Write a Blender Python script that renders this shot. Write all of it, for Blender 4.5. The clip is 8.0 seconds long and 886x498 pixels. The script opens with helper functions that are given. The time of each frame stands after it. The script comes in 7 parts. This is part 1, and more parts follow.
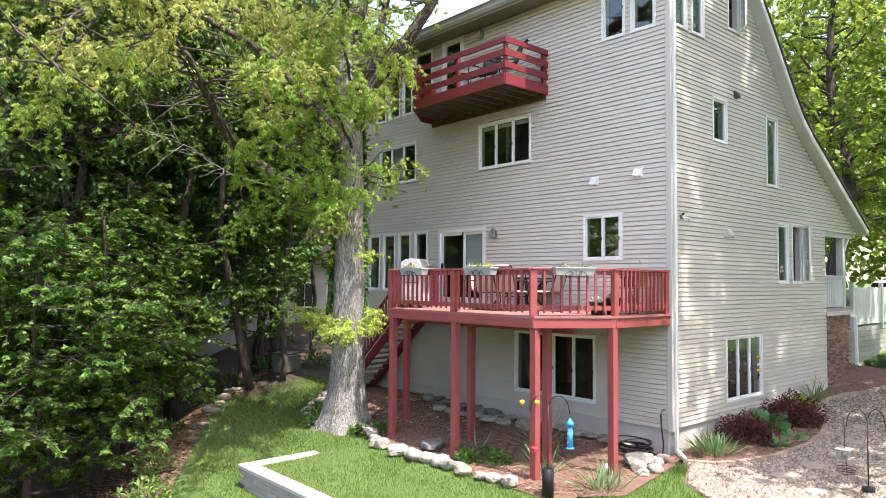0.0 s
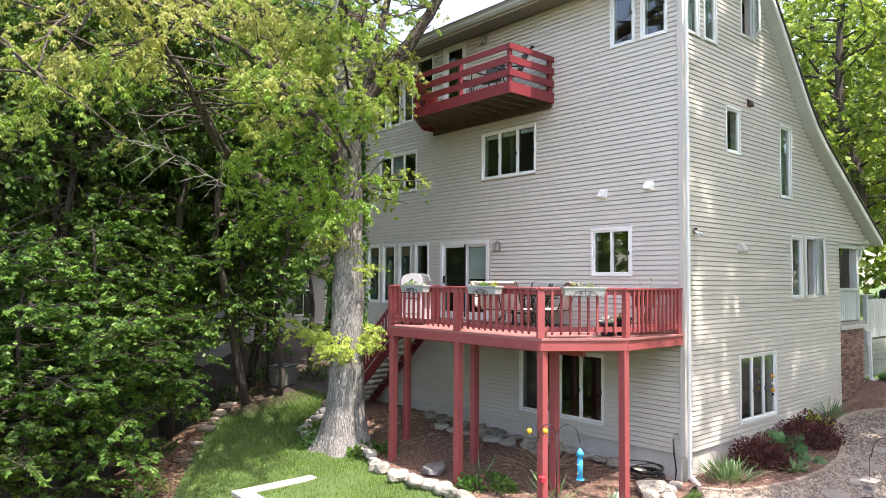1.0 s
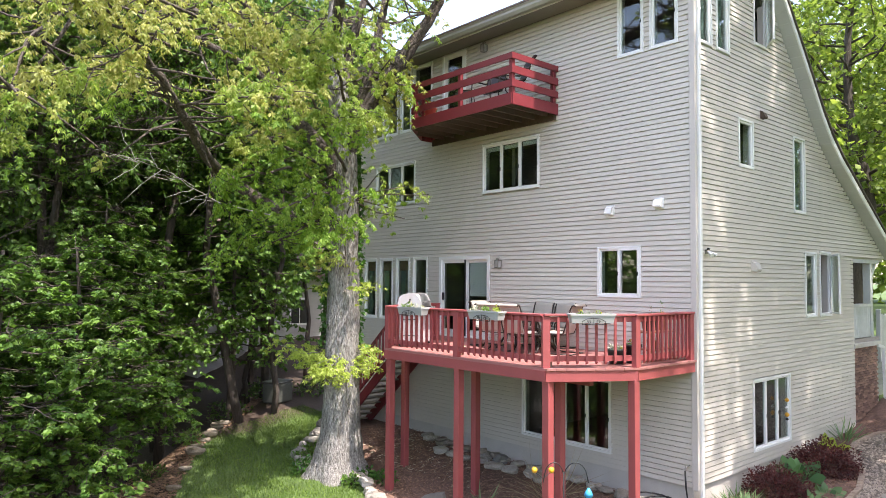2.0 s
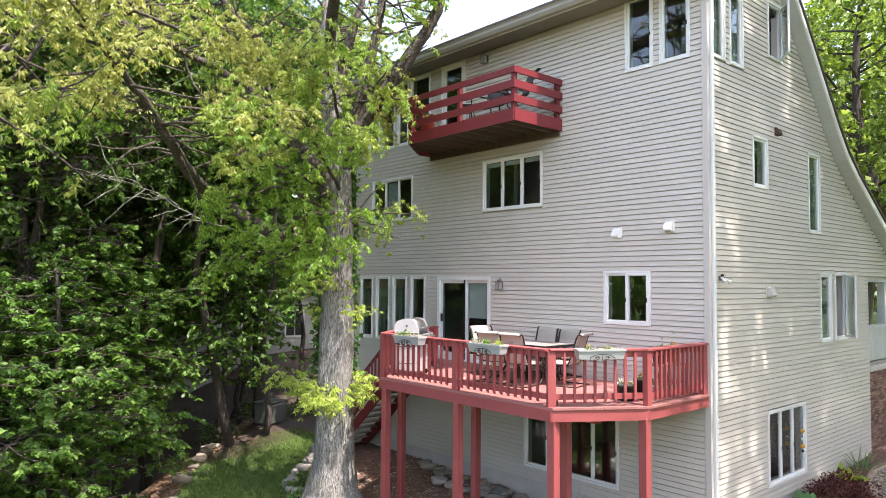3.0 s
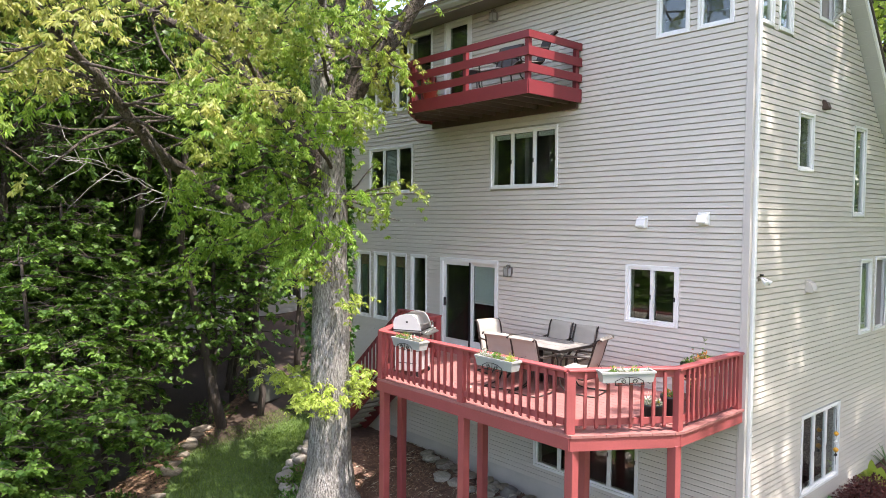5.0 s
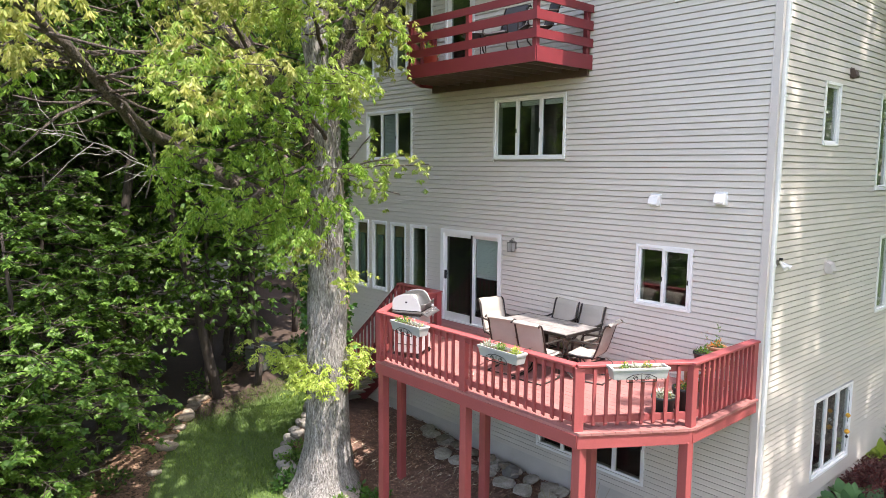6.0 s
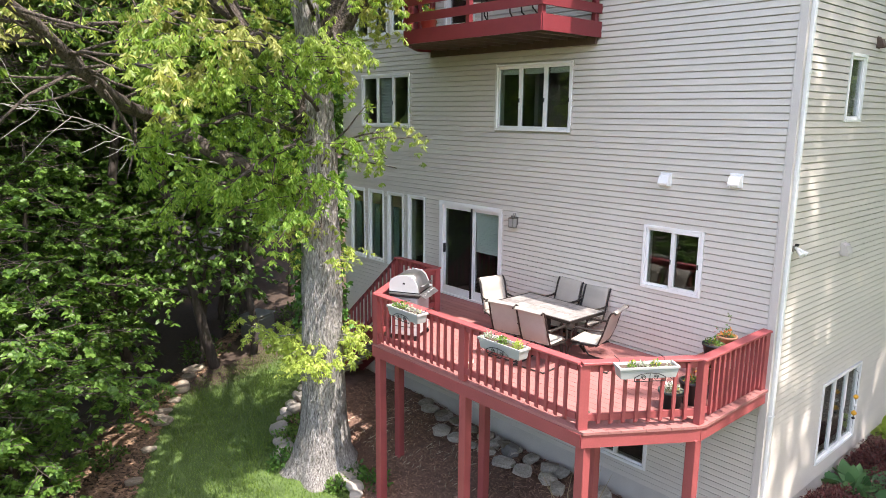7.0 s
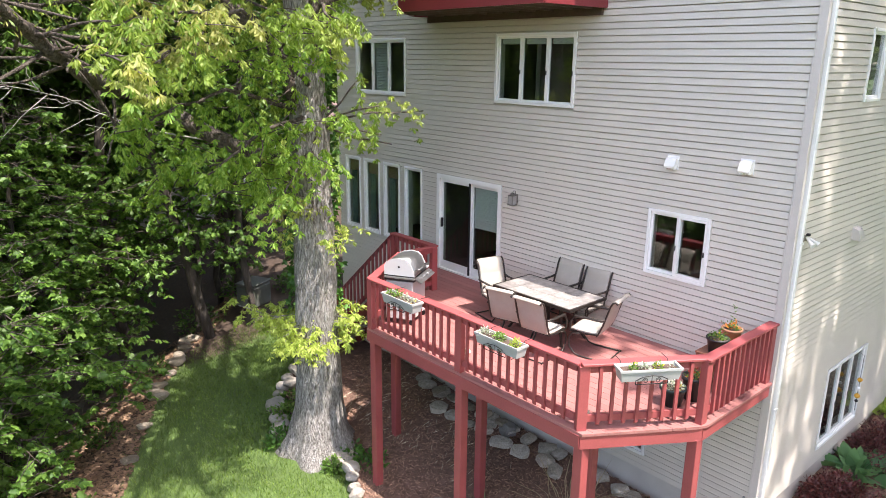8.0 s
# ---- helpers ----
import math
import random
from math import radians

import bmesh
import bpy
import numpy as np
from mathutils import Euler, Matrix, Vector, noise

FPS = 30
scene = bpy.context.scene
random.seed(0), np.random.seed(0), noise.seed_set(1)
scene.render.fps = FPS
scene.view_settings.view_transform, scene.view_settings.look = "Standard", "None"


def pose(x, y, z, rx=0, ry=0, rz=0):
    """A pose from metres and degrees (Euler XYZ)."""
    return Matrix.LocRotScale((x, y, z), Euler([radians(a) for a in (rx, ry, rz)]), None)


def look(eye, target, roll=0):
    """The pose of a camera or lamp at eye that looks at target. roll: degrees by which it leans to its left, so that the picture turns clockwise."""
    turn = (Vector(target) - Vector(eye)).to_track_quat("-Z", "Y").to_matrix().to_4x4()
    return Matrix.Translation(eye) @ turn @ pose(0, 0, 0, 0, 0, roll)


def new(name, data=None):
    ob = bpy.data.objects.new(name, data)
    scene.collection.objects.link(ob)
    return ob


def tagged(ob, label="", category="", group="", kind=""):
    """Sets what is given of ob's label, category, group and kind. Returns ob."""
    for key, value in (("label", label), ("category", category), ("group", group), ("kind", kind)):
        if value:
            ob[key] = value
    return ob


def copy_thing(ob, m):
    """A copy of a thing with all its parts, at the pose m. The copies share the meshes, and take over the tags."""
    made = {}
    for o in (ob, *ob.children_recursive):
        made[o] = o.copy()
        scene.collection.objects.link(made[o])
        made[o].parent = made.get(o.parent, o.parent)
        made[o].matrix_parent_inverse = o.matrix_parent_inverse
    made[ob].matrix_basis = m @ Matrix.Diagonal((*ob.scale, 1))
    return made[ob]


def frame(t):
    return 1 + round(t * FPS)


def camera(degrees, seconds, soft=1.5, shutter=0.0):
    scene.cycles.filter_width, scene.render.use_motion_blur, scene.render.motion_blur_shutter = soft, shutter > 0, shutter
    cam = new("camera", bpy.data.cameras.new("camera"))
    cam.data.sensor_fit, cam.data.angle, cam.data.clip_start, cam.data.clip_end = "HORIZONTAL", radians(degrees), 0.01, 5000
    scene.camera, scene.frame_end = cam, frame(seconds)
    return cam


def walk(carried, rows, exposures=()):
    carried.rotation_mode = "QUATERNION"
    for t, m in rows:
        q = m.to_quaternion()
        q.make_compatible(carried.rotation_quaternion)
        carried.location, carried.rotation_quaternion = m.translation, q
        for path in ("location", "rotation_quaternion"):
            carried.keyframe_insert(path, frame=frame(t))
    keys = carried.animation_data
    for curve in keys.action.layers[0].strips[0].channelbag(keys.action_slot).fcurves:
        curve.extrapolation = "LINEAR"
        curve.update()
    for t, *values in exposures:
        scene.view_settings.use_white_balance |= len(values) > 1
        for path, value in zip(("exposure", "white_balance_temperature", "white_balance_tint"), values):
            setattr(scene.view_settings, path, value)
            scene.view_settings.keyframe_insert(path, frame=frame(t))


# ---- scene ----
cam = camera(65.3, 8.0, soft=0.55)
# seconds, eye, turn (degrees)
ROWS = [
    (0, -13.033, -7.771, 3.615, 92.63, -0.45, -41.16),
    (0.5, -12.870, -7.532, 3.777, 92.69, -0.44, -41.13),
    (1, -12.676, -7.284, 3.969, 92.67, -0.42, -41.16),
    (1.5, -12.460, -7.027, 4.186, 92.61, -0.41, -41.18),
    (3, -11.750, -6.214, 4.916, 92.74, -0.41, -41.36),
    (3.5, -11.511, -5.933, 5.172, 92.69, -0.45, -41.31),
    (4, -11.278, -5.650, 5.427, 91.97, -0.44, -41.26),
    (4.5, -11.053, -5.369, 5.680, 89.88, -0.45, -41.24),
    (6, -10.424, -4.564, 6.423, 83.33, -0.50, -41.31),
    (6.5, -10.226, -4.322, 6.667, 81.17, -0.56, -41.35),
    (7, -10.028, -4.100, 6.912, 78.96, -0.55, -41.42),
    (7.5, -9.826, -3.903, 7.162, 76.78, -0.58, -41.38),
    (8, -9.614, -3.738, 7.420, 74.54, -0.57, -41.33),
]
walk(cam, [(t, pose(x, y, z, rx, ry, rz)) for t, x, y, z, rx, ry, rz in ROWS], [(0, 2.2, 7600, 19), (8, 2.2, 7600, 19)])

# ---- world and light ----
SUN_EL, SUN_AZ = radians(66), radians(177)  # azimuth clockwise from +y
world = bpy.data.worlds.new("world")
scene.world = world
world.use_nodes = True
wn = world.node_tree.nodes
sky = wn.new("ShaderNodeTexSky")
sky.sky_type, sky.sun_disc = "NISHITA", False
sky.sun_elevation, sky.sun_rotation = SUN_EL, SUN_AZ
sky.air_density, sky.dust_density, sky.ozone_density = 1.0, 1.6, 1.0
world.node_tree.links.new(sky.outputs["Color"], wn["Background"].inputs["Color"])
wn["Background"].inputs["Strength"].default_value = 0.15
sun_data = bpy.data.lights.new("sun", "SUN")
sun_data.energy, sun_data.angle, sun_data.color = 2.5, radians(0.6), (0.92, 0.96, 1.0)
sun = new("sun", sun_data)
SUN_DIR = Vector((math.sin(SUN_AZ) * math.cos(SUN_EL), math.cos(SUN_AZ) * math.cos(SUN_EL), math.sin(SUN_EL)))
sun.matrix_world = look(SUN_DIR * 60, (0, 0, 0))

# ---- materials ----
def material(name, color, rough=0.7, metal=0.0, vary=0.12, scale=8.0, fine=60.0, bump=0.15, dirt=None, island=0.0, per_object=0.0, stretch=(1, 1, 1), relief=0.01, crisp=0.4):
    """Principled surface with broad stains and fine grain in world space."""
    m = bpy.data.materials.new(name)
    m.use_nodes = True
    nt = m.node_tree
    n, l = nt.nodes, nt.links
    b = n["Principled BSDF"]
    b.inputs["Roughness"].default_value, b.inputs["Metallic"].default_value = rough, metal
    geo = n.new("ShaderNodeNewGeometry")
    mp = n.new("ShaderNodeMapping")
    mp.inputs["Scale"].default_value = stretch
    l.new(geo.outputs["Position"], mp.inputs["Vector"])
    broad, grain = n.new("ShaderNodeTexNoise"), n.new("ShaderNodeTexNoise")
    broad.inputs["Scale"].default_value, broad.inputs["Detail"].default_value = scale, 4
    grain.inputs["Scale"].default_value, grain.inputs["Detail"].default_value = fine, 3
    l.new(mp.outputs["Vector"], broad.inputs["Vector"])
    l.new(mp.outputs["Vector"], grain.inputs["Vector"])
    add = n.new("ShaderNodeMath")
    add.operation = "ADD"
    l.new(broad.outputs["Fac"], add.inputs[0])
    l.new(grain.outputs["Fac"], add.inputs[1])
    value = add.outputs["Value"]
    if island or per_object:
        src = geo.outputs["Random Per Island"] if island else n.new("ShaderNodeObjectInfo").outputs["Random"]
        mul = n.new("ShaderNodeMath")
        mul.operation = "MULTIPLY_ADD"
        mul.inputs[1].default_value = island or per_object
        l.new(src, mul.inputs[0])
        l.new(value, mul.inputs[2])
        value = mul.outputs["Value"]
    spread = (island or per_object) / 2
    rng = n.new("ShaderNodeMapRange")
    rng.inputs["From Min"].default_value, rng.inputs["From Max"].default_value = 1 - crisp, 1 + crisp + 2 * spread
    l.new(value, rng.inputs["Value"])
    ramp = n.new("ShaderNodeMix")
    ramp.data_type = "RGBA"
    c = Vector(color)
    lo = Vector(dirt) if dirt else c * (1 - vary)
    ramp.inputs[6].default_value = (*lo, 1)
    ramp.inputs[7].default_value = (*(c * (1 + vary)), 1)
    l.new(rng.outputs["Result"], ramp.inputs[0])
    l.new(ramp.outputs[2], b.inputs["Base Color"])
    if bump:
        bp = n.new("ShaderNodeBump")
        bp.inputs["Strength"].default_value, bp.inputs["Distance"].default_value = bump, relief
        l.new(add.outputs["Value"], bp.inputs["Height"])
        l.new(bp.outputs["Normal"], b.inputs["Normal"])
    return m


def leaf_material(name, dark, light, through_share=0.35, tip=None):
    """Leaf: diffuse and translucent, colour differs leaf by leaf and in broad patches."""
    m = bpy.data.materials.new(name)
    m.use_nodes = True
    n, l = m.node_tree.nodes, m.node_tree.links
    b, out = n["Principled BSDF"], n["Material Output"]
    b.inputs["Roughness"].default_value = 0.45
    b.inputs["Specular IOR Level"].default_value = 0.35
    geo = n.new("ShaderNodeNewGeometry")
    noise_tex = n.new("ShaderNodeTexNoise")
    noise_tex.inputs["Scale"].default_value = 0.55
    l.new(geo.outputs["Position"], noise_tex.inputs["Vector"])
    mix = n.new("ShaderNodeMix")
    mix.data_type = "RGBA"
    mix.inputs[6].default_value, mix.inputs[7].default_value = (*dark, 1), (*light, 1)
    l.new(geo.outputs["Random Per Island"], mix.inputs[0])
    col = mix.outputs[2]
    if tip:
        rng = n.new("ShaderNodeMapRange")
        rng.inputs["From Min"].default_value, rng.inputs["From Max"].default_value = 0.46, 0.70
        l.new(noise_tex.outputs["Fac"], rng.inputs["Value"])
        mix2 = n.new("ShaderNodeMix")
        mix2.data_type = "RGBA"
        mix2.inputs[7].default_value = (*tip, 1)
        l.new(rng.outputs["Result"], mix2.inputs[0])
        l.new(col, mix2.inputs[6])
        col = mix2.outputs[2]
    l.new(col, b.inputs["Base Color"])
    tr = n.new("ShaderNodeBsdfTranslucent")
    bright = n.new("ShaderNodeMix")
    bright.data_type, bright.blend_type = "RGBA", "MULTIPLY"
    bright.inputs[0].default_value = 1.0
    bright.inputs[7].default_value = (1.4, 1.45, 0.9, 1)
    l.new(col, bright.inputs[6])
    l.new(bright.outputs[2], tr.inputs["Color"])
    sh = n.new("ShaderNodeMixShader")
    sh.inputs[0].default_value = through_share
    l.new(b.outputs["BSDF"], sh.inputs[1])
    l.new(tr.outputs["BSDF"], sh.inputs[2])
    l.new(sh.outputs["Shader"], out.inputs["Surface"])
    return m


def glass_material():
    m = bpy.data.materials.new("window_glass")
    m.use_nodes = True
    n, l = m.node_tree.nodes, m.node_tree.links
    clear, gloss, face, sh = (n.new("ShaderNodeBsdfTransparent"), n.new("ShaderNodeBsdfGlossy"), n.new("ShaderNodeLayerWeight"), n.new("ShaderNodeMixShader"))
    power, scale = n.new("ShaderNodeMath"), n.new("ShaderNodeMath")
    power.operation, scale.operation = "POWER", "MULTIPLY_ADD"
    power.inputs[1].default_value, scale.inputs[1].default_value, scale.inputs[2].default_value = 4.0, 0.85, 0.09
    clear.inputs["Color"].default_value = (0.80, 0.86, 0.84, 1)
    gloss.inputs["Roughness"].default_value = 0.02
    l.new(face.outputs["Facing"], power.inputs[0])
    l.new(power.outputs["Value"], scale.inputs[0])
    l.new(scale.outputs["Value"], sh.inputs[0])
    l.new(clear.outputs["BSDF"], sh.inputs[1])
    l.new(gloss.outputs["BSDF"], sh.inputs[2])
    l.new(sh.outputs["Shader"], n["Material Output"].inputs["Surface"])
    return m


GLASS = glass_material()
SIDING = material("grey_vinyl_siding", (0.578, 0.535, 0.476), 0.5, vary=0.07, scale=1.3, fine=35, bump=0.04, per_object=0.25)
WHITE = material("white_vinyl_trim", (0.78, 0.78, 0.76), 0.42, vary=0.05, scale=3, fine=40, bump=0.03)
BEIGE = material("beige_corner_trim", (0.55, 0.51, 0.475), 0.5, vary=0.06, scale=3, bump=0.03)
RED = material("red_painted_wood", (0.32, 0.068, 0.069), 0.55, vary=0.16, scale=3.5, fine=45, bump=0.12, per_object=0.35)
RED_DEEP = material("deep_red_painted_wood", (0.19, 0.022, 0.028), 0.5, vary=0.15, scale=3.5, fine=45, bump=0.12, per_object=0.3)
RED_FLOOR = material("red_deck_stain", (0.325, 0.132, 0.12), 0.62, vary=0.22, scale=2.5, fine=50, bump=0.2, per_object=0.7)
WOOD_DARK = material("weathered_brown_wood", (0.10, 0.065, 0.05), 0.8, vary=0.3, bump=0.3, per_object=0.4)
TREAD_GREY = material("weathered_grey_wood", (0.30, 0.27, 0.24), 0.8, vary=0.25, bump=0.3, per_object=0.4)
CONCRETE = material("foundation_concrete", (0.52, 0.485, 0.44), 0.85, vary=0.15, scale=2.2, fine=70, bump=0.25)
BLOCK = material("grey_wall_block", (0.36, 0.33, 0.31), 0.9, vary=0.3, scale=6, fine=80, bump=0.6, per_object=0.5)
CAPSTONE = material("pale_cap_block", (0.52, 0.50, 0.46), 0.9, vary=0.15, scale=6, fine=90, bump=0.5, per_object=0.3)
ROOFING = material("brown_shingle", (0.12, 0.095, 0.085), 0.9, vary=0.3, bump=0.5)
# Room surfaces are coloured dark so the rooms behind the glass read dim.
INSIDE = material("dimmed_interior_plaster", (0.12, 0.105, 0.09), 0.9, bump=0)
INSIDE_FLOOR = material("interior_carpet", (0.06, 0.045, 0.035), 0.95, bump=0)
BARK = material("oak_bark", (0.34, 0.325, 0.305), 0.9, vary=0.3, scale=13, fine=30, bump=1.0, crisp=0.3, dirt=(0.085, 0.075, 0.064), stretch=(2.2, 2.2, 0.5), relief=0.05)
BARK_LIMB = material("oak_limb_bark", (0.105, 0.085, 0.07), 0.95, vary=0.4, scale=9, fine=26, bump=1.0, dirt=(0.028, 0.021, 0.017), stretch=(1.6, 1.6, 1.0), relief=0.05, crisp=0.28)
BARK_DEAD = material("bare_dead_wood", (0.30, 0.285, 0.26), 0.9, vary=0.25, scale=9, fine=40, bump=0.6)
BARK_DARK = material("dark_bark", (0.075, 0.06, 0.05), 0.95, vary=0.4, scale=6, fine=16, bump=0.9, stretch=(2, 2, 0.4), relief=0.03)
ROCK = material("pale_fieldstone", (0.40, 0.365, 0.315), 0.85, vary=0.2, scale=6, fine=32, bump=0.9, per_object=1.3, dirt=(0.15, 0.135, 0.115), relief=0.02)
ROCK_DARK = material("dark_boulder", (0.17, 0.16, 0.15), 0.85, vary=0.3, scale=6, fine=50, bump=0.5)
BLACK = material("black_metal", (0.022, 0.022, 0.024), 0.45, 0.4, vary=0.2, bump=0.02)
LEAF_OAK = leaf_material("oak_leaf", (0.13, 0.23, 0.036), (0.315, 0.43, 0.092), 0.47, tip=(0.41, 0.40, 0.14))
LEAF_LOW = leaf_material("shaded_oak_leaf", (0.10, 0.225, 0.032), (0.31, 0.45, 0.09), 0.5)
LEAF_CLUMP = leaf_material("young_oak_leaf", (0.28, 0.38, 0.07), (0.47, 0.54, 0.15), 0.42)
LEAF_MAPLE = leaf_material("maple_leaf", (0.045, 0.12, 0.022), (0.155, 0.28, 0.055), 0.36)
LEAF_WOODS = leaf_material("woods_leaf", (0.04, 0.088, 0.022), (0.12, 0.215, 0.043), 0.32)
LEAF_FAR = leaf_material("bright_leaf", (0.10, 0.17, 0.035), (0.28, 0.36, 0.08), 0.42)
LEAF_BRONZE = leaf_material("bronze_young_oak_leaf", (0.22, 0.26, 0.06), (0.42, 0.41, 0.15), 0.44)
LEAF_SHADE = leaf_material("thick_shade_leaf", (0.05, 0.09, 0.02), (0.13, 0.18, 0.04), 0.12)
IVY = leaf_material("ivy_leaf", (0.03, 0.10, 0.02), (0.08, 0.2, 0.03), 0.25)


# ---- building helpers ----
def box(bm, x0, x1, y0, y1, z0, z1):
    vs = [bm.verts.new((x, y, z)) for z in (z0, z1) for x, y in ((x0, y0), (x1, y0), (x1, y1), (x0, y1))]
    for f in ((3, 2, 1, 0), (4, 5, 6, 7), (0, 1, 5, 4), (1, 2, 6, 5), (2, 3, 7, 6), (3, 0, 4, 7)):
        bm.faces.new([vs[i] for i in f])
    return vs


def boxes(*spans, bevel=0.0):
    bm = bmesh.new()
    for s in spans:
        box(bm, *s)
    if bevel:
        bmesh.ops.bevel(bm, geom=bm.edges[:], offset=bevel, segments=1, affect="EDGES")
    return bm


def prism(points, z0, z1):
    """Upright prism over a plan polygon, counter-clockwise."""
    bm = bmesh.new()
    lo, hi = [bm.verts.new((x, y, z0)) for x, y in points], [bm.verts.new((x, y, z1)) for x, y in points]
    bm.faces.new(lo[::-1]), bm.faces.new(hi)
    for i in range(len(points)):
        j = (i + 1) % len(points)
        bm.faces.new((lo[i], lo[j], hi[j], hi[i]))
    return bm


def beam(bm, a, b, w, h, up=(0, 0, 1)):
    """Straight bar from a to b, w wide, h high, centred."""
    a, b = Vector(a), Vector(b)
    d = (b - a).normalized()
    side = d.cross(Vector(up)).normalized()
    top = side.cross(d)
    vs = [bm.verts.new(p + side * (sx * w / 2) + top * (sz * h / 2)) for p in (a, b) for sx, sz in ((-1, -1), (1, -1), (1, 1), (-1, 1))]
    for f in ((0, 1, 2, 3), (7, 6, 5, 4), (0, 4, 5, 1), (1, 5, 6, 2), (2, 6, 7, 3), (3, 7, 4, 0)):
        bm.faces.new([vs[i] for i in f])


def tube(bm, points, radii, sides=8, cap=True):
    """Round bar along a line of points, with one radius or one a point."""
    pts = [Vector(p) for p in points]
    if not isinstance(radii, (list, tuple)):
        radii = [radii] * len(pts)
    rings, ref = [], None
    for i, p in enumerate(pts):
        d = (pts[min(i + 1, len(pts) - 1)] - pts[max(i - 1, 0)]).normalized()
        if ref is None:
            ref = d.orthogonal().normalized()
        ref = (ref - d * ref.dot(d)).normalized()
        other = d.cross(ref)
        rings.append([bm.verts.new(p + (ref * math.cos(a) + other * math.sin(a)) * radii[i]) for a in (2 * math.pi * k / sides for k in range(sides))])
    for r, s in zip(rings, rings[1:]):
        for k in range(sides):
            f = bm.faces.new((r[k], r[(k + 1) % sides], s[(k + 1) % sides], s[k]))
            f.smooth = True
    if cap:
        bm.faces.new(rings[0][::-1]), bm.faces.new(rings[-1])


def lathe(bm, profile, sides=20, centre=(0, 0, 0)):
    """Turned shape from (radius, height) pairs."""
    cx, cy, cz = centre
    rings = [[bm.verts.new((cx + r * math.cos(a), cy + r * math.sin(a), cz + z)) for a in (2 * math.pi * k / sides for k in range(sides))] for r, z in profile]
    for r, s in zip(rings, rings[1:]):
        for k in range(sides):
            f = bm.faces.new((r[k], r[(k + 1) % sides], s[(k + 1) % sides], s[k]))
            f.smooth = True
    bm.faces.new(rings[0][::-1]), bm.faces.new(rings[-1])


def part(name, bm, mat, parent=None, label=""):
    me = bpy.data.meshes.new(name)
    bm.to_mesh(me)
    bm.free()
    me.materials.append(mat)
    ob = new(name, me)
    ob.parent = parent
    return tagged(ob, label)


def piece(name, me, parent, m):
    """A repeat that shares its mesh."""
    ob = new(name, me)
    ob.parent, ob.matrix_basis = parent, m
    return ob


def thing(name, label, category, at=(0, 0, 0), turn=0, group="", kind=""):
    ob = new(name)
    ob.empty_display_size = 0.1
    ob.matrix_basis = pose(*at, 0, 0, turn)
    return tagged(ob, label, category, group, kind)


def raw(name, verts, faces, mat, parent=None, label="", smooth=False):
    me = bpy.data.meshes.new(name)
    me.from_pydata(verts, [], faces)
    if smooth:
        me.shade_smooth()
    me.materials.append(mat)
    ob = new(name, me)
    ob.parent = parent
    return tagged(ob, label)


def mesh_of(name, bm, mat):
    me = bpy.data.meshes.new(name)
    bm.to_mesh(me)
    bm.free()
    me.materials.append(mat)
    return me


def stretch(x, y, z, sx, sy, sz, rz=0):
    return pose(x, y, z, 0, 0, rz) @ Matrix.Diagonal((sx, sy, sz, 1))

# ---- house: plan ----
HOUSE_Y, LAP = 11.1, 0.1016
SILL_Z = 0.575         # top of the bare foundation
# openings of the deck wall (y0, y1, z0, z1) and of the gable wall (x0, x1, z0, z1), from the outer edges of their casings
def inset(y0, y1, z0, z1, m=0.05):
    return (y0 + m, y1 - m, z0 + m, z1 - m)


DOOR = (5.46, 7.25, 2.965, 5.0)
TALLS = [inset(7.81, 8.45, 3.29, 5.08), inset(8.61, 9.24, 3.29, 5.08), inset(9.38, 10.03, 3.29, 5.08), inset(10.17, 10.81, 3.29, 5.08)]
MID_W, MID_LEFT = inset(3.79, 5.68, 6.61, 7.86), inset(8.38, 10.26, 6.6, 7.82)
KITCHEN = inset(1.1, 2.17, 4.1, 5.16)
LOWER = inset(1.83, 4.32, 0.85, 2.4)
TOPS = [inset(1.01, 1.64, 9.11, 10.6), inset(0.24, 0.87, 9.11, 10.6)]
UPPER_LEFT = [inset(7.66, 8.52, 8.7, 10.5), inset(8.58, 9.1, 8.68, 10.5), inset(9.2, 9.79, 8.67, 10.5), inset(9.92, 10.5, 8.65, 10.5)]
BALC_DOOR = (6.36, 7.18, 8.5, 10.5)
WEST = [DOOR, *TALLS, MID_W, MID_LEFT, KITCHEN, LOWER, *TOPS, *UPPER_LEFT, BALC_DOOR]
G_LOW, G_MID, G_AJAR = inset(2.4, 4.26, 0.86, 2.38), inset(5.19, 5.88, 3.6, 5.18), inset(6.08, 6.82, 3.6, 5.22)
G_TALL, G_SMALL = inset(4.61, 5.29, 6.07, 7.9), inset(1.88, 2.57, 6.85, 7.9)
G_TOP, G_TOP_B, G_VENT = inset(0.26, 0.8, 9.13, 10.65), inset(0.97, 1.54, 9.13, 10.65), inset(2.65, 3.34, 9.63, 10.86)
SOUTH = [G_LOW, G_MID, G_AJAR, G_TALL, G_SMALL, G_TOP, G_TOP_B, G_VENT]
ROOF_LINE = [(-0.72, 10.56), (2.55, 11.86), (4.34, 9.93), (5.7, 8.42), (6.25, 7.9), (6.9, 7.45), (11.05, 5.12)]


def roof_z(x):
    return float(np.interp(x, [p[0] for p in ROOF_LINE], [p[1] for p in ROOF_LINE]))


def spans_free(a0, a1, z0, z1, openings):
    """Stretches of a course from a0 to a1 that no opening interrupts."""
    cuts = sorted((o[0], o[1]) for o in openings if min(z1, o[3]) - max(z0, o[2]) > 0.5 * (z1 - z0))
    out, at = [], a0
    for lo, hi in cuts:
        if lo > at:
            out.append((at, lo))
        at = max(at, hi)
    if at < a1:
        out.append((at, a1))
    return [s for s in out if s[1] - s[0] > 0.02]


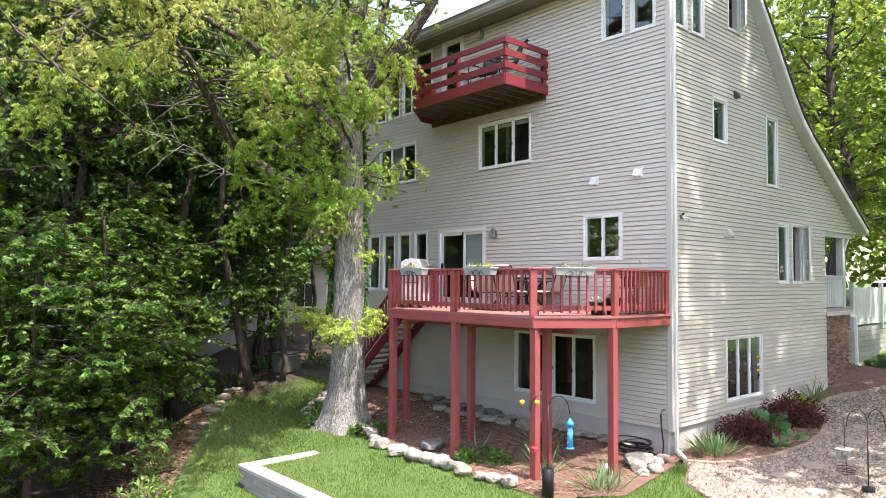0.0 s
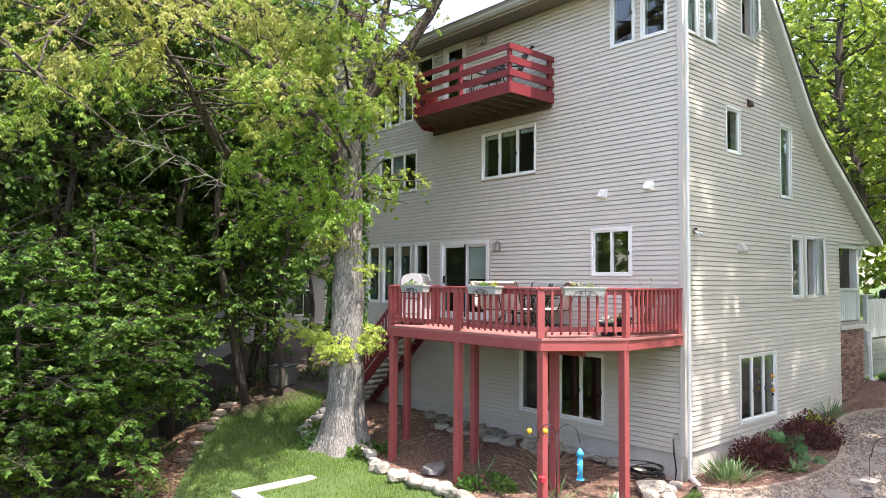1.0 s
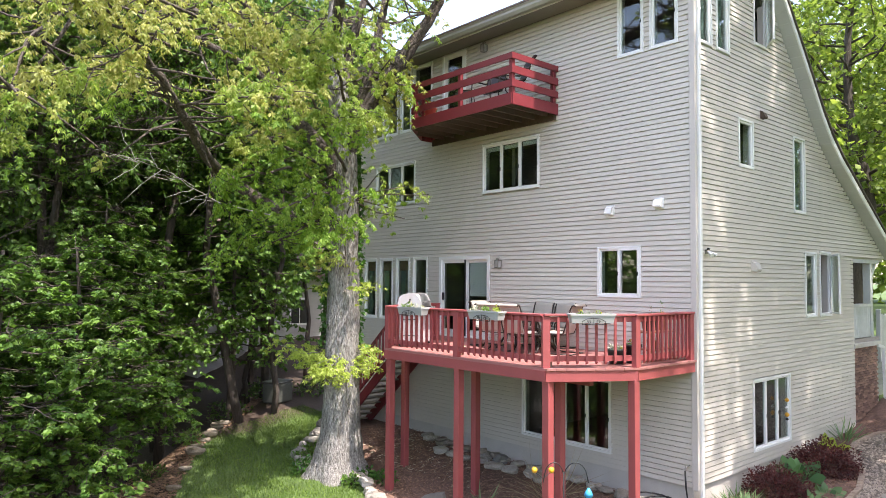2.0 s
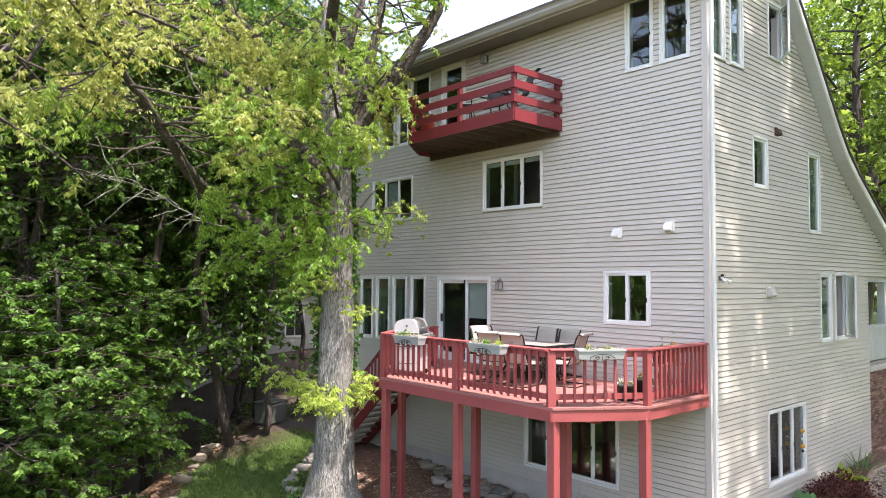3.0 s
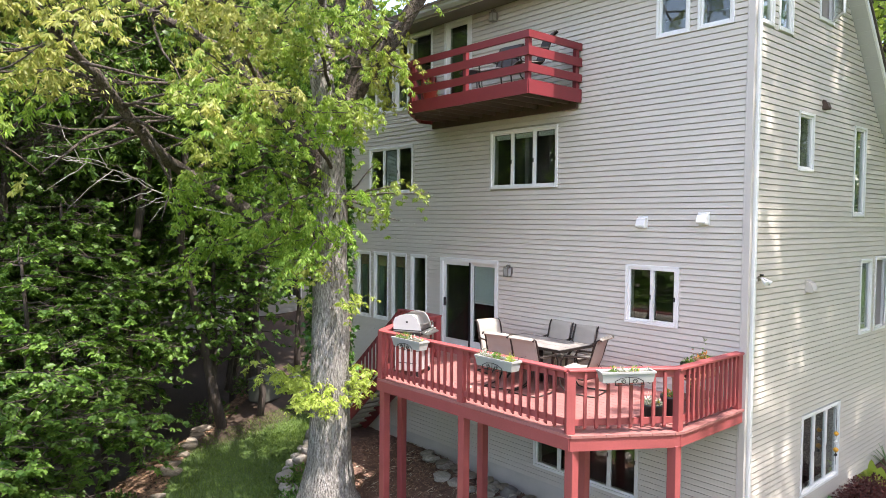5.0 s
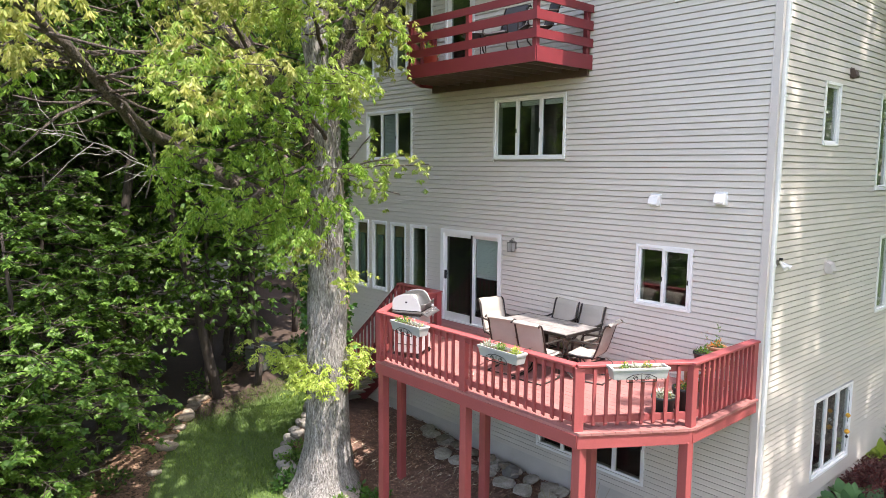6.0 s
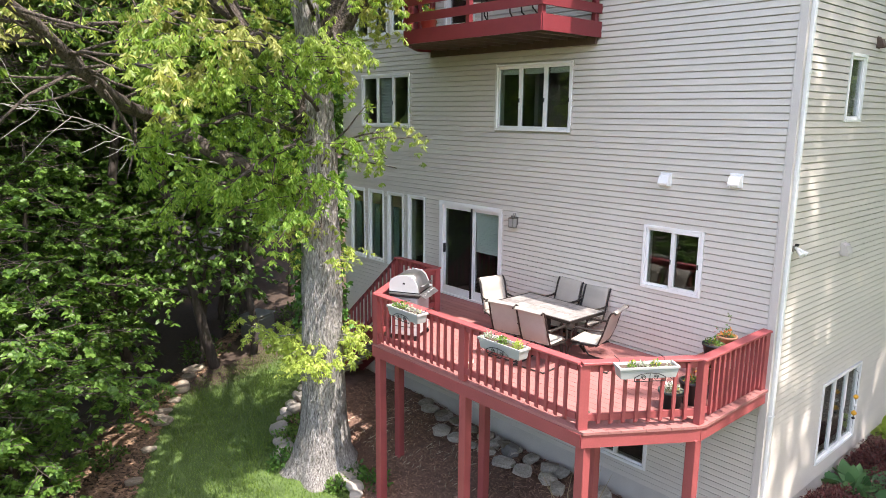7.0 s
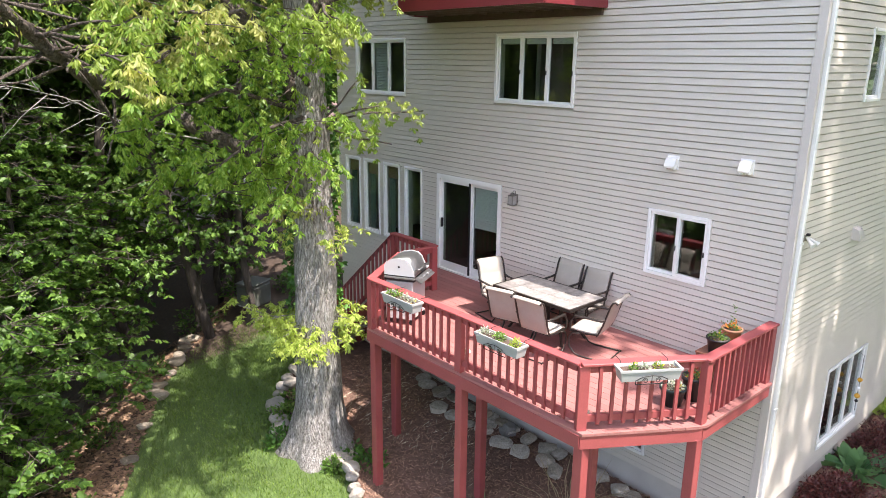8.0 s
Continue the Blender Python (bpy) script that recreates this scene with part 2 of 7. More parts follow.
def wall_slabs(bm, horizontal, a0, a1, z0, z1, openings, n0, n1):
    """Solid wall from n0 to n1 deep, with through openings."""
    zs = sorted({z0, z1, *(v for o in openings for v in o[2:] if z0 < v < z1)})
    for lo, hi in zip(zs, zs[1:]):
        for s, e in spans_free(a0, a1, lo, hi, openings):
            if horizontal:
                box(bm, s, e, n0, n1, lo, hi)
            else:
                box(bm, n0, n1, s, e, lo, hi)


bm = bmesh.new()
wall_slabs(bm, False, 0.04, HOUSE_Y, SILL_Z, 10.62, WEST, 0.04, 0.18)
wall_west = tagged(part("wall_west", bm, SIDING), "tall grey vinyl-sided house wall above the red deck", "wall", kind="structure")
bm = bmesh.new()
wall_slabs(bm, True, 0.181, 8.38, SILL_Z, 5.07, SOUTH, 0.04, 0.18)
for i in range(70):
    lo, hi = 5.07 + i * 0.08, 5.07 + (i + 1) * 0.08
    xs = [x for x in np.arange(0.181, 11, 0.02) if roof_z(x) > hi]
    for s, e in spans_free(0.181 if hi < 10.6 else xs[0], xs[-1], lo, hi, SOUTH):
        box(bm, s, e, 0.04, 0.18, lo, hi)
wall_south = tagged(part("wall_south", bm, SIDING), "grey vinyl-sided gable wall dappled with sunlight", "wall", kind="structure")
tagged(part("wall_north", boxes((0.181, 10.4, HOUSE_Y - 0.18, HOUSE_Y, SILL_Z, 5.2), (0.181, 6.6, HOUSE_Y - 0.18, HOUSE_Y, 5.2, 7.6), (0.181, 4.6, HOUSE_Y - 0.18, HOUSE_Y, 7.6, 10.6)), SIDING), "grey sided house wall facing the woods", "wall", kind="structure")
tagged(part("wall_east", boxes((8.38, 8.56, 0.181, HOUSE_Y - 0.181, SILL_Z, 6.2)), SIDING), "grey sided wall behind the porch", "wall", kind="structure")
tagged(part("foundation", boxes((0.03, 8.38, 0.03, HOUSE_Y, -0.8, SILL_Z), bevel=0.01), CONCRETE), "bare grey concrete foundation below the siding", "foundation", kind="structure")
tagged(part("interior_wall", boxes((4.0, 4.1, 0.18, HOUSE_Y - 0.18, SILL_Z, 9.6), (0.19, 4.0, 4.75, 4.85, SILL_Z, 10.5), (0.19, 4.0, 7.55, 7.6, SILL_Z, 10.5)), INSIDE), "plastered wall inside the house, coloured dark for a dim room", "wall", kind="structure")
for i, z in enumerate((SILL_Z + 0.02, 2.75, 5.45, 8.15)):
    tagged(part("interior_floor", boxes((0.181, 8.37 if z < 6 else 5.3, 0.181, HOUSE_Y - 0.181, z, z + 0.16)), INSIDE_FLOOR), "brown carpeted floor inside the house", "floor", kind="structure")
tagged(part("ceiling", boxes((0.181, 4.2, 0.181, HOUSE_Y - 0.181, 10.56, 10.6)), INSIDE), "ceiling of the top storey, coloured dark for a dim room", "ceiling", kind="structure")

# roof: bent slab with soffit, rake boards and gutter
def roof_slab(y0, y1, thick, line=None):
    bm = bmesh.new()
    line = line or ROOF_LINE
    rows = [[bm.verts.new((x, y, z + t)) for x, z in line] for t in (0, thick) for y in (y0, y1)]
    n = len(line)
    for i in range(n - 1):
        bm.faces.new((rows[0][i], rows[0][i + 1], rows[1][i + 1], rows[1][i]))
        bm.faces.new((rows[3][i], rows[3][i + 1], rows[2][i + 1], rows[2][i]))
        bm.faces.new((rows[2][i], rows[2][i + 1], rows[0][i + 1], rows[0][i]))
        bm.faces.new((rows[1][i], rows[1][i + 1], rows[3][i + 1], rows[3][i]))
    bm.faces.new((rows[0][0], rows[1][0], rows[3][0], rows[2][0]))
    bm.faces.new((rows[1][-1], rows[0][-1], rows[2][-1], rows[3][-1]))
    return bm


roof = thing("roof", "brown shingled roof with white soffit and gutter", "roof", kind="structure")
SHINGLE_LINE = [(-0.74, 10.74), (2.55, 12.06), (4.40, 10.1), (5.78, 8.59), (6.33, 8.07), (6.96, 7.64), (11.1, 5.3)]
part("shingle_cover", roof_slab(-0.345, HOUSE_Y + 0.4, 0.05, SHINGLE_LINE), ROOFING, roof)
part("roof_deck", roof_slab(0.2, HOUSE_Y + 0.36, 0.16), WHITE, roof)
RAKE = material("grey_white_soffit", (0.5, 0.505, 0.485), 0.55, vary=0.06, scale=3, bump=0.03)
part("rake_board", roof_slab(-0.325, -0.296, 0.15), WHITE, roof, "pale painted rake board")
for i, (a, b) in enumerate(zip(ROOF_LINE, ROOF_LINE[1:])):
    d = math.dist(a, b)
    k = max(1, round(d / 0.3))
    for j in range(k):
        p, q = (np.array(a) + (np.array(b) - np.array(a)) * f for f in (j / k, (j + 0.97) / k))
        part("soffit_panel", roof_slab(-0.295, -0.002, 0.02, [tuple(p), tuple(q)]), RAKE, roof)
part("eave_soffit", boxes((-0.62, -0.02, 0.0, HOUSE_Y + 0.3, 10.53, 10.555)), material("tan_eave_soffit", (0.20, 0.175, 0.15), 0.7, vary=0.1, scale=3, bump=0.05), roof)
bm = bmesh.new()
gutter = [(-0.64, 10.53), (-0.74, 10.53), (-0.78, 10.6), (-0.77, 10.66), (-0.8, 10.7), (-0.78, 10.7), (-0.75, 10.66), (-0.72, 10.56), (-0.64, 10.55)]
a, b = ([bm.verts.new((x, y, z)) for x, z in gutter] for y in (-0.33, HOUSE_Y + 0.4))
for i in range(len(gutter)):
    j = (i + 1) % len(gutter)
    bm.faces.new((a[i], a[j], b[j], b[i]))
bm.faces.new(a[::-1]), bm.faces.new(b)
part("gutter", bm, material("taupe_gutter", (0.33, 0.31, 0.275), 0.5, vary=0.08, scale=3, bump=0.03), roof)
part("fascia_board", boxes((-0.639, -0.62, -0.29, HOUSE_Y + 0.36, 10.5, 10.72)), BEIGE, roof)
bm = bmesh.new()
lathe(bm, [(0.1, 0), (0.1, 0.5), (0.17, 0.5), (0.17, 0.6), (0.05, 0.66)], centre=(0.9, 4.9, 10.9))
part("flue_cap", bm, BLACK, roof, "black round metal flue cap")

# ---- siding: one lapped board a course ----
bm = bmesh.new()
prof = [(0.0, 0.0), (-0.023, -0.001), (-0.027, 0.003), (-0.0265, 0.01), (-0.016, 1.0), (0.0, 1.0)]
a, b = ([bm.verts.new((x, y, z)) for x, z in prof] for y in (0, 1))
for i in range(len(prof)):
    j = (i + 1) % len(prof)
    bm.faces.new((a[j], a[i], b[i], b[j]))
bm.faces.new(a), bm.faces.new(b[::-1])
for v in bm.verts:
    v.co.z = v.co.z * (LAP - 0.0115) if v.co.z > 0.5 else v.co.z
board_west = mesh_of("siding_board", bm, SIDING)
bm = bmesh.new()
bm.from_mesh(board_west)
bmesh.ops.transform(bm, matrix=Matrix(((0, 1, 0, 0), (1, 0, 0, 0), (0, 0, 1, 0), (0, 0, 0, 1))), verts=bm.verts[:])
bmesh.ops.reverse_faces(bm, faces=bm.faces[:])
board_south = mesh_of("siding_board", bm, SIDING)


def grown(openings, m=0.05):
    return [(o[0] - m, o[1] + m, o[2] - m, o[3] + m) for o in openings]


rng = random.Random(4)
z = SILL_Z
while z < 10.5:
    for s, e in spans_free(0.021, HOUSE_Y, z, z + LAP, grown(WEST)):
        piece("siding_board", board_west, wall_west, stretch(-0.001, s, z, 1, e - s, 1))
    z += LAP
z = SILL_Z
while z < 11.7:
    if z < 5.05:
        x0, x1 = 0.06, 8.38
    else:
        xs = [x for x in np.arange(0.0, 11.05, 0.02) if roof_z(x) > z + 0.06]
        x0, x1 = max(0.06, xs[0]), xs[-1]
    for s, e in spans_free(x0, x1, z, z + LAP, grown(SOUTH)):
        piece("siding_board", board_south, wall_south, stretch(s, -0.001, z, e - s, 1, 1))
    z += LAP
tagged(part("trim", boxes((-0.042, 0.04, -0.1, -0.002, SILL_Z - 0.03, 10.5), (-0.042, -0.002, -0.002, 0.02, SILL_Z - 0.03, 10.5), bevel=0.003), BEIGE), "beige corner trim of the house", "trim", kind="structure")

# downspout at the corner
spout = thing("downspout", "white metal downspout down the house corner", "downspout")
part("pipe", boxes((0.055, 0.13, -0.15, -0.085, 0.12, 10.2), bevel=0.012), WHITE, spout)
bm = bmesh.new()
beam(bm, (0.095, -0.12, 10.15), (-0.62, -0.2, 10.52), 0.07, 0.06)
part("upper_elbow", bm, WHITE, spout)
bm = bmesh.new()
beam(bm, (0.095, -0.12, 0.16), (0.05, -0.34, 0.02), 0.08, 0.065)
part("lower_elbow", bm, WHITE, spout)
for z in (2.5, 5.0, 7.5, 9.7):
    part("strap", boxes((0.045, 0.14, -0.156, -0.03, z, z + 0.03)), WHITE, spout)


# ---- windows ----
BLIND = material("white_blind", (0.62, 0.64, 0.62), 0.7, vary=0.04, bump=0)
SHADE = material("tan_fabric_shade", (0.30, 0.20, 0.11), 0.9, vary=0.15, bump=0.1)
CURTAIN = material("pale_green_curtain_and_reflection", (0.24, 0.32, 0.29), 0.9, vary=0.1, bump=0.1)
counter = [0]


def window(wall, span, panes, label="", blinds=(), shade=0.0, curtain=(), open_sash=False, drape=0.0, thick=0.05, valance=0.0, proud=()):
    """White framed window in one of the two seen walls; panes: relative widths, in the direction of growing y or x."""
    counter[0] += 1
    a0, a1, z0, z1 = span
    west = wall == "west"
    top = thing(f"window_{counter[0]}", label or "white framed casement window with dark glass", "window", kind="structure")

    def put(name, s, e, lo, hi, n0, n1, mat, bevel=0.004, lab=""):
        sp = (n0, n1, s, e, lo, hi) if west else (s, e, n0, n1, lo, hi)
        return part(name, boxes(sp, bevel=bevel), mat, top, lab)

    t = thick
    put("casing", a0 - t, a0, z0 - t, z1 + t, -0.042, 0.05, WHITE)
    put("casing", a1, a1 + t, z0 - t, z1 + t, -0.042, 0.05, WHITE)
    put("casing", a0, a1, z1, z1 + t, -0.042, 0.05, WHITE)
    put("window_sill", a0, a1, z0 - t, z0, -0.05, 0.05, WHITE)
    total, at = sum(panes), a0
    for i, p in enumerate(panes):
        s, e = at, at + (a1 - a0) * p / total
        at = e
        f, n_out = 0.04, -0.045 if i in proud else -0.012
        put("sash", s, s + f, z0, z1, n_out, 0.04, WHITE)
        put("sash", e - f, e, z0, z1, n_out, 0.04, WHITE)
        put("sash", s + f, e - f, z0, z0 + f, n_out, 0.04, WHITE)
        put("sash", s + f, e - f, z1 - f, z1, n_out, 0.04, WHITE)
        if open_sash:
            hinge = pose(e - 0.01, -0.04, z0 + 0.02, 0, 0, -142)
            w, h = e - s - 0.05, z1 - z0 - 0.04
            bm = boxes((0, 0.045, -0.02, 0.02, 0, h), (w - 0.045, w, -0.02, 0.02, 0, h), (0.045, w - 0.045, -0.02, 0.02, 0, 0.045), (0.045, w - 0.045, -0.02, 0.02, h - 0.045, h))
            bmesh.ops.transform(bm, matrix=hinge, verts=bm.verts[:])
            sash = part("open_sash", bm, WHITE, top, "casement sash cranked open")
            bm = boxes((0.045, w - 0.045, -0.002, 0.002, 0.045, h - 0.045))
            bmesh.ops.transform(bm, matrix=hinge, verts=bm.verts[:])
            part("pane", bm, GLASS, sash).visible_shadow = False
            continue
        g = put("pane", s + f, e - f, z0 + f, z1 - f, 0.016, 0.02, GLASS, 0)
        g.visible_shadow = False
        if i in blinds:
            k = round((z1 - z0 - 0.1) / 0.035)
            for j in range(k):
                zz = z0 + 0.05 + j * 0.035
                put("blind_slat", s + f, e - f, zz, zz + 0.026, 0.07, 0.074, BLIND, 0)
        if i in curtain or drape:
            bm = bmesh.new()
            m, vs = 24, []
            for j in range(m + 1):
                u = e - f - (e - s - 2 * f) * (drape or 1.0) * j / m
                d = 0.1 + 0.015 * math.sin(j * 1.9)
                vs.append([bm.verts.new((d, u, q) if west else (u, d, q)) for q in (z0 + 0.03, z1 - 0.03)])
            for p1, p2 in zip(vs, vs[1:]):
                bm.faces.new((p1[0], p2[0], p2[1], p1[1]))
            part("curtain", bm, CURTAIN, top)
        if valance:
            put("blind_head", s + f, e - f, z1 - f - valance, z1 - f, 0.07, 0.09, BLIND, 0.004)
        if shade:
            put("roller_shade", s + f, e - f, z1 - shade, z1 - f, 0.06, 0.07, SHADE, 0)
        put("latch", s + f * 0.2, s + f * 0.8, z0 + (z1 - z0) * 0.42, z0 + (z1 - z0) * 0.42 + 0.08, n_out - 0.008, n_out, BLACK, 0)
    return top


window("west", TALLS[0], (1,), "tall narrow white framed window with dark glass")
for s in TALLS[1:]:
    window("west", s, (1,), "tall narrow white framed window with a fabric shade and pale drape", shade=0.32, drape=0.42)
window("west", MID_W, (1, 1.05, 1), "three-pane white casement window in grey siding", valance=0.1)
window("west", MID_LEFT, (1, 1.05, 1), "three-pane white casement window with blinds", blinds=(1,))
window("west", KITCHEN, (1, 1), "two-pane white window above the deck, one sash standing proud", proud=(0,))
window("west", LOWER, (1, 1, 1, 1), "wide four-pane white basement window under the deck")
for s in TOPS:
    window("west", s, (1,), "white top-storey window reflecting trees")
for s in UPPER_LEFT:
    window("west", s, (1,), "tall narrow white top-storey window")
window("south", G_LOW, (1, 1, 1), "three-pane white basement window in the gable wall")
window("south", G_MID, (1,), "narrow white casement window in the gable wall")
window("south", G_AJAR, (1,), "narrow white casement window cranked open", open_sash=True)
# The curtain in this window imitates green reflections on its glass.
window("south", G_TALL, (1,), "tall narrow white window in the gable wall, a green sheet standing for reflections", curtain=(0,))
window("south", G_SMALL, (1,), "small white window in the gable wall")
for s in (G_TOP, G_TOP_B):
    window("south", s, (1,), "narrow white top-storey window with pale curtains", curtain=(0,))
window("south", G_VENT, (1,), "white top-storey window with its casement open", open_sash=True)

# sliding door to the deck
door = thing("door_1", "white sliding patio door, one side screened, one with a half-drawn blind", "door", kind="structure")
y0, y1, z0, z1 = DOOR
ym = (y0 + y1) / 2 - 0.05
part("door_frame", boxes((-0.045, 0.1, y0 - 0.06, y0 + 0.03, z0, z1 + 0.06), (-0.045, 0.1, y1 - 0.03, y1 + 0.06, z0, z1 + 0.06), (-0.045, 0.1, y0 + 0.03, y1 - 0.03, z1 - 0.03, z1 + 0.06), (-0.05, 0.1, y0 + 0.03, y1 - 0.03, z0, z0 + 0.035)), WHITE, door)
for lo, hi, dx, low in ((y0 + 0.03, ym + 0.03, 0.05, 0.16), (ym - 0.03, y1 - 0.03, 0.0, 0.16)):
    leaf = part("door_panel", boxes((dx, dx + 0.035, lo, lo + 0.075, z0 + 0.035, z1 - 0.03), (dx, dx + 0.035, hi - 0.075, hi, z0 + 0.035, z1 - 0.03), (dx, dx + 0.035, lo + 0.075, hi - 0.075, z0 + 0.035, z0 + 0.035 + low), (dx, dx + 0.035, lo + 0.075, hi - 0.075, z1 - 0.11, z1 - 0.03)), WHITE, door)
    g = part("pane", boxes((dx + 0.016, dx + 0.02, lo + 0.075, hi - 0.075, z0 + 0.035 + low, z1 - 0.11)), GLASS, leaf)
    g.visible_shadow = False
part("screen_frame", boxes((-0.03, -0.012, ym - 0.02, ym + 0.02, z0 + 0.04, z1 - 0.03)), BLACK, door)
part("door_handle", boxes((-0.06, -0.005, y1 - 0.13, y1 - 0.09, z0 + 0.95, z0 + 1.15), bevel=0.008), BLACK, door, "black door handle")
for j in range(17):
    zz = z1 - 0.12 - j * 0.05
    part("blind_slat", boxes((0.11, 0.114, y0 + 0.1, ym - 0.04, zz - 0.047, zz)), BLIND, door)

# balcony door
door = thing("door_2", "white balcony door with a dark glass pane", "door", kind="structure")
y0, y1, z0, z1 = BALC_DOOR
part("door_frame", boxes((-0.03, 0.1, y0 - 0.06, y0, z0, z1 + 0.06), (-0.03, 0.1, y1, y1 + 0.06, z0, z1 + 0.06), (-0.03, 0.1, y0, y1, z1, z1 + 0.06)), WHITE, door)
leaf = part("door_panel", boxes((0.0, 0.04, y0, y0 + 0.12, z0, z1), (0.0, 0.04, y1 - 0.12, y1, z0, z1), (0.0, 0.04, y0 + 0.12, y1 - 0.12, z0, z0 + 0.25), (0.0, 0.04, y0 + 0.12, y1 - 0.12, z1 - 0.12, z1)), WHITE, door)
part("pane", boxes((0.018, 0.022, y0 + 0.12, y1 - 0.12, z0 + 0.25, z1 - 0.12)), GLASS, leaf).visible_shadow = False

# ---- ground ----
EDGE_Y, EDGE_X = [-20.0, 5.5, 7.4, 11.1, 13.0, 15.4, 18.0, 24.0, 60.0], [-23.9, -8.6, -7.4, -5.1, -3.7, -0.6, 2.0, 4.0, 10.0]


def ease(v):
    v = min(1.0, max(0.0, v))
    return v * v * (3 - 2 * v)


def ground_z(x, y):
    """Height of the ground: a bed under the deck, lawn falling to the woods, a bank that climbs past the gable."""
    if x > 0:
        z = 0.068 * min(x, 8.4) + 0.24 * min(max(x - 8.4, 0), 2.2) + 1.6 * ease((x - 10.5) / 0.8) * ease((y - 0.35) / 0.3) + 1.6 * ease((x - 12) / 10) * (1 - ease((y - 0.35) / 0.3))
    else:
        z = 0.0
    if x < 0:
        z += 0.12 * ease((x + 3.4) / 3.0) * ease((y - 0.2) / 2) - 0.1 * ease(-x / 3.0)
    z += 0.12 * ease((y - 5.0) / 3) * ease((x + 3.2) / 2.0)
    if x < -4:
        terrace = ease((5.70 - y) / 0.16) * ease((x + 6.62) / 0.16)
        low = 0.2 * (-4 - x) * ease((-4 - x) / 1.5) * (1 - ease((y - 8) / 4) * 0.62)
        z -= low * (1 - terrace) + 0.12 * terrace * ease((-4 - x) / 1.5)
    z += 0.07 * max(0, y - 12) * ease((x + 6) / 6) if y < 26 else 0.98 * ease((x + 6) / 6)
    d = 0.8 * (float(np.interp(y, EDGE_Y, EDGE_X)) - x)
    if d > 0:
        z -= 0.42 * min(d, 5.0) * ease(d / 1.5) + 0.03 * min(max(d - 5, 0), 30)
    return z


def ground_material():
    """Grass, turning by an uneven line into brown litter, its colour darkened for the shade under the woods."""
    m = material("lawn_and_darkened_litter", (0.075, 0.125, 0.034), 0.95, vary=0.35, scale=1.6, fine=45, bump=0.6)
    n, l = m.node_tree.nodes, m.node_tree.links
    b = n["Principled BSDF"]
    grass = b.inputs["Base Color"].links[0].from_socket
    attr = n.new("ShaderNodeAttribute")
    attr.attribute_name = "litter"
    mess = n.new("ShaderNodeTexNoise")
    mess.inputs["Scale"].default_value, mess.inputs["Detail"].default_value = 14, 6
    litter = n.new("ShaderNodeMix")
    litter.data_type = "RGBA"
    # Litter tones sit below their lit colour to carry the tree shade.
    litter.inputs[6].default_value, litter.inputs[7].default_value = (0.022, 0.015, 0.011, 1), (0.10, 0.065, 0.045, 1)
    geo = n.new("ShaderNodeNewGeometry")
    l.new(geo.outputs["Position"], mess.inputs["Vector"])
    l.new(mess.outputs["Fac"], litter.inputs[0])
    add = n.new("ShaderNodeMath")
    add.operation = "MULTIPLY_ADD"
    add.inputs[1].default_value = 0.9
    l.new(mess.outputs["Fac"], add.inputs[0])
    l.new(attr.outputs["Fac"], add.inputs[2])
    step = n.new("ShaderNodeMapRange")
    step.inputs["From Min"].default_value, step.inputs["From Max"].default_value = 0.85, 1.05
    l.new(add.outputs["Value"], step.inputs["Value"])
    mix = n.new("ShaderNodeMix")
    mix.data_type = "RGBA"
    l.new(step.outputs["Result"], mix.inputs[0])
    l.new(grass, mix.inputs[6])
    l.new(litter.outputs[2], mix.inputs[7])
    l.new(mix.outputs[2], b.inputs["Base Color"])
    return m


def axis(lo, hi, step, extra):
    near = list(np.arange(lo, hi + 1e-6, step))
    far = [5, 12, 25, 50, 100, 200, 400, 800]
    return sorted({*(round(float(v), 3) for v in near), *extra, *(round(lo - f, 3) for f in far), *(round(hi + f, 3) for f in far)})


gx, gy = axis(-16, 24, 0.4, [-6.62, -6.54, -6.46]), axis(-10, 30, 0.4, [5.54, 5.62, 5.70, 0.35, 0.45, 0.55, 0.65])
verts = [(x, y, ground_z(x, y) + 0.02 * noise.noise((x * 0.9, y * 0.9, 0))) for y in gy for x in gx]
w = len(gx)
faces = [(j * w + i, j * w + i + 1, (j + 1) * w + i + 1, (j + 1) * w + i) for j in range(len(gy) - 1) for i in range(w - 1)]
ground = raw("ground", verts, faces, ground_material(), smooth=True)
tagged(ground, "green lawn falling to a leaf-littered bank under the woods", "ground", kind="structure")
lit = ground.data.attributes.new("litter", "FLOAT", "POINT")
lit.data.foreach_set("value", [max(ease((float(np.interp(y, EDGE_Y, EDGE_X)) - x) / 1.1 + 0.45), ease((y - 11.2) / 2.6) * (x < 9)) for x, y, _ in verts])


def loft(curve_a, curve_b, nu, nv, lift, rough=0.0):
    """Sheet on the ground between two plan curves."""
    def at(curve, u):
        s = np.linspace(0, 1, len(curve))
        return np.array([np.interp(u, s, [p[0] for p in curve]), np.interp(u, s, [p[1] for p in curve])])
    vs = []
    for i in range(nu + 1):
        a, b = at(curve_a, i / nu), at(curve_b, i / nu)
        for j in range(nv + 1):
            p = a + (b - a) * j / nv
            e = 0.03 if j in (0, nv) else 0
            vs.append((p[0], p[1], ground_z(p[0], p[1]) + lift - e + rough * noise.noise((p[0] * 4, p[1] * 4, 1))))
    fs = [(i * (nv + 1) + j, i * (nv + 1) + j + 1, (i + 1) * (nv + 1) + j + 1, (i + 1) * (nv + 1) + j) for i in range(nu) for j in range(nv)]
    return vs, [f[::-1] for f in fs]


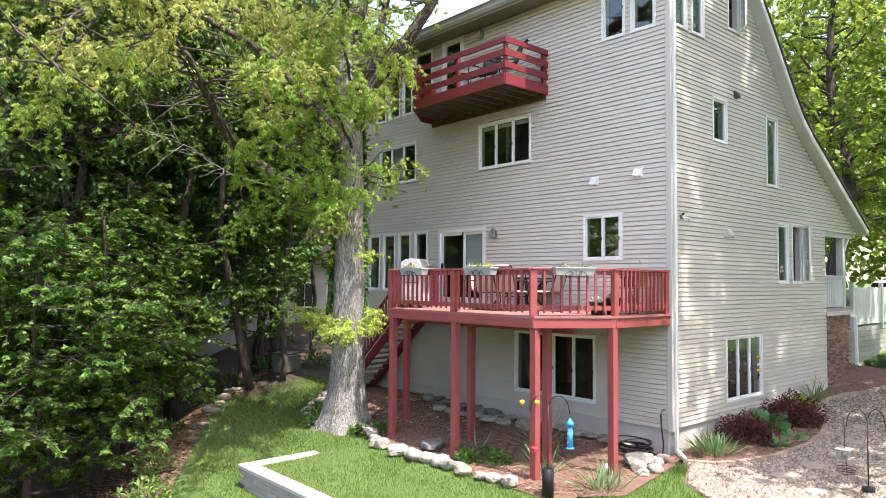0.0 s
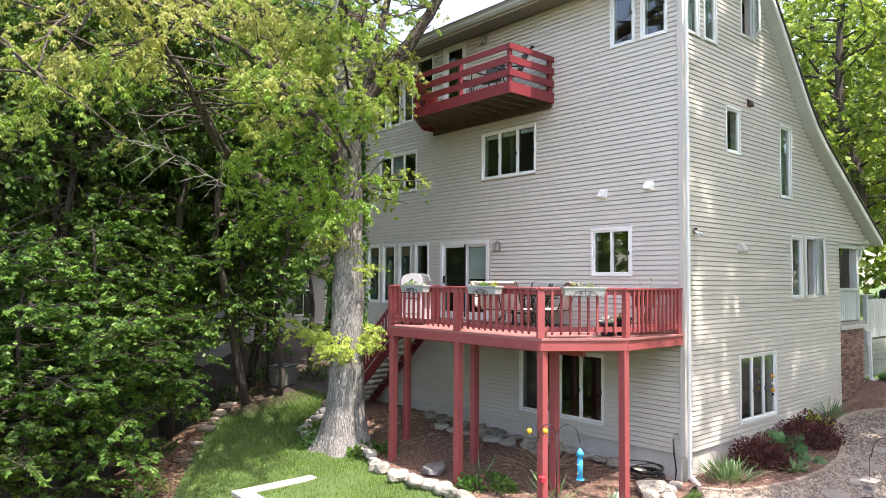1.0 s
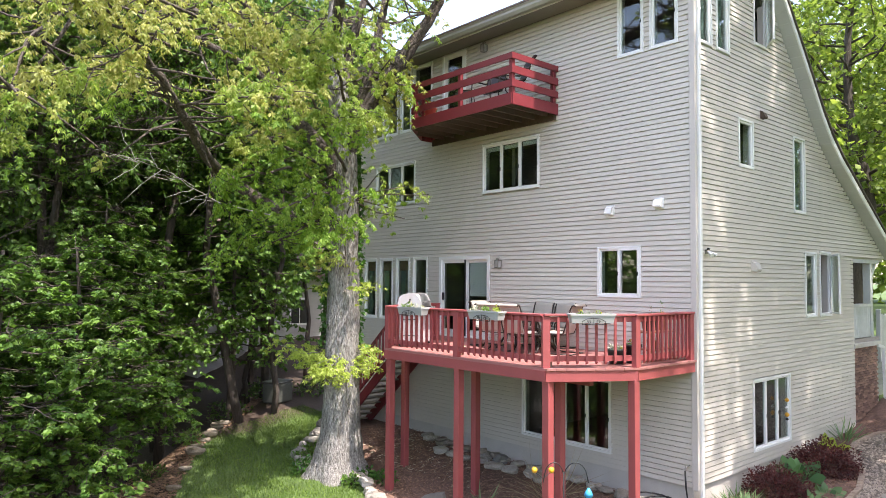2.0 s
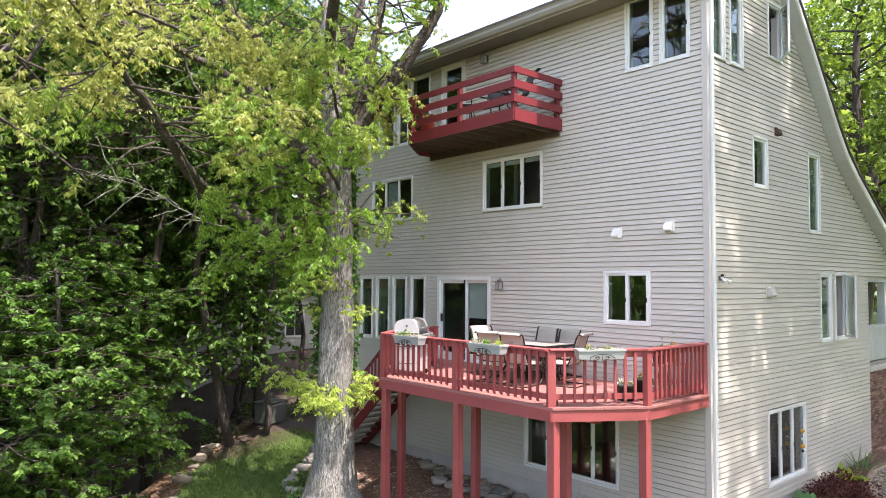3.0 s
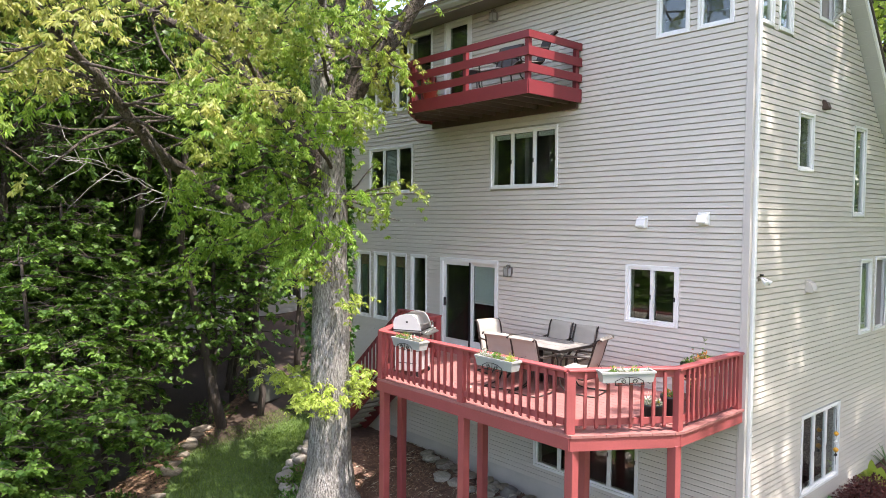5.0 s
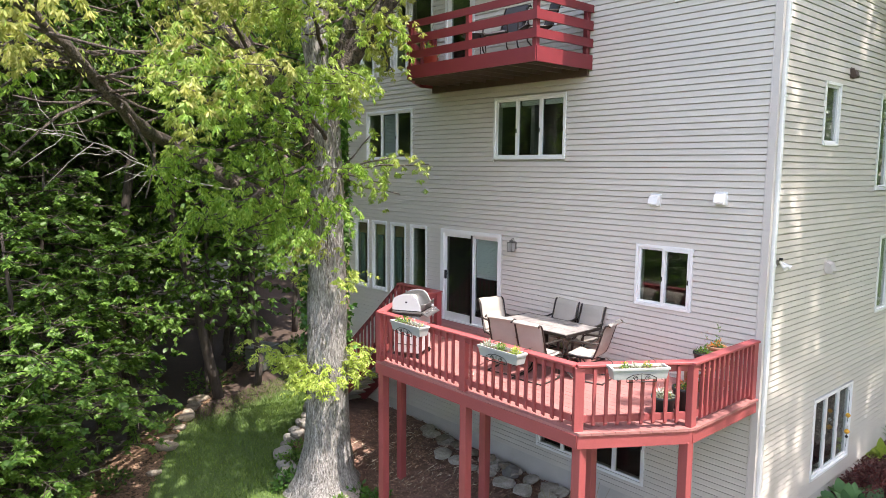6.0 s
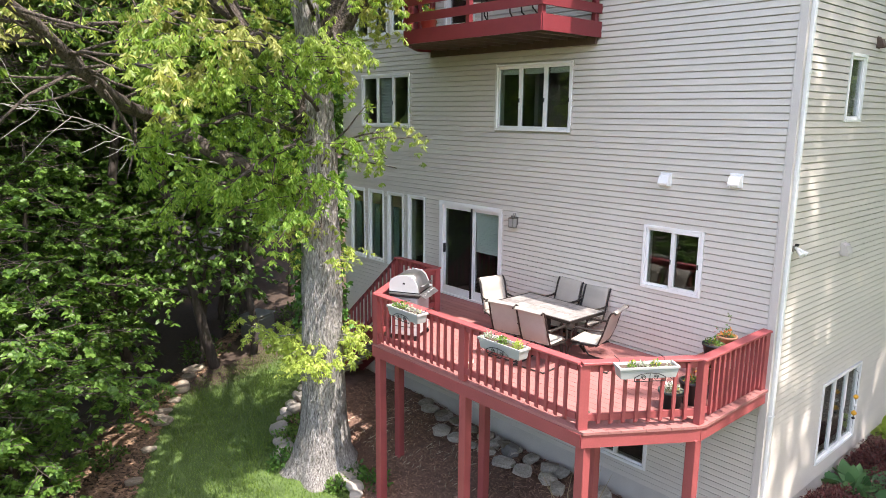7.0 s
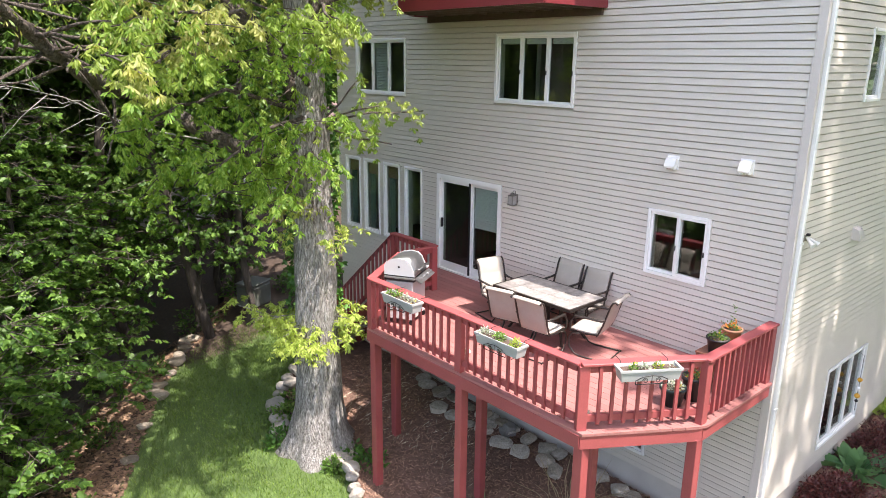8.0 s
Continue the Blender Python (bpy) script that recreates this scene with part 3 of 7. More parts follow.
MULCH = material("shredded_mulch", (0.16, 0.092, 0.068), 0.95, vary=0.5, scale=9, fine=55, bump=1.0)
GRAVEL = material("river_gravel", (0.16, 0.125, 0.1), 0.9, vary=0.45, scale=18, fine=60, bump=1.0)
BED_INNER = [(0.03, -0.25), (0.03, 0.2), (0.03, 1.0), (0.03, 2), (0.03, 5), (0.03, 8), (0.03, 11.2), (-0.2, 11.6)]
BED_OUTER = [(-0.5, -0.42), (-2.6, -0.72), (-3.85, 0.15), (-3.78, 1.4), (-3.75, 2.7), (-3.75, 4.4), (-3.5, 5.7), (-2.9, 6.8), (-3.6, 7.9), (-3.1, 9.15), (-2.4, 9.95), (-0.9, 11.3), (-0.3, 11.7)]
PATH_EDGE = [(-0.15, -0.5), (0.1, -0.95), (0.6, -1.3), (1.4, -1.6), (2.4, -1.75), (3.4, -1.68), (4.5, -1.4), (5.3, -1.0), (6.2, -0.62), (7.0, -0.5), (8.0, -0.68), (9.0, -1.3), (10.2, -2.2)]
mulch = raw("mulch_bed", *loft(BED_INNER, BED_OUTER, 110, 40, 0.05, 0.03), MULCH, smooth=True)
tagged(mulch, "brown shredded mulch bed under the deck", "mulch", kind="structure")
side_bed = raw("mulch_bed", *loft([(0.03, 0.02), (3, 0.02), (6, 0.02), (8.4, 0.02), (11, 0.02)], PATH_EDGE, 100, 16, 0.05, 0.03), MULCH, smooth=True)
tagged(side_bed, "dark mulch bed with plants along the gable wall", "mulch", kind="structure")
gravel = raw("gravel_path", *loft(PATH_EDGE, [(-1.35, -1.1), (-1.9, -2.0), (-2.2, -3.0), (-2.0, -4.5), (-1, -6), (1, -6.5), (3, -6.5), (5, -6), (7, -5), (9, -4.5), (11, -4)], 110, 50, 0.03, 0.02), GRAVEL, smooth=True)
tagged(gravel, "tan river-gravel path beside the house", "path", kind="structure")

# ---- deck ----
DECK_TOP, FASCIA_Z = 2.965, 2.745
deck = thing("deck", "raised red-painted wooden deck with railing and angled corners", "deck")
OUT_X, A_X = -3.27, -1.92


def deck_y(x, left):
    if left:
        return 7.55 if x > -1.1 else 6.24 if x > A_X else 6.24 + (5.36 - 6.24) * (A_X - x) / (A_X - OUT_X)
    return -0.06 if x > A_X else -0.06 + 0.89 * (A_X - x) / (A_X - OUT_X)


n = 23
for i in range(n):
    x0, x1 = -0.03 - i * 0.1415, -0.03 - i * 0.1415 - 0.136
    e = 0.001
    part("deck_board", prism([(x1, deck_y(x1 + e, False) - 0.03), (x0, deck_y(x0 - e, False) - 0.03), (x0, deck_y(x0 - e, True)), (x1, deck_y(x1 + e, True))], DECK_TOP - 0.036, DECK_TOP), RED_FLOOR, deck)
OUTLINE = [(-0.03, -0.04), (A_X, -0.04), (OUT_X, 0.845), (OUT_X, 5.35), (A_X, 6.22), (-1.1, 6.22), (-1.1, 7.54)]
for a, b in zip(OUTLINE, OUTLINE[1:]):
    bm = bmesh.new()
    zc = (FASCIA_Z + DECK_TOP - 0.038) / 2
    beam(bm, (*a, zc), (*b, zc), 0.04, DECK_TOP - 0.038 - FASCIA_Z)
    part("fascia_board", bm, RED, deck)
for y in np.arange(0.35, 7.3, 0.41):
    x_end = OUT_X + 0.05 if 0.9 < y < 5.3 else A_X if y < 6.2 else -1.05
    part("joist", boxes((x_end, -0.03, y - 0.02, y + 0.02, FASCIA_Z + 0.01, DECK_TOP - 0.04)), WOOD_DARK, deck)
part("inner_beam", boxes((-2.2, -2.08, 0.75, 6.0, FASCIA_Z - 0.16, FASCIA_Z + 0.009), bevel=0.006), RED, deck)
FEET = [(-3.19, 5.24), (-3.19, 3.07), (-3.17, 0.88), (-1.93, 0.03), (-2.0, 6.24), (-2.14, 3.69), (-2.3, 1.33)]
for k, (x, y) in enumerate(FEET):
    h = FASCIA_Z + 0.02 if k in (0, 1, 2, 3) else FASCIA_Z - 0.02
    part("support_post", boxes((x - 0.072, x + 0.072, y - 0.072, y + 0.072, ground_z(x, y) - 0.1, h), bevel=0.008), RED, deck)

bal_bm = boxes((-0.02, 0.02, -0.02, 0.02, 0.03, 0.83))
for v in bal_bm.verts:
    if v.co.z < 0.1 and v.co.y < 0:
        v.co.z += 0.035
BALUSTER = mesh_of("baluster", bal_bm, RED)


def railing(parent, a, b, z, post_a=True, post_b=True, post=0.066, cap_over=0.07, n_bal=None, out=1, lift=0.0):
    """Rail with flat cap, edge rails and square balusters on its outer side."""
    a, b = Vector((*a, 0)), Vector((*b, 0))
    d = (b - a).normalized()
    side = Vector((d.y, -d.x, 0)) * out
    length = (b - a).length
    ang = math.degrees(math.atan2(d.y, d.x))
    for p, use in ((a, post_a), (b, post_b)):
        if use:
            bm = boxes((-post, post, -post * 0.75, post * 0.75, 0, 0.87), bevel=0.006)
            bmesh.ops.transform(bm, matrix=pose(p.x, p.y, z, 0, 0, ang), verts=bm.verts[:])
            part("rail_post", bm, RED, parent)
    for name, zz, w, h in (("top_rail", z + 0.82, 0.038, 0.09), ("bottom_rail", z + 0.155, 0.038, 0.09)):
        bm = bmesh.new()
        beam(bm, (*(a + d * 0.05).xy, zz), (*(b - d * 0.05).xy, zz), w, h)
        part(name, bm, RED, parent)
    bm = bmesh.new()
    beam(bm, (*(a - d * cap_over).xy, z + 0.888 + lift), (*(b + d * cap_over).xy, z + 0.888 + lift), 0.15, 0.036)
    bmesh.ops.bevel(bm, geom=bm.edges[:], offset=0.006, segments=1, affect="EDGES")
    part("cap_rail", bm, RED, parent)
    k = n_bal or round((length - 0.25) / 0.158)
    for i in range(k):
        p = a + d * (0.12 + (length - 0.24) * (i + 0.5) / k) + side * 0.04
        piece("baluster", BALUSTER, parent, pose(p.x, p.y, z + 0.03, 0, 0, ang + (0 if out > 0 else 180)))


CR = 0.045
railing(deck, (A_X + 0.03, CR - 0.04), (-0.1, CR - 0.04), DECK_TOP, n_bal=11)
railing(deck, (OUT_X + 0.07, 0.9), (A_X + 0.03, CR - 0.02), DECK_TOP, True, False, cap_over=0.04, lift=0.005)
railing(deck, (OUT_X + 0.05, 3.1), (OUT_X + 0.05, 0.93), DECK_TOP, True, False, cap_over=0.0)
railing(deck, (OUT_X + 0.05, 5.3), (OUT_X + 0.05, 3.105), DECK_TOP, True, False, cap_over=0.0, lift=0.0)
railing(deck, (A_X - 0.02, 6.15), (OUT_X + 0.08, 5.31), DECK_TOP, True, False, cap_over=0.06, lift=0.005)
railing(deck, (-1.1, 6.17), (A_X - 0.02, 6.17), DECK_TOP, True, False, cap_over=0.03)
railing(deck, (-1.06, 7.5), (-1.06, 6.2), DECK_TOP, True, False, cap_over=0.05)

# stairs down along the wall
stairs = thing("staircase", "red outdoor staircase with open grey treads beside the house", "stairs")
RISE, RUN, N_STEP = 0.187, 0.215, 14
for x in (-1.08, -0.16):
    bm = bmesh.new()
    beam(bm, (x, 7.5, DECK_TOP - 0.2), (x, 7.5 + RUN * N_STEP, DECK_TOP - 0.2 - RISE * N_STEP), 0.045, 0.24)
    part("stringer", bm, RED_DEEP, stairs)
for i in range(1, N_STEP + 1):
    z = DECK_TOP - i * RISE
    y = 7.45 + i * RUN
    part("tread", boxes((-1.05, -0.19, y - 0.14, y + 0.14, z - 0.038, z), bevel=0.005), TREAD_GREY, stairs)
for x in (-1.1,):
    y_end, z_end = 7.5 + RUN * N_STEP, DECK_TOP - RISE * N_STEP
    bm = bmesh.new()
    beam(bm, (x, 7.5, DECK_TOP + 0.86), (x, y_end, z_end + 0.86), 0.09, 0.04)
    part("handrail", bm, RED_DEEP, stairs)
    bm = bmesh.new()
    beam(bm, (x, 7.5, DECK_TOP + 0.1), (x, y_end, z_end + 0.1), 0.04, 0.09)
    part("lower_rail", bm, RED_DEEP, stairs)
    for i in range(20):
        f = (i + 0.6) / 20.5
        piece("baluster", BALUSTER, stairs, pose(x - 0.035, 7.5 + (y_end - 7.5) * f, DECK_TOP + (z_end - DECK_TOP) * f + 0.02, 0, 0, 90))
    part("newel_post", boxes((x - 0.06, x + 0.06, y_end, y_end + 0.12, z_end - 0.25, z_end + 0.95), bevel=0.006), RED_DEEP, stairs)

# ---- balcony ----
balcony = thing("balcony", "small dark-red wooden balcony with three flat rails", "balcony")
BZ = 8.46
B_OUT = [(-0.02, 3.25), (-1.53, 3.25), (-1.53, 6.66), (-0.45, 7.6), (-0.02, 7.6)]
for a, b in zip(B_OUT, B_OUT[1:]):
    bm = bmesh.new()
    beam(bm, (*a, 8.33), (*b, 8.33), 0.04, 0.25)
    part("fascia_board", bm, RED_DEEP, balcony)
    mids = [(0.74, 0.13), (0.445, 0.16), (0.145, 0.15)]
    for h, tall in mids:
        bm = bmesh.new()
        av, bv = Vector((*a, 0)), Vector((*b, 0))
        d = (bv - av).normalized() * 0.021
        beam(bm, (*(av - d).xy, BZ + h + 0.06), (*(bv + d).xy, BZ + h + 0.06), 0.038, tall)
        part("rail", bm, RED_DEEP, balcony)
for x, y in ((-1.46, 3.32), (-1.46, 4.95), (-1.46, 6.63), (-0.42, 7.52), (-0.1, 3.32), (-0.1, 7.52)):
    part("rail_post", boxes((x - 0.045, x + 0.045, y - 0.045, y + 0.045, BZ - 0.2, BZ + 0.86), bevel=0.005), RED_DEEP, balcony)
for i in range(11):
    x1 = -0.02 - i * 0.138
    x0 = x1 - 0.132
    y_end = 7.58 if x0 > -0.45 else 7.58 - 0.94 * (-0.45 - x0) / 1.08
    part("deck_board", boxes((x0, x1, 3.27, y_end, BZ - 0.035, BZ)), WOOD_DARK, balcony)
for y in np.arange(3.5, 7.5, 0.4):
    part("joist", boxes((-1.5 if y < 6.6 else -1.5 + (y - 6.6), -0.03, y - 0.02, y + 0.02, 8.2, BZ - 0.04)), WOOD_DARK, balcony)
part("ledger", boxes((-0.08, -0.025, 3.3, 7.6, 8.1, 8.4)), WOOD_DARK, balcony)

# ---- trees ----
LEAF_OAK_SHAPE = [(0, 0), (0.07, 0.34), (0.14, 0.66), (0, 1), (-0.14, 0.66), (-0.07, 0.34)]
LEAF_MAPLE_SHAPE = [(0, 0), (0.34, 0.10), (0.50, 0.46), (0.22, 0.54), (0, 1), (-0.22, 0.54), (-0.50, 0.46), (-0.34, 0.10)]
LEAF_PLAIN = [(0, 0), (0.28, 0.4), (0.16, 0.8), (0, 1), (-0.16, 0.8), (-0.28, 0.4)]
LEAF_QUAD = [(0, 0), (0.36, 0.5), (0, 1), (-0.36, 0.5)]


def leaf_mesh(name, places, aims, sizes, shape, mat, parent, rs, droop=0.25, flat=0.0, label=""):
    """Many separate leaves in one mesh: each a folded, lobed blade from its foot along its aim."""
    n, k = len(places), len(shape)
    p, a, s = np.asarray(places), np.asarray(aims), np.asarray(sizes)[:, None]
    a = a / np.linalg.norm(a, axis=1, keepdims=True)
    up = rs.normal(size=(n, 3)) * (1 - flat) + np.array([0, 0, 1.6])
    side = np.cross(a, up)
    side /= np.linalg.norm(side, axis=1, keepdims=True) + 1e-9
    nrm = np.cross(side, a)
    out = np.empty((n, k, 3))
    for i, (u, v) in enumerate(shape):
        out[:, i] = p + s * (side * u + a * v - nrm * (abs(u) * 0.5 + droop * v * v))
    me = bpy.data.meshes.new(name)
    me.vertices.add(n * k)
    me.vertices.foreach_set("co", out.ravel())
    tri = []
    for i in range(1, k // 2):
        tri += [(i, i + 1, k - i - 1), (i, k - i - 1, k - i)]
    tri = [(0, 1, k - 1)] + tri
    tri = [t for t in tri if len(set(t)) == 3]
    t = (np.arange(n)[:, None, None] * k + np.array(tri)[None]).reshape(-1)
    m = len(t) // 3
    me.loops.add(m * 3)
    me.loops.foreach_set("vertex_index", t)
    me.polygons.add(m)
    me.polygons.foreach_set("loop_start", np.arange(m) * 3)
    me.polygons.foreach_set("loop_total", np.full(m, 3))
    me.update(calc_edges=True)
    me.materials.append(mat)
    ob = new(name, me)
    ob.parent = parent
    return tagged(ob, label)


def wander(a, b, n, rs, amount):
    """A crooked line from a to b."""
    a, b = np.array(a, float), np.array(b, float)
    t = np.linspace(0, 1, n)[:, None]
    w = np.cumsum(rs.normal(size=(n, 3)), 0)
    w = w - t * w[-1]
    return a + (b - a) * t + w * amount * np.sin(np.pi * np.clip(t * 0.8 + 0.2, 0, 1))


class Wood:
    """Collects branches of one tree."""

    def __init__(self):
        self.bm = bmesh.new()

    def limb(self, pts, r0, r1, sides=7):
        n = len(pts)
        tube(self.bm, [tuple(p) for p in pts], [r0 + (r1 - r0) * i / (n - 1) for i in range(n)], sides)


def sprays(limbs, rs, per_m, reach, twig_leaves, size, wood, hang=0.5, start=0.25, spread=1.0, rosettes=0, umbrella=False):
    """Twigs off the limbs, with leaves along them. Returns leaf feet, aims and sizes."""
    feet, aims, sizes = [], [], []
    for pts in limbs:
        pts = np.asarray(pts)
        seg = np.linalg.norm(np.diff(pts, axis=0), axis=1)
        total = seg.sum()
        cum = np.r_[0, np.cumsum(seg)]
        for _ in range(max(1, int(total * per_m))):
            u = (start + (1 - start) * rs.random() ** 0.8) * total
            i = min(np.searchsorted(cum, u) - 1, len(seg) - 1)
            base = pts[i] + (pts[i + 1] - pts[i]) * (u - cum[i]) / seg[i]
            d = rs.normal(size=3) * np.array([1, 1, 0.45]) * spread + (pts[-1] - pts[0]) / total * 0.6
            d /= np.linalg.norm(d)
            ln = reach * (0.5 + rs.random())
            mid, tip = base + d * ln * 0.55 + [0, 0, 0.08 * ln], base + d * ln - [0, 0, hang * ln * 0.5]
            if wood:
                wood.limb([base, mid, tip], 0.012, 0.004, 3)
            k = int(twig_leaves * (0.6 + 0.8 * rs.random()))
            t = 0.25 + 0.75 * rs.random(k)
            if rosettes:
                t = 1 - 0.7 * rs.randint(0, rosettes, k) / rosettes + 0.03 * rs.random(k)
            line = base + (mid - base) * np.minimum(t, 0.55)[:, None] / 0.55 + (tip - mid) * (np.maximum(t - 0.55, 0) / 0.45)[:, None]
            feet.append(line + rs.normal(size=(k, 3)) * (0.012 if rosettes else 0.05))
            aim = d * 0.5 + rs.normal(size=(k, 3)) * (0.75 if rosettes else 0.6) - [0, 0, hang]
            if umbrella:
                aim[:, :2] = d[:2] * 0.25 + (aim[:, :2] - d[:2] * 0.5)
                aim[:, 2] = -hang * (0.55 + 0.35 * np.abs(aim[:, 2] + hang))
            aims.append(aim)
            sizes.append(size * (0.7 + 0.6 * rs.random(k)))
    return np.concatenate(feet), np.concatenate(aims), np.concatenate(sizes)


def crown_gap(f, rs):
    """The gap in the oak's crown through which the dark woods show: true for the leaves that stay."""
    along_x = f[:, 0] - 0.31 * (f[:, 1] - 6)
    top = 8.9 + 0.35 * (f[:, 1] - 6) + 0.3 * np.sin(f[:, 0] * 4 + f[:, 1] * 3)
    inside = (along_x > -8.1) & (along_x < -6.8 + 0.2 * np.sin(f[:, 2] * 3)) & (f[:, 1] > 4.3) & (f[:, 2] > 6.2) & (f[:, 2] < top)
    return ~inside | (rs.random(len(f)) < 0.12)


def oak():
    rs = np.random.RandomState(11)
    tree = thing("oak_tree", "large oak with grey furrowed bark and fresh yellow-green leaves", "tree", (-3.3, 7.0, -0.1))
    B = np.array((-3.3, 7.0, -0.1))

    # furrowed trunk
    line = [(-3.32, 6.98, -0.35, 0.92), (-3.31, 6.99, -0.05, 0.74), (-3.3, 7.0, 0.3, 0.58), (-3.29, 7.0, 0.9, 0.465), (-3.27, 7.02, 2.2, 0.405), (-3.25, 7.04, 3.6, 0.375), (-3.24, 7.06, 5.0, 0.345), (-3.24, 7.08, 6.3, 0.34), (-3.22, 7.1, 7.2, 0.30), (-3.3, 7.2, 8.4, 0.24), (-3.4, 7.35, 10.2, 0.2), (-3.3, 7.4, 12.5, 0.14), (-3.4, 7.6, 15.5, 0.06)]
    zs = np.array([p[2] for p in line])
    rings, sides = 170, 72
    vs, fs = [], []
    for i in range(rings + 1):
        z = zs[0] + (zs[-1] - zs[0]) * (i / rings) ** 1.15
        cx, cy, r = (float(np.interp(z, zs, [p[j] for p in line])) for j in (0, 1, 3))
        for k in range(sides):
            a = 2 * math.pi * k / sides
            flare = 1 + 0.16 * math.sin(a * 5 + 1) * math.exp(-max(z + 0.1, 0) * 2.0)
            ridge = abs(noise.noise((math.cos(a) * r * 9, math.sin(a) * r * 9, z * 1.3)))
            lump = noise.noise((math.cos(a) * 1.2, math.sin(a) * 1.2, z * 0.8))
            rr = r * flare * (1 + 0.05 * lump) + 0.05 * (ridge - 0.25) * min(1.3, 0.3 + r / 0.3)
            vs.append((cx + rr * math.cos(a) - B[0], cy + rr * math.sin(a) - B[1], z - B[2]))
    for i in range(rings):
        for k in range(sides):
            fs.append((i * sides + k, i * sides + (k + 1) % sides, (i + 1) * sides + (k + 1) % sides, (i + 1) * sides + k))
    raw("trunk", vs, fs, BARK, tree, smooth=True)
    mains = [
        ([(-3.22, 7.05, 7.4), (-3.0, 6.8, 8.3), (-2.5, 6.3, 9.25), (-1.83, 5.72, 10.6), (-1.5, 5.45, 11.6), (-1.2, 5.2, 13.2)], 0.22, 0.08),
        ([(-3.3, 7.05, 6.4), (-3.52, 7.18, 7.2), (-4.34, 7.9, 8.46), (-4.66, 8.18, 9.6), (-5.0, 8.48, 10.25), (-6.75, 10.0, 11.3), (-8.4, 11.0, 11.6)], 0.2, 0.06),
        ([(-3.1, 6.9, 8.2), (-2.85, 6.65, 9.4), (-2.6, 6.45, 11.0), (-2.4, 6.4, 12.8)], 0.15, 0.06),
        ([(-4.3, 7.85, 8.4), (-5.1, 7.9, 9.2), (-6.4, 8.1, 9.7), (-7.8, 8.0, 10.0), (-9.0, 7.6, 9.6), (-9.7, 7.2, 8.8), (-10.1, 6.9, 7.7)], 0.1, 0.02),
        ([(-3.3, 7.2, 8.8), (-3.0, 7.3, 10.0), (-2.5, 7.4, 11.5), (-2.0, 7.5, 13)], 0.16, 0.05),
        ([(-4.6, 8.2, 10.4), (-5.6, 8.6, 11.4), (-7.0, 9.3, 12.2)], 0.09, 0.03),
        ([(-7.4, 10.3, 10.9), (-8.4, 10.0, 11.3), (-9.8, 9.2, 11.0), (-11.2, 8.6, 10.3)], 0.06, 0.02),
        # Next two limbs reach out of view, added to shade the lawn.
        ([(-3.4, 7.3, 10.0), (-4.4, 5.4, 11.2), (-5.0, 3.8, 11.9), (-5.2, 2.0, 12.3), (-5.3, 0.4, 12.4)], 0.14, 0.04),
        ([(-4.4, 5.4, 11.2), (-5.6, 3.9, 11.9), (-6.5, 2.4, 12.1), (-7.0, 0.8, 12.2)], 0.1, 0.03),
        ([(-3.4, 7.4, 10.8), (-2.2, 9.2, 11.6), (-1.2, 10.6, 12.2), (-0.6, 12.0, 12.4)], 0.12, 0.04),
        ([(-3.35, 7.4, 11.5), (-4.6, 7.0, 13.2), (-5.8, 6.4, 14.4), (-6.8, 6.0, 15.2)], 0.11, 0.04),
        ([(-3.35, 7.4, 12.0), (-2.8, 8.8, 13.4), (-2.4, 10.2, 14.2), (-2.2, 11.4, 14.6)], 0.1, 0.04),
        ([(-3.3, 7.1, 5.3), (-4.4, 7.8, 5.95), (-5.66, 8.4, 6.75), (-6.9, 6.8, 7.15), (-7.4, 6.2, 7.45), (-8.0, 5.7, 8.0), (-8.8, 5.2, 8.6)], 0.16, 0.05),
        ([(-6.0, 9.2, 10.6), (-7.0, 8.8, 10.6), (-8.3, 8.6, 10.5), (-9.6, 8.6, 10.2)], 0.05, 0.02),
    ]
    w = Wood()
    bare = np.array([(-3.4, 7.3, 5.7), (-4.4, 8.2, 5.95), (-5.6, 8.77, 6.2), (-6.2, 8.75, 6.5), (-6.7, 8.68, 6.75), (-7.5, 8.6, 6.95)])
    w.limb(np.concatenate([wander(a, b, 4, rs, 0.025)[:-1] for a, b in zip(bare, bare[1:])] + [bare[-1:]]) - B, 0.019, 0.005, 8)
    for i in range(16):
        k = 2 + i % 4
        base = bare[k] + (bare[min(k + 1, 5)] - bare[k]) * rs.random()
        d = np.array([-0.7, 0.2 * rs.normal(), 0.55 * rs.normal()])
        w.limb(wander(base, base + d * (0.4 + 0.8 * rs.random()), 6, rs, 0.04) - B, 0.009, 0.003, 5)
    part("dead_limb", w.bm, BARK_DEAD, tree, "bare pale grey dead limb")
    lines = []
    for pts, r0, r1 in mains:
        pts = np.array(pts, float)
        fine = np.concatenate([wander(a, b, 5, rs, 0.03)[: -1] for a, b in zip(pts, pts[1:])] + [pts[-1:]])
        w = Wood()
        w.limb(fine - B, r0, r1, 14)
        bmesh.ops.subdivide_edges(w.bm, edges=w.bm.edges[:], cuts=1)
        for v in w.bm.verts:
            d = noise.noise(v.co * 7) * 0.7 + noise.noise(v.co * 16) * 0.5
            v.co += noise.noise_vector(v.co * 12) * 0.02 * r0 / 0.2 + Vector((0.6, 0.6, 0.3)) * d * 0.018
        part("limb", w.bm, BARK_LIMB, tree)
        lines.append(fine)
    w = Wood()
    subs = []
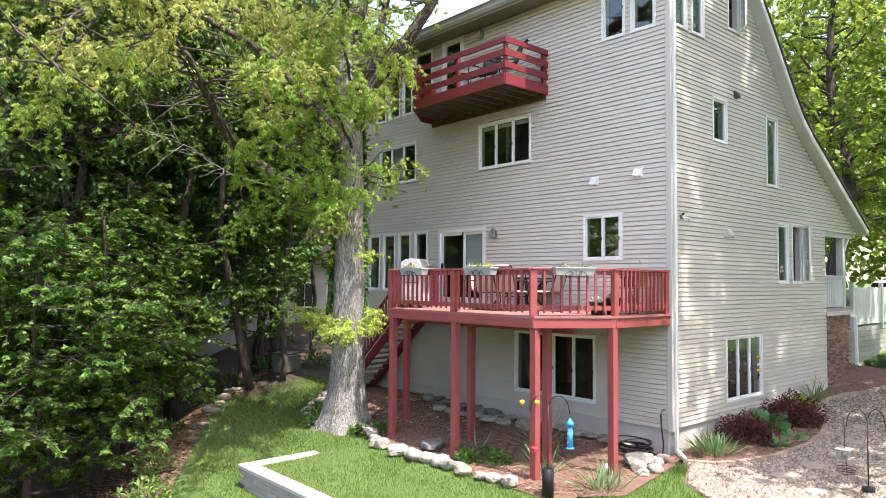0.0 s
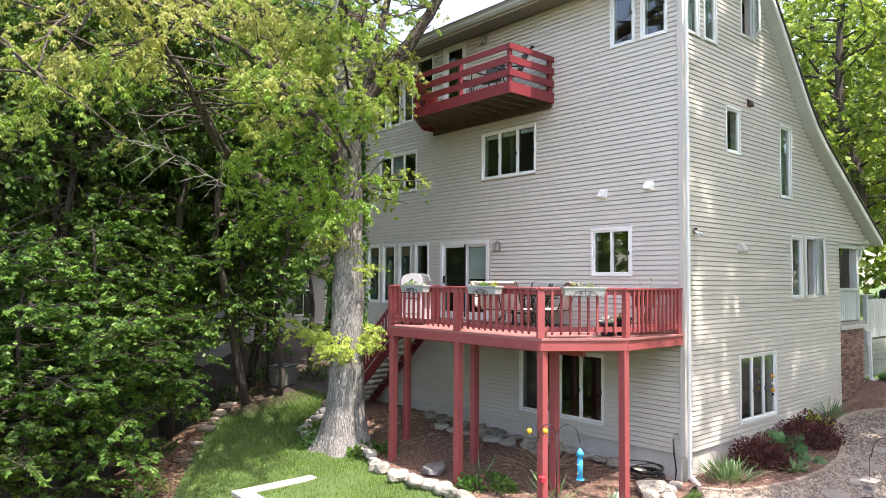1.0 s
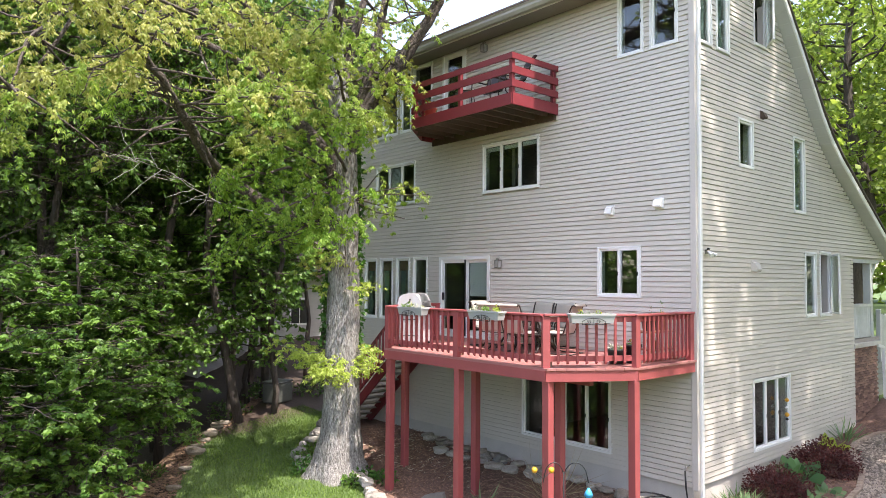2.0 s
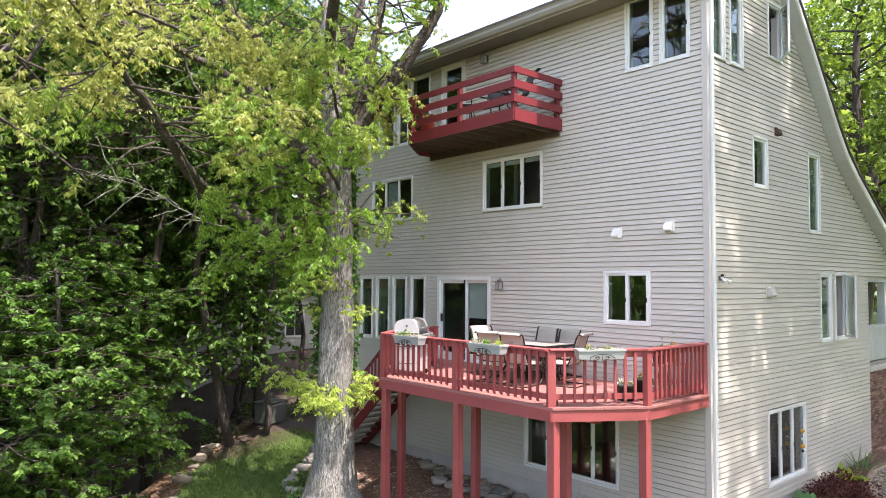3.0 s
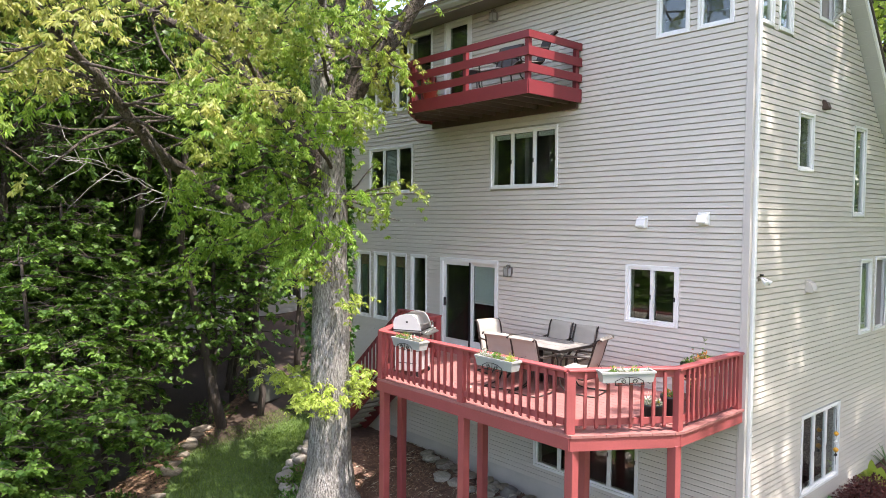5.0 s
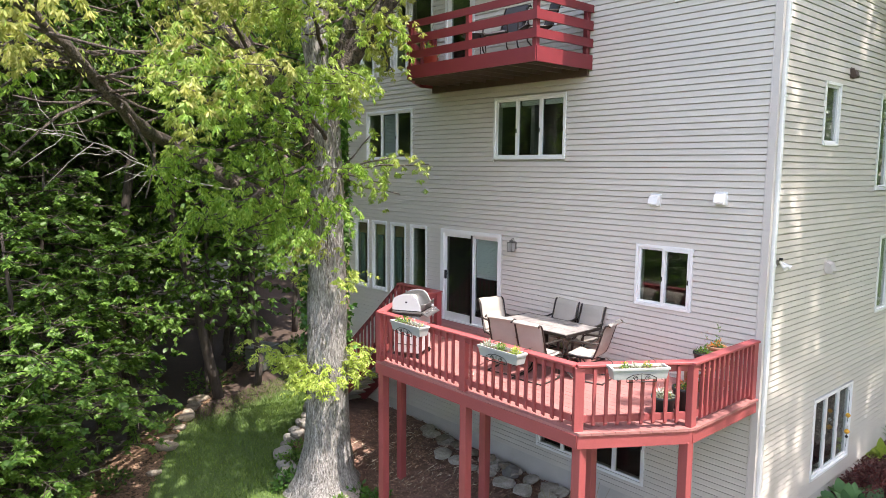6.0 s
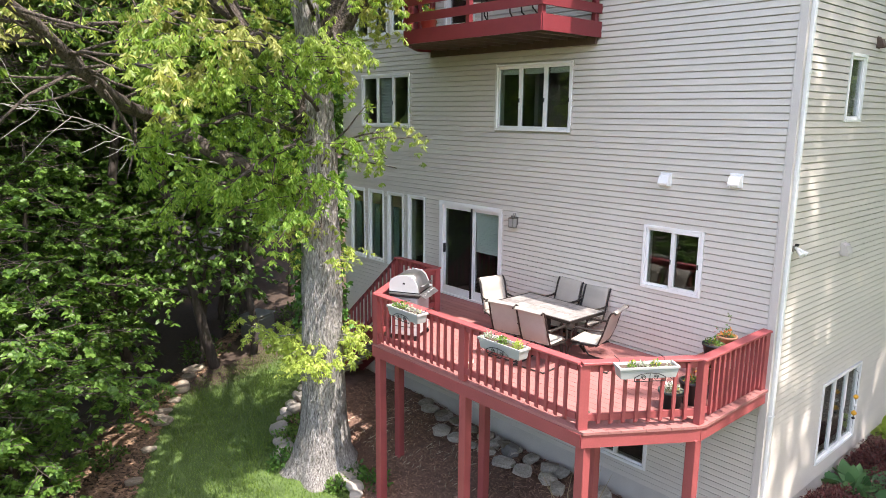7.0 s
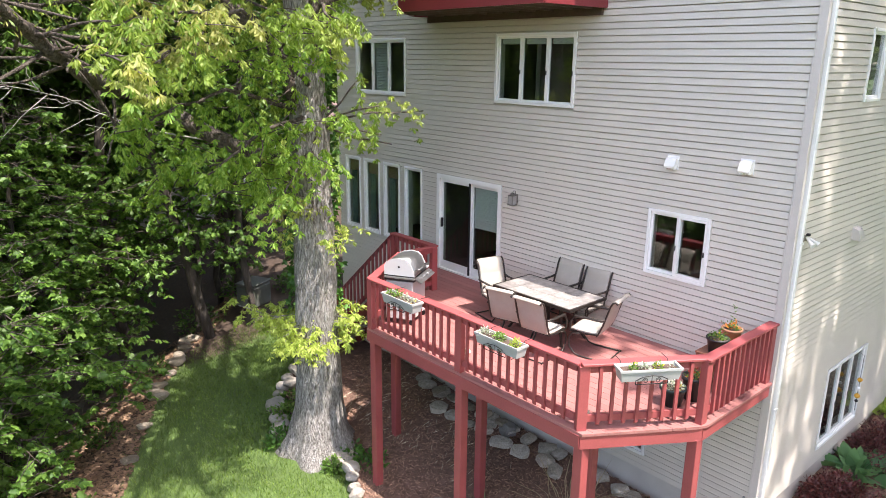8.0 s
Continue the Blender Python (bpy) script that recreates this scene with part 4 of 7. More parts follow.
    for ln in lines:
        for _ in range(int(4 + 4.5 * np.linalg.norm(ln[-1] - ln[0]))):
            i = rs.randint(len(ln) // 3, len(ln))
            d = rs.normal(size=3) * [1, 1, 0.5]
            d /= np.linalg.norm(d)
            e = ln[i] + d * (0.9 + 1.2 * rs.random()) + [0, 0, 0.1]
            if e[0] > -1.6 - 0.5 * (e[2] < 8.5) and e[2] < 11:
                continue
            pts = wander(ln[i], e, 5, rs, 0.05)
            w.limb(pts - B, 0.03, 0.012, 5)
            subs.append(pts)
    # shoots straight off the trunk
    for _ in range(56):
        z = 4.9 + 3.6 * rs.random()
        a = math.radians(rs.uniform(60, 275))
        d = np.array([math.cos(a), math.sin(a), 0.35 * rs.normal()])
        base = np.array([-3.25, 7.06, z]) + d * [0.25, 0.25, 0]
        e = base + d * (0.25 + 0.5 * rs.random())
        pts = wander(base, e, 4, rs, 0.03)
        w.limb(pts - B, 0.016, 0.008, 4)
        subs.append(pts)
    # branch towards the house wall
    for e in ((-2.2, 6.1, 6.65), (-1.55, 5.95, 6.5), (-2.3, 6.2, 6.1), (-2.5, 6.5, 7.1), (-2.0, 6.3, 5.9)):
        pts = wander((-3.15, 6.85, 6.3), e, 5, rs, 0.04)
        w.limb(pts - B, 0.025, 0.01, 5)
        subs.append(pts)
    f, a, s = sprays(subs, rs, 4.8, 0.44, 54, 0.09, w, hang=0.8, start=0.15, rosettes=3, umbrella=True)
    keep = ~((f[:, 0] > -0.9) & (f[:, 2] < 12)) & ~((f[:, 1] > 4.0) & (f[:, 1] < 6.8) & (f[:, 2] > 10.2) & (f[:, 0] < -2.6)) & ((f[:, 1] < 4) | (f[:, 2] < 11.4) | (rs.random(len(f)) < 0.45)) & ~((f[:, 0] < -4.9) & (f[:, 0] > -8.9) & (f[:, 2] < 8.1 + 0.5 * np.sin(f[:, 0] * 2.3) + 0.3 * np.sin(f[:, 1] * 5)))
    keep &= (f[:, 2] < 12) | (rs.random(len(f)) < 0.3)
    keep &= ~((f[:, 0] < -4.2) & (f[:, 2] > 9.6)) | (rs.random(len(f)) < 0.34)
    keep &= crown_gap(f, rs)
    young = (f[:, 0] < -5.0 + 0.7 * np.sin(f[:, 1] * 1.9)) & (f[:, 2] > 7.6) & (np.sin(f[:, 0] * 2.1 + f[:, 2] * 1.7) + 0.5 * rs.normal(size=len(f)) > -0.5)
    leaf_mesh("crown", (f - B)[keep & ~young], a[keep & ~young], s[keep & ~young], LEAF_OAK_SHAPE, LEAF_OAK, tree, rs, droop=0.4, label="yellow-green spring oak leaves")
    leaf_mesh("young_crown", (f - B)[keep & young], a[keep & young], s[keep & young], LEAF_OAK_SHAPE, LEAF_BRONZE, tree, rs, droop=0.4, label="bronze-yellow young oak leaves")
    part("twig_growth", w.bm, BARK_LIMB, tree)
    # leafy lower boughs, hanging out over the lawn
    w, subs = Wood(), []
    boughs = [
        [(-3.4, 6.9, 6.4), (-4.4, 6.3, 6.35), (-5.2, 6.0, 6.0), (-5.8, 6.0, 5.6)],
        [(-3.5, 7.1, 6.5), (-4.8, 6.9, 6.9), (-5.8, 6.9, 6.6), (-6.4, 6.9, 6.2)],
        [(-3.4, 6.8, 7.0), (-4.4, 5.9, 7.5), (-5.4, 5.0, 8.0), (-6.5, 4.4, 7.9), (-7.4, 4.0, 7.4)],
        [(-4.34, 7.9, 8.46), (-5.8, 6.9, 8.4), (-7.4, 6.2, 8.0), (-8.6, 5.4, 7.9), (-9.6, 4.6, 7.6)],
        [(-3.3, 6.8, 7.6), (-3.6, 6.0, 8.2), (-3.9, 5.3, 8.0), (-4.2, 4.8, 7.4)],
        [(-4.3, 7.85, 8.4), (-5.6, 6.2, 9.0), (-6.6, 4.9, 9.2), (-7.6, 4.0, 8.9)],
        [(-5.6, 6.2, 9.0), (-8.0, 5.5, 9.3), (-9.6, 4.4, 9.2), (-10.4, 3.8, 8.7)],
        [(-9.0, 7.6, 9.5), (-9.8, 8.2, 8.0), (-10.1, 8.8, 6.9)],
        [(-3.3, 6.9, 5.8), (-4.0, 6.2, 5.7), (-4.6, 5.7, 5.3)],
        [(-3.4, 7.1, 5.9), (-4.3, 7.0, 5.7), (-5.2, 6.9, 5.2)],
        [(-3.5, 7.3, 7.0), (-4.6, 7.2, 7.4), (-5.8, 6.4, 7.5), (-6.6, 5.9, 7.1)],
        [(-3.3, 7.0, 8.6), (-4.2, 6.0, 9.2), (-5.0, 5.2, 9.3), (-5.8, 4.6, 8.9)],
        [(-2.9, 6.7, 8.6), (-2.5, 6.2, 9.2), (-2.2, 5.8, 9.0)],
        [(-3.4, 7.4, 5.4), (-4.5, 8.6, 5.6), (-5.3, 9.0, 5.3)],
    ]
    for line in boughs:
        line = np.array(line)
        pts = np.concatenate([wander(p, q, 5, rs, 0.03)[:-1] for p, q in zip(line, line[1:])] + [line[-1:]])
        w.limb(pts - B, 0.04, 0.01, 6)
        subs.append(pts[len(pts) // 3:])
        for _ in range(int(2 + 3.2 * np.linalg.norm(line[-1] - line[0]))):
            i = rs.randint(len(pts) // 4, len(pts))
            d = rs.normal(size=3) * [1, 1, 0.4]
            p2 = wander(pts[i], pts[i] + d / np.linalg.norm(d) * (0.4 + 0.7 * rs.random()) - [0, 0, 0.12], 5, rs, 0.03)
            w.limb(p2 - B, 0.014, 0.006, 4)
            subs.append(p2)
    f, a, s = sprays(subs, rs, 7.6, 0.34, 58, 0.088, w, hang=0.8, start=0.1, rosettes=3, umbrella=True)
    keep = crown_gap(f, rs)
    f, a, s = f[keep], a[keep], s[keep]
    high = f[:, 2] + 0.5 * np.sin(f[:, 0] * 1.7) > 7.1
    leaf_mesh("lower_crown", (f - B)[~high], a[~high], s[~high], LEAF_OAK_SHAPE, LEAF_LOW, tree, rs, droop=0.4, label="green lobed leaves on the lower boughs")
    young = high & (f[:, 0] < -5.4 + 0.7 * np.sin(f[:, 1] * 1.9)) & (f[:, 2] > 7.5) & (np.sin(f[:, 0] * 2.1 + f[:, 2] * 1.7) + 0.5 * rs.normal(size=len(f)) > -0.2)
    high &= ~young
    leaf_mesh("young_leaves", (f - B)[young], a[young], s[young], LEAF_OAK_SHAPE, LEAF_BRONZE, tree, rs, droop=0.4, label="bronze-yellow young oak leaves")
    leaf_mesh("outer_crown", (f - B)[high], a[high], s[high], LEAF_OAK_SHAPE, LEAF_OAK, tree, rs, droop=0.4, label="yellow-green lobed leaves on the outer boughs")
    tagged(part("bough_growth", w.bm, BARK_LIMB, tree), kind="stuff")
    # bright low clump round the trunk
    w, subs = Wood(), []
    for _ in range(64):
        a = rs.random() * 2 * math.pi
        d = np.array([math.cos(a), math.sin(a), 0])
        base = np.array([-3.27, 7.02, 2.25 + 0.5 * rs.random()]) + d * 0.38
        e = base + d * (0.1 + 0.36 * rs.random()) + [0, 0, -0.15 + 0.3 * rs.random()]
        pts = wander(base, e, 4, rs, 0.03)
        w.limb(pts - B, 0.012, 0.006, 4)
        subs.append(pts)
    for _ in range(14):
        a = rs.random() * 2 * math.pi
        d = np.array([math.cos(a), math.sin(a), 0])
        base = np.array([-3.25, 7.04, 4.1 + 0.25 * rs.random()]) + d * 0.36
        pts = wander(base, base + d * (0.1 + 0.2 * rs.random()), 4, rs, 0.02)
        w.limb(pts - B, 0.01, 0.005, 4)
        subs.append(pts)
    for e in ((-4.5, 8.1, 2.95), (-4.3, 7.4, 2.75), (-4.2, 7.9, 2.6)):
        pts = wander((-3.5, 7.2, 2.6), e, 5, rs, 0.04)
        w.limb(pts - B, 0.014, 0.006, 4)
        subs.append(pts)
    f, a, s = sprays(subs, rs, 12, 0.3, 36, 0.09, w, hang=0.5, start=0.2, rosettes=3, umbrella=True)
    leaf_mesh("low_foliage", f - B, a, s, LEAF_OAK_SHAPE, LEAF_CLUMP, tree, rs, label="bright yellow leaf clump round the trunk")
    tagged(part("shoot_growth", w.bm, BARK, tree), kind="stuff")


def broadleaf(name, label, at, height, radius, seed, mat, bark, shape, leaf, n_limb, per_m, low=0.25, r_trunk=0.12, lean=(0, 0), layered=0.0, twig=14, reach=0.5, hang=0.3, group="", fine=True, rosettes=0):
    """Tree with a tapered trunk, limbs at many heights, twigs and separate leaves."""
    rs = np.random.RandomState(seed)
    z0 = ground_z(at[0], at[1])
    tree = thing(name, label, "tree", (at[0], at[1], z0), group=group)
    top = np.array([lean[0], lean[1], height])
    trunk = wander((0, 0, -0.3), top, 12, rs, 0.012 * height)
    w = Wood()
    w.limb(trunk, r_trunk, r_trunk * 0.25, 10)
    part("trunk", w.bm, bark, tree)
    w, subs = Wood(), []
    for i in range(n_limb):
        u = low + (1 - low) * (i + rs.random()) / n_limb
        j = min(int(u * 11), 10)
        base = trunk[j] + (trunk[j + 1] - trunk[j]) * (u * 11 - j)
        a = i * 2.4 + rs.random()
        shape_r = radius * math.sin(math.pi * (0.18 + 0.75 * (u - low) / (1 - low))) ** 0.8
        ln = shape_r * (0.7 + 0.5 * rs.random())
        e = base + np.array([math.cos(a) * ln, math.sin(a) * ln, ln * (0.35 - 0.45 * layered) * (0.4 + rs.random())])
        pts = wander(base, e, 6, rs, 0.03 * ln)
        w.limb(pts, max(0.012, r_trunk * 0.28 * (1 - u * 0.5)), 0.008, 5)
        subs.append(pts)
        for _ in range(3):
            k = rs.randint(2, 5)
            d = rs.normal(size=3) * [1, 1, 0.3 * (1 - layered) + 0.05]
            d /= np.linalg.norm(d)
            p2 = wander(pts[k], pts[k] + d * ln * 0.45, 4, rs, 0.02)
            w.limb(p2, 0.012, 0.005, 4)
            subs.append(p2)
    f, a, s = sprays(subs, rs, per_m, reach, twig, leaf, w if fine else None, hang=hang, start=0.15, rosettes=rosettes)
    if layered:
        a[:, 2] = a[:, 2] * (1 - 0.75 * layered) - 0.55 * layered * np.linalg.norm(a[:, :2], axis=1)
    leaf_mesh("crown", f, a, s, shape, mat, tree, rs, droop=0.2, flat=0.6 * layered)
    part("branch_growth", w.bm, bark, tree)
    return tree


oak()
MAPLE = "young maple with flat layers of bright green leaves"
for i, (x, y, h, r, low, limbs) in enumerate(((-9.7, 9.7, 7.2, 2.6, 0.3, 46), (-11.0, 11.2, 7.4, 3.0, 0.2, 42), (-6.9, 12.8, 7.8, 2.5, 0.3, 46), (-8.1, 10.7, 6.6, 2.1, 0.25, 34), (-1.5, 15.6, 7.6, 2.0, 0.5, 32), (1.6, 17.2, 7.6, 2.2, 0.55, 30), (-2.85, 14.3, 7.2, 2.4, 0.3, 40), (-5.2, 15.8, 7.4, 2.6, 0.3, 40), (-9.6, 14.6, 9.0, 3.0, 0.3, 40), (-1.6, 13.3, 11.0, 2.5, 0.54, 34))):
    broadleaf("maple_tree", MAPLE, (x, y), h, r, 21 + i, LEAF_MAPLE, BARK_DARK, LEAF_MAPLE_SHAPE if i < 4 else LEAF_PLAIN, 0.145, limbs, 4.4, low=low, layered=1.0, hang=0.12, twig=15, reach=0.5, r_trunk=0.11, rosettes=4, fine=i < 4, group="maples at the lawn edge")

# second oak, leaning out over the bank
broadleaf("oak_tree", "leaning oak with dark bark and green leaves over the woods", (-2.65, 13.55), 15.5, 4.6, 41, LEAF_MAPLE, BARK_DARK, LEAF_OAK_SHAPE, 0.17, 34, 3.4, low=0.55, r_trunk=0.15, lean=(-1.2, 1.2), hang=0.6, twig=24, reach=0.6, rosettes=3)
broadleaf("oak_tree", "tall oak with green leaves rising from the bank", (-8.8, 16.2), 15.0, 4.4, 42, LEAF_MAPLE, BARK_DARK, LEAF_OAK_SHAPE, 0.17, 34, 3.4, low=0.6, r_trunk=0.2, lean=(0.6, -2.0), hang=0.6, twig=24, reach=0.6, rosettes=3)

WOODS = "tall shaded woodland tree with dark trunk and green leaves"
for i, (x, y, h, r, low) in enumerate(((-12.0, 17.5, 17, 4, 0.18), (-8.2, 18.0, 18, 4, 0.18), (-5.6, 19.0, 17, 4, 0.2), (-3.0, 19.2, 18, 4, 0.28), (-0.6, 18.8, 16, 3.4, 0.24), (2.4, 21.5, 15, 3.4, 0.5), (-7.0, 24.5, 19, 4.5, 0.18), (-2.5, 25.0, 19, 4.5, 0.22), (0.5, 31.0, 20, 5, 0.4), (-12.5, 25.0, 19, 4.5, 0.18), (-4.6, 15.6, 18, 4.6, 0.5), (-7.6, 14.6, 17, 4.0, 0.55), (-1.2, 15.2, 17, 3.6, 0.55), (-10.6, 13.6, 17, 3.6, 0.35), (3.4, 18.6, 15, 3.6, 0.52), (5.4, 22.0, 16, 3.8, 0.5))):
    broadleaf("woodland_tree", WOODS, (x, y), h, r, 60 + i, LEAF_WOODS if i % 3 else LEAF_MAPLE, BARK_DARK, LEAF_QUAD, 0.34 if y > 16.5 else 0.15, 40, 2.0 if y > 16.5 else 2.9, low=low, r_trunk=0.17, lean=(0.5 * math.sin(i * 2.1), 0.5 * math.cos(i * 1.7)), hang=0.35, twig=14, reach=0.8, fine=False, group="woods behind the lawn")

# trees on the sunny side of the gable, out of sight: they dapple its wall
SIDE = "tall shade tree beside the gable end"
for i, (x, y, h, r) in enumerate(((3.0, -6.4, 24, 4.2), (6.2, -6.8, 25, 4.6), (11.0, -6.4, 23, 4.4))):
    broadleaf("shade_tree", SIDE, (x, y), h, r, 81 + i, LEAF_SHADE, BARK_DARK, LEAF_QUAD, 0.18, 72, 2.0, low=0.34, r_trunk=0.28, hang=0.4, twig=26, reach=0.6, fine=False, group="shade trees", rosettes=3)

# trees in the front yard behind the house
YARD = "front-yard tree with bright yellow-green leaves and dark limbs"
for i, (x, y, h, r) in enumerate(((19.5, 3.4, 15, 5.5), (27.0, 7.6, 17, 6), (30.0, 3.0, 17, 6), (36.0, 9.5, 18, 6.5), (41.0, 5.0, 18, 6.5), (25.0, -1.5, 14, 5))):
    broadleaf("yard_tree", YARD, (x, y), h, r, 90 + i, LEAF_FAR, BARK_DARK, LEAF_QUAD, 0.24, 56, 1.9, low=0.22, r_trunk=0.34 if i == 0 else 0.25, hang=0.4, twig=16, reach=0.9, fine=False, group="front-yard trees")


def far_woods(name, label, spots, seed, mat, count, size):
    """Distant foliage, nothing of it countable."""
    rs = np.random.RandomState(seed)
    feet = []
    for x, y, r, h in spots:
        k = count
        c = rs.normal(size=(k, 3))
        c /= np.linalg.norm(c, axis=1, keepdims=True)
        c *= rs.random(k)[:, None] ** 0.35
        lump = 1 + 0.25 * np.sin(c[:, :1] * 5 + x) * np.cos(c[:, 2:] * 6 + y)
        feet.append(c * lump * [r, r, h * 0.5] + [x, y, ground_z(x, y) + h * 0.5])
    feet = np.concatenate(feet)
    ob = leaf_mesh(name, feet, rs.normal(size=feet.shape), size * (0.6 + 0.8 * rs.random(len(feet))), LEAF_QUAD, mat, None, rs)
    return tagged(ob, label, "woods", kind="stuff")


far_woods("far_woods", "dense green woods far behind the lawn", [(-22 + 5.2 * i + 1.5 * math.sin(i * 3), 36 + 3 * math.cos(i * 2.3) - max(0, -i + 3) * 3, 4.6, (19 if i < 6 else 10) + 3 * math.sin(i * 1.3)) for i in range(12)], 5, LEAF_WOODS, 3500, 0.62)
far_woods("far_woods", "bright woods far beyond the front yard", [(52 + 3 * math.sin(i), -42 + 6 * i, 5, 15 + 3 * math.sin(i * 1.9)) for i in range(15)], 6, LEAF_FAR, 2200, 0.64)
# Out-of-view row, added to keep bright southern sky off the gable.
far_woods("far_woods", "unseen woods added beyond the gable garden to block low sky", [(-34 + 8 * i + 3 * math.sin(i * 2), -27 + 3 * math.sin(i * 1.4), 6, (16 if i < 4 else 24) + 3 * math.sin(i * 1.9)) for i in range(14)], 8, LEAF_WOODS, 2200, 0.7)
far_woods("far_woods", "woods on the other side of the clearing", [(-33 + 3 * math.sin(i * 2), -30 + 8 * i, 6, 15 + 3 * math.sin(i * 1.9)) for i in range(9)], 7, LEAF_WOODS, 2000, 0.85)

# ---- garden: retaining wall, stones, beds ----
def rock_mesh(seed, flat, mat):
    bm = bmesh.new()
    bmesh.ops.create_icosphere(bm, subdivisions=2, radius=0.5)
    for v in bm.verts:
        n1 = noise.noise(v.co * 1.7 + Vector((seed * 7.1, 0, 0)))
        n2 = noise.noise(v.co * 4.5 + Vector((0, seed * 3.3, 0)))
        v.co *= 1 + 0.45 * n1 + 0.16 * n2
        v.co.x = math.copysign(min(abs(v.co.x), 0.42 + 0.05 * n2), v.co.x)
        v.co.z = min(v.co.z, 0.34 + 0.1 * n1)
        v.co.z *= flat
    for f in bm.faces:
        f.smooth = seed % 3 == 0
    return mesh_of("rock", bm, mat)


ROCK_GREY = material("rough_limestone", (0.47, 0.43, 0.37), 0.9, vary=0.25, scale=11, fine=34, bump=1.0, per_object=0.5, dirt=(0.15, 0.13, 0.105), relief=0.03)
ROCK_EARTH = material("earth_stained_stone", (0.30, 0.255, 0.2), 0.95, vary=0.3, scale=7, fine=30, bump=1.0, per_object=0.8, dirt=(0.09, 0.075, 0.055), relief=0.03)
ROCKS = [rock_mesh(i, 0.72, ROCK) for i in range(6)]
FLATS = [rock_mesh(10 + i, 0.5, ROCK_GREY) for i in range(5)]
EARTHY = [rock_mesh(20 + i, 0.5, ROCK_EARTH) for i in range(5)]
WHITES = [rock_mesh(40 + i, 0.8, ROCK_GREY) for i in range(5)]
rr = random.Random(9)


def rock(x, y, size, flat=False, label="pale rounded fieldstone edging the bed", group="border stones", lift=0.0, kit=None):
    me = (kit or (FLATS if flat else ROCKS))[rr.randrange(5)]
    ob = new("rock", me)
    ob.matrix_basis = pose(x, y, ground_z(x, y) + 0.05 + size * (0.1 if flat else 0.2) + lift, rr.uniform(-8, 8), rr.uniform(-8, 8), rr.uniform(0, 360)) @ Matrix.Diagonal((size * rr.uniform(0.85, 1.25), size * rr.uniform(0.75, 1.0), size * rr.uniform(0.8, 1.0), 1))
    return tagged(ob, label, "rock", group)


def along(curve, step, jitter=0.05):
    """Points at about even steps along a plan curve."""
    out, carry = [], 0.0
    for a, b in zip(curve, curve[1:]):
        d = math.dist(a, b)
        while carry < d:
            f = carry / d
            out.append((a[0] + (b[0] - a[0]) * f + rr.uniform(-jitter, jitter), a[1] + (b[1] - a[1]) * f + rr.uniform(-jitter, jitter)))
            carry += step * rr.uniform(0.8, 1.2)
        carry -= d
    return out


for x, y in along([(-3.3, 6.2), (-3.6, 5.6), (-3.85, 4.9), (-3.92, 4.2), (-3.9, 2.7), (-3.75, 0.7)], 0.29, 0.09):
    rock(x, y, rr.uniform(0.24, 0.46), kit=WHITES if rr.random() < 0.45 else None)
for x, y in along([(-3.3, 6.1), (-3.15, 6.45), (-2.85, 6.5)], 0.3):
    rock(x, y, rr.uniform(0.3, 0.42))
for x, y in along([(-3.68, 7.9), (-3.45, 8.5), (-3.1, 9.2), (-2.5, 9.85), (-1.6, 10.5), (-1.0, 11.2)], 0.4):
    rock(x, y, rr.uniform(0.32, 0.5))
for x, y in along([(-2.6, 9.4), (-1.9, 9.9), (-1.2, 10.5)], 0.5):
    rock(x, y, rr.uniform(0.35, 0.5), lift=0.1)
for x, y in along([(-0.3, 0.9), (-0.3, 2.4), (-0.3, 4.0), (-0.32, 5.4), (-0.4, 6.6), (-0.35, 7.8)], 0.4, 0.06):
    rock(x, y, rr.uniform(0.32, 0.46), True, "flat pale limestone along the foundation", "stones along the foundation", 0.03)
for x, y in along([(-0.72, 3.1), (-0.75, 4.4), (-0.85, 5.6), (-0.95, 6.6)], 0.5, 0.1):
    rock(x, y, rr.uniform(0.32, 0.48), True, "flat pale limestone lying in the mulch", "stones along the foundation", 0.03)
for x, y in along([(-0.35, 4.9), (-0.4, 5.7), (-0.5, 6.9)], 0.45):
    rock(x, y, rr.uniform(0.28, 0.4), False, "rough grey stone stacked by the foundation", "stones along the foundation", 0.1, EARTHY)
for x, y, s in ((-1.05, 0.05, 0.55), (-1.3, -0.12, 0.42), (-0.85, -0.2, 0.36), (-0.7, 0.2, 0.3), (-1.5, -0.35, 0.26), (-1.15, -0.4, 0.3), (-1.7, 0.35, 0.24), (-0.45, -0.1, 0.28)):
    rock(x, y, s, label="white rock piled near the house corner", group="rock pile", kit=WHITES)
for x, y, sz in ((-4.99, 11.33, 0.5), (-4.8, 11.72, 0.42), (-4.02, 12.66, 0.55), (-3.56, 13.3, 0.42), (-3.25, 13.73, 0.5), (-6.2, 9.5, 0.34), (-4.35, 12.2, 0.36), (-0.9, 16.2, 0.4), (-2.2, 14.8, 0.45), (-5.6, 10.4, 0.3), (-3.8, 13.0, 0.36)):
    rock(x, y, sz, label="earth-stained stone half sunk at the edge of the woods", group="stones at the woods", lift=-0.06, kit=EARTHY)
ob = new("boulder", rock_mesh(31, 0.6, ROCK_DARK))
ob.matrix_basis = pose(-3.1, 3.85, 0.02, 0, 0, 40) @ Matrix.Diagonal((0.95, 0.5, 0.6, 1))
tagged(ob, "dark grey boulder lying in the mulch", "boulder")

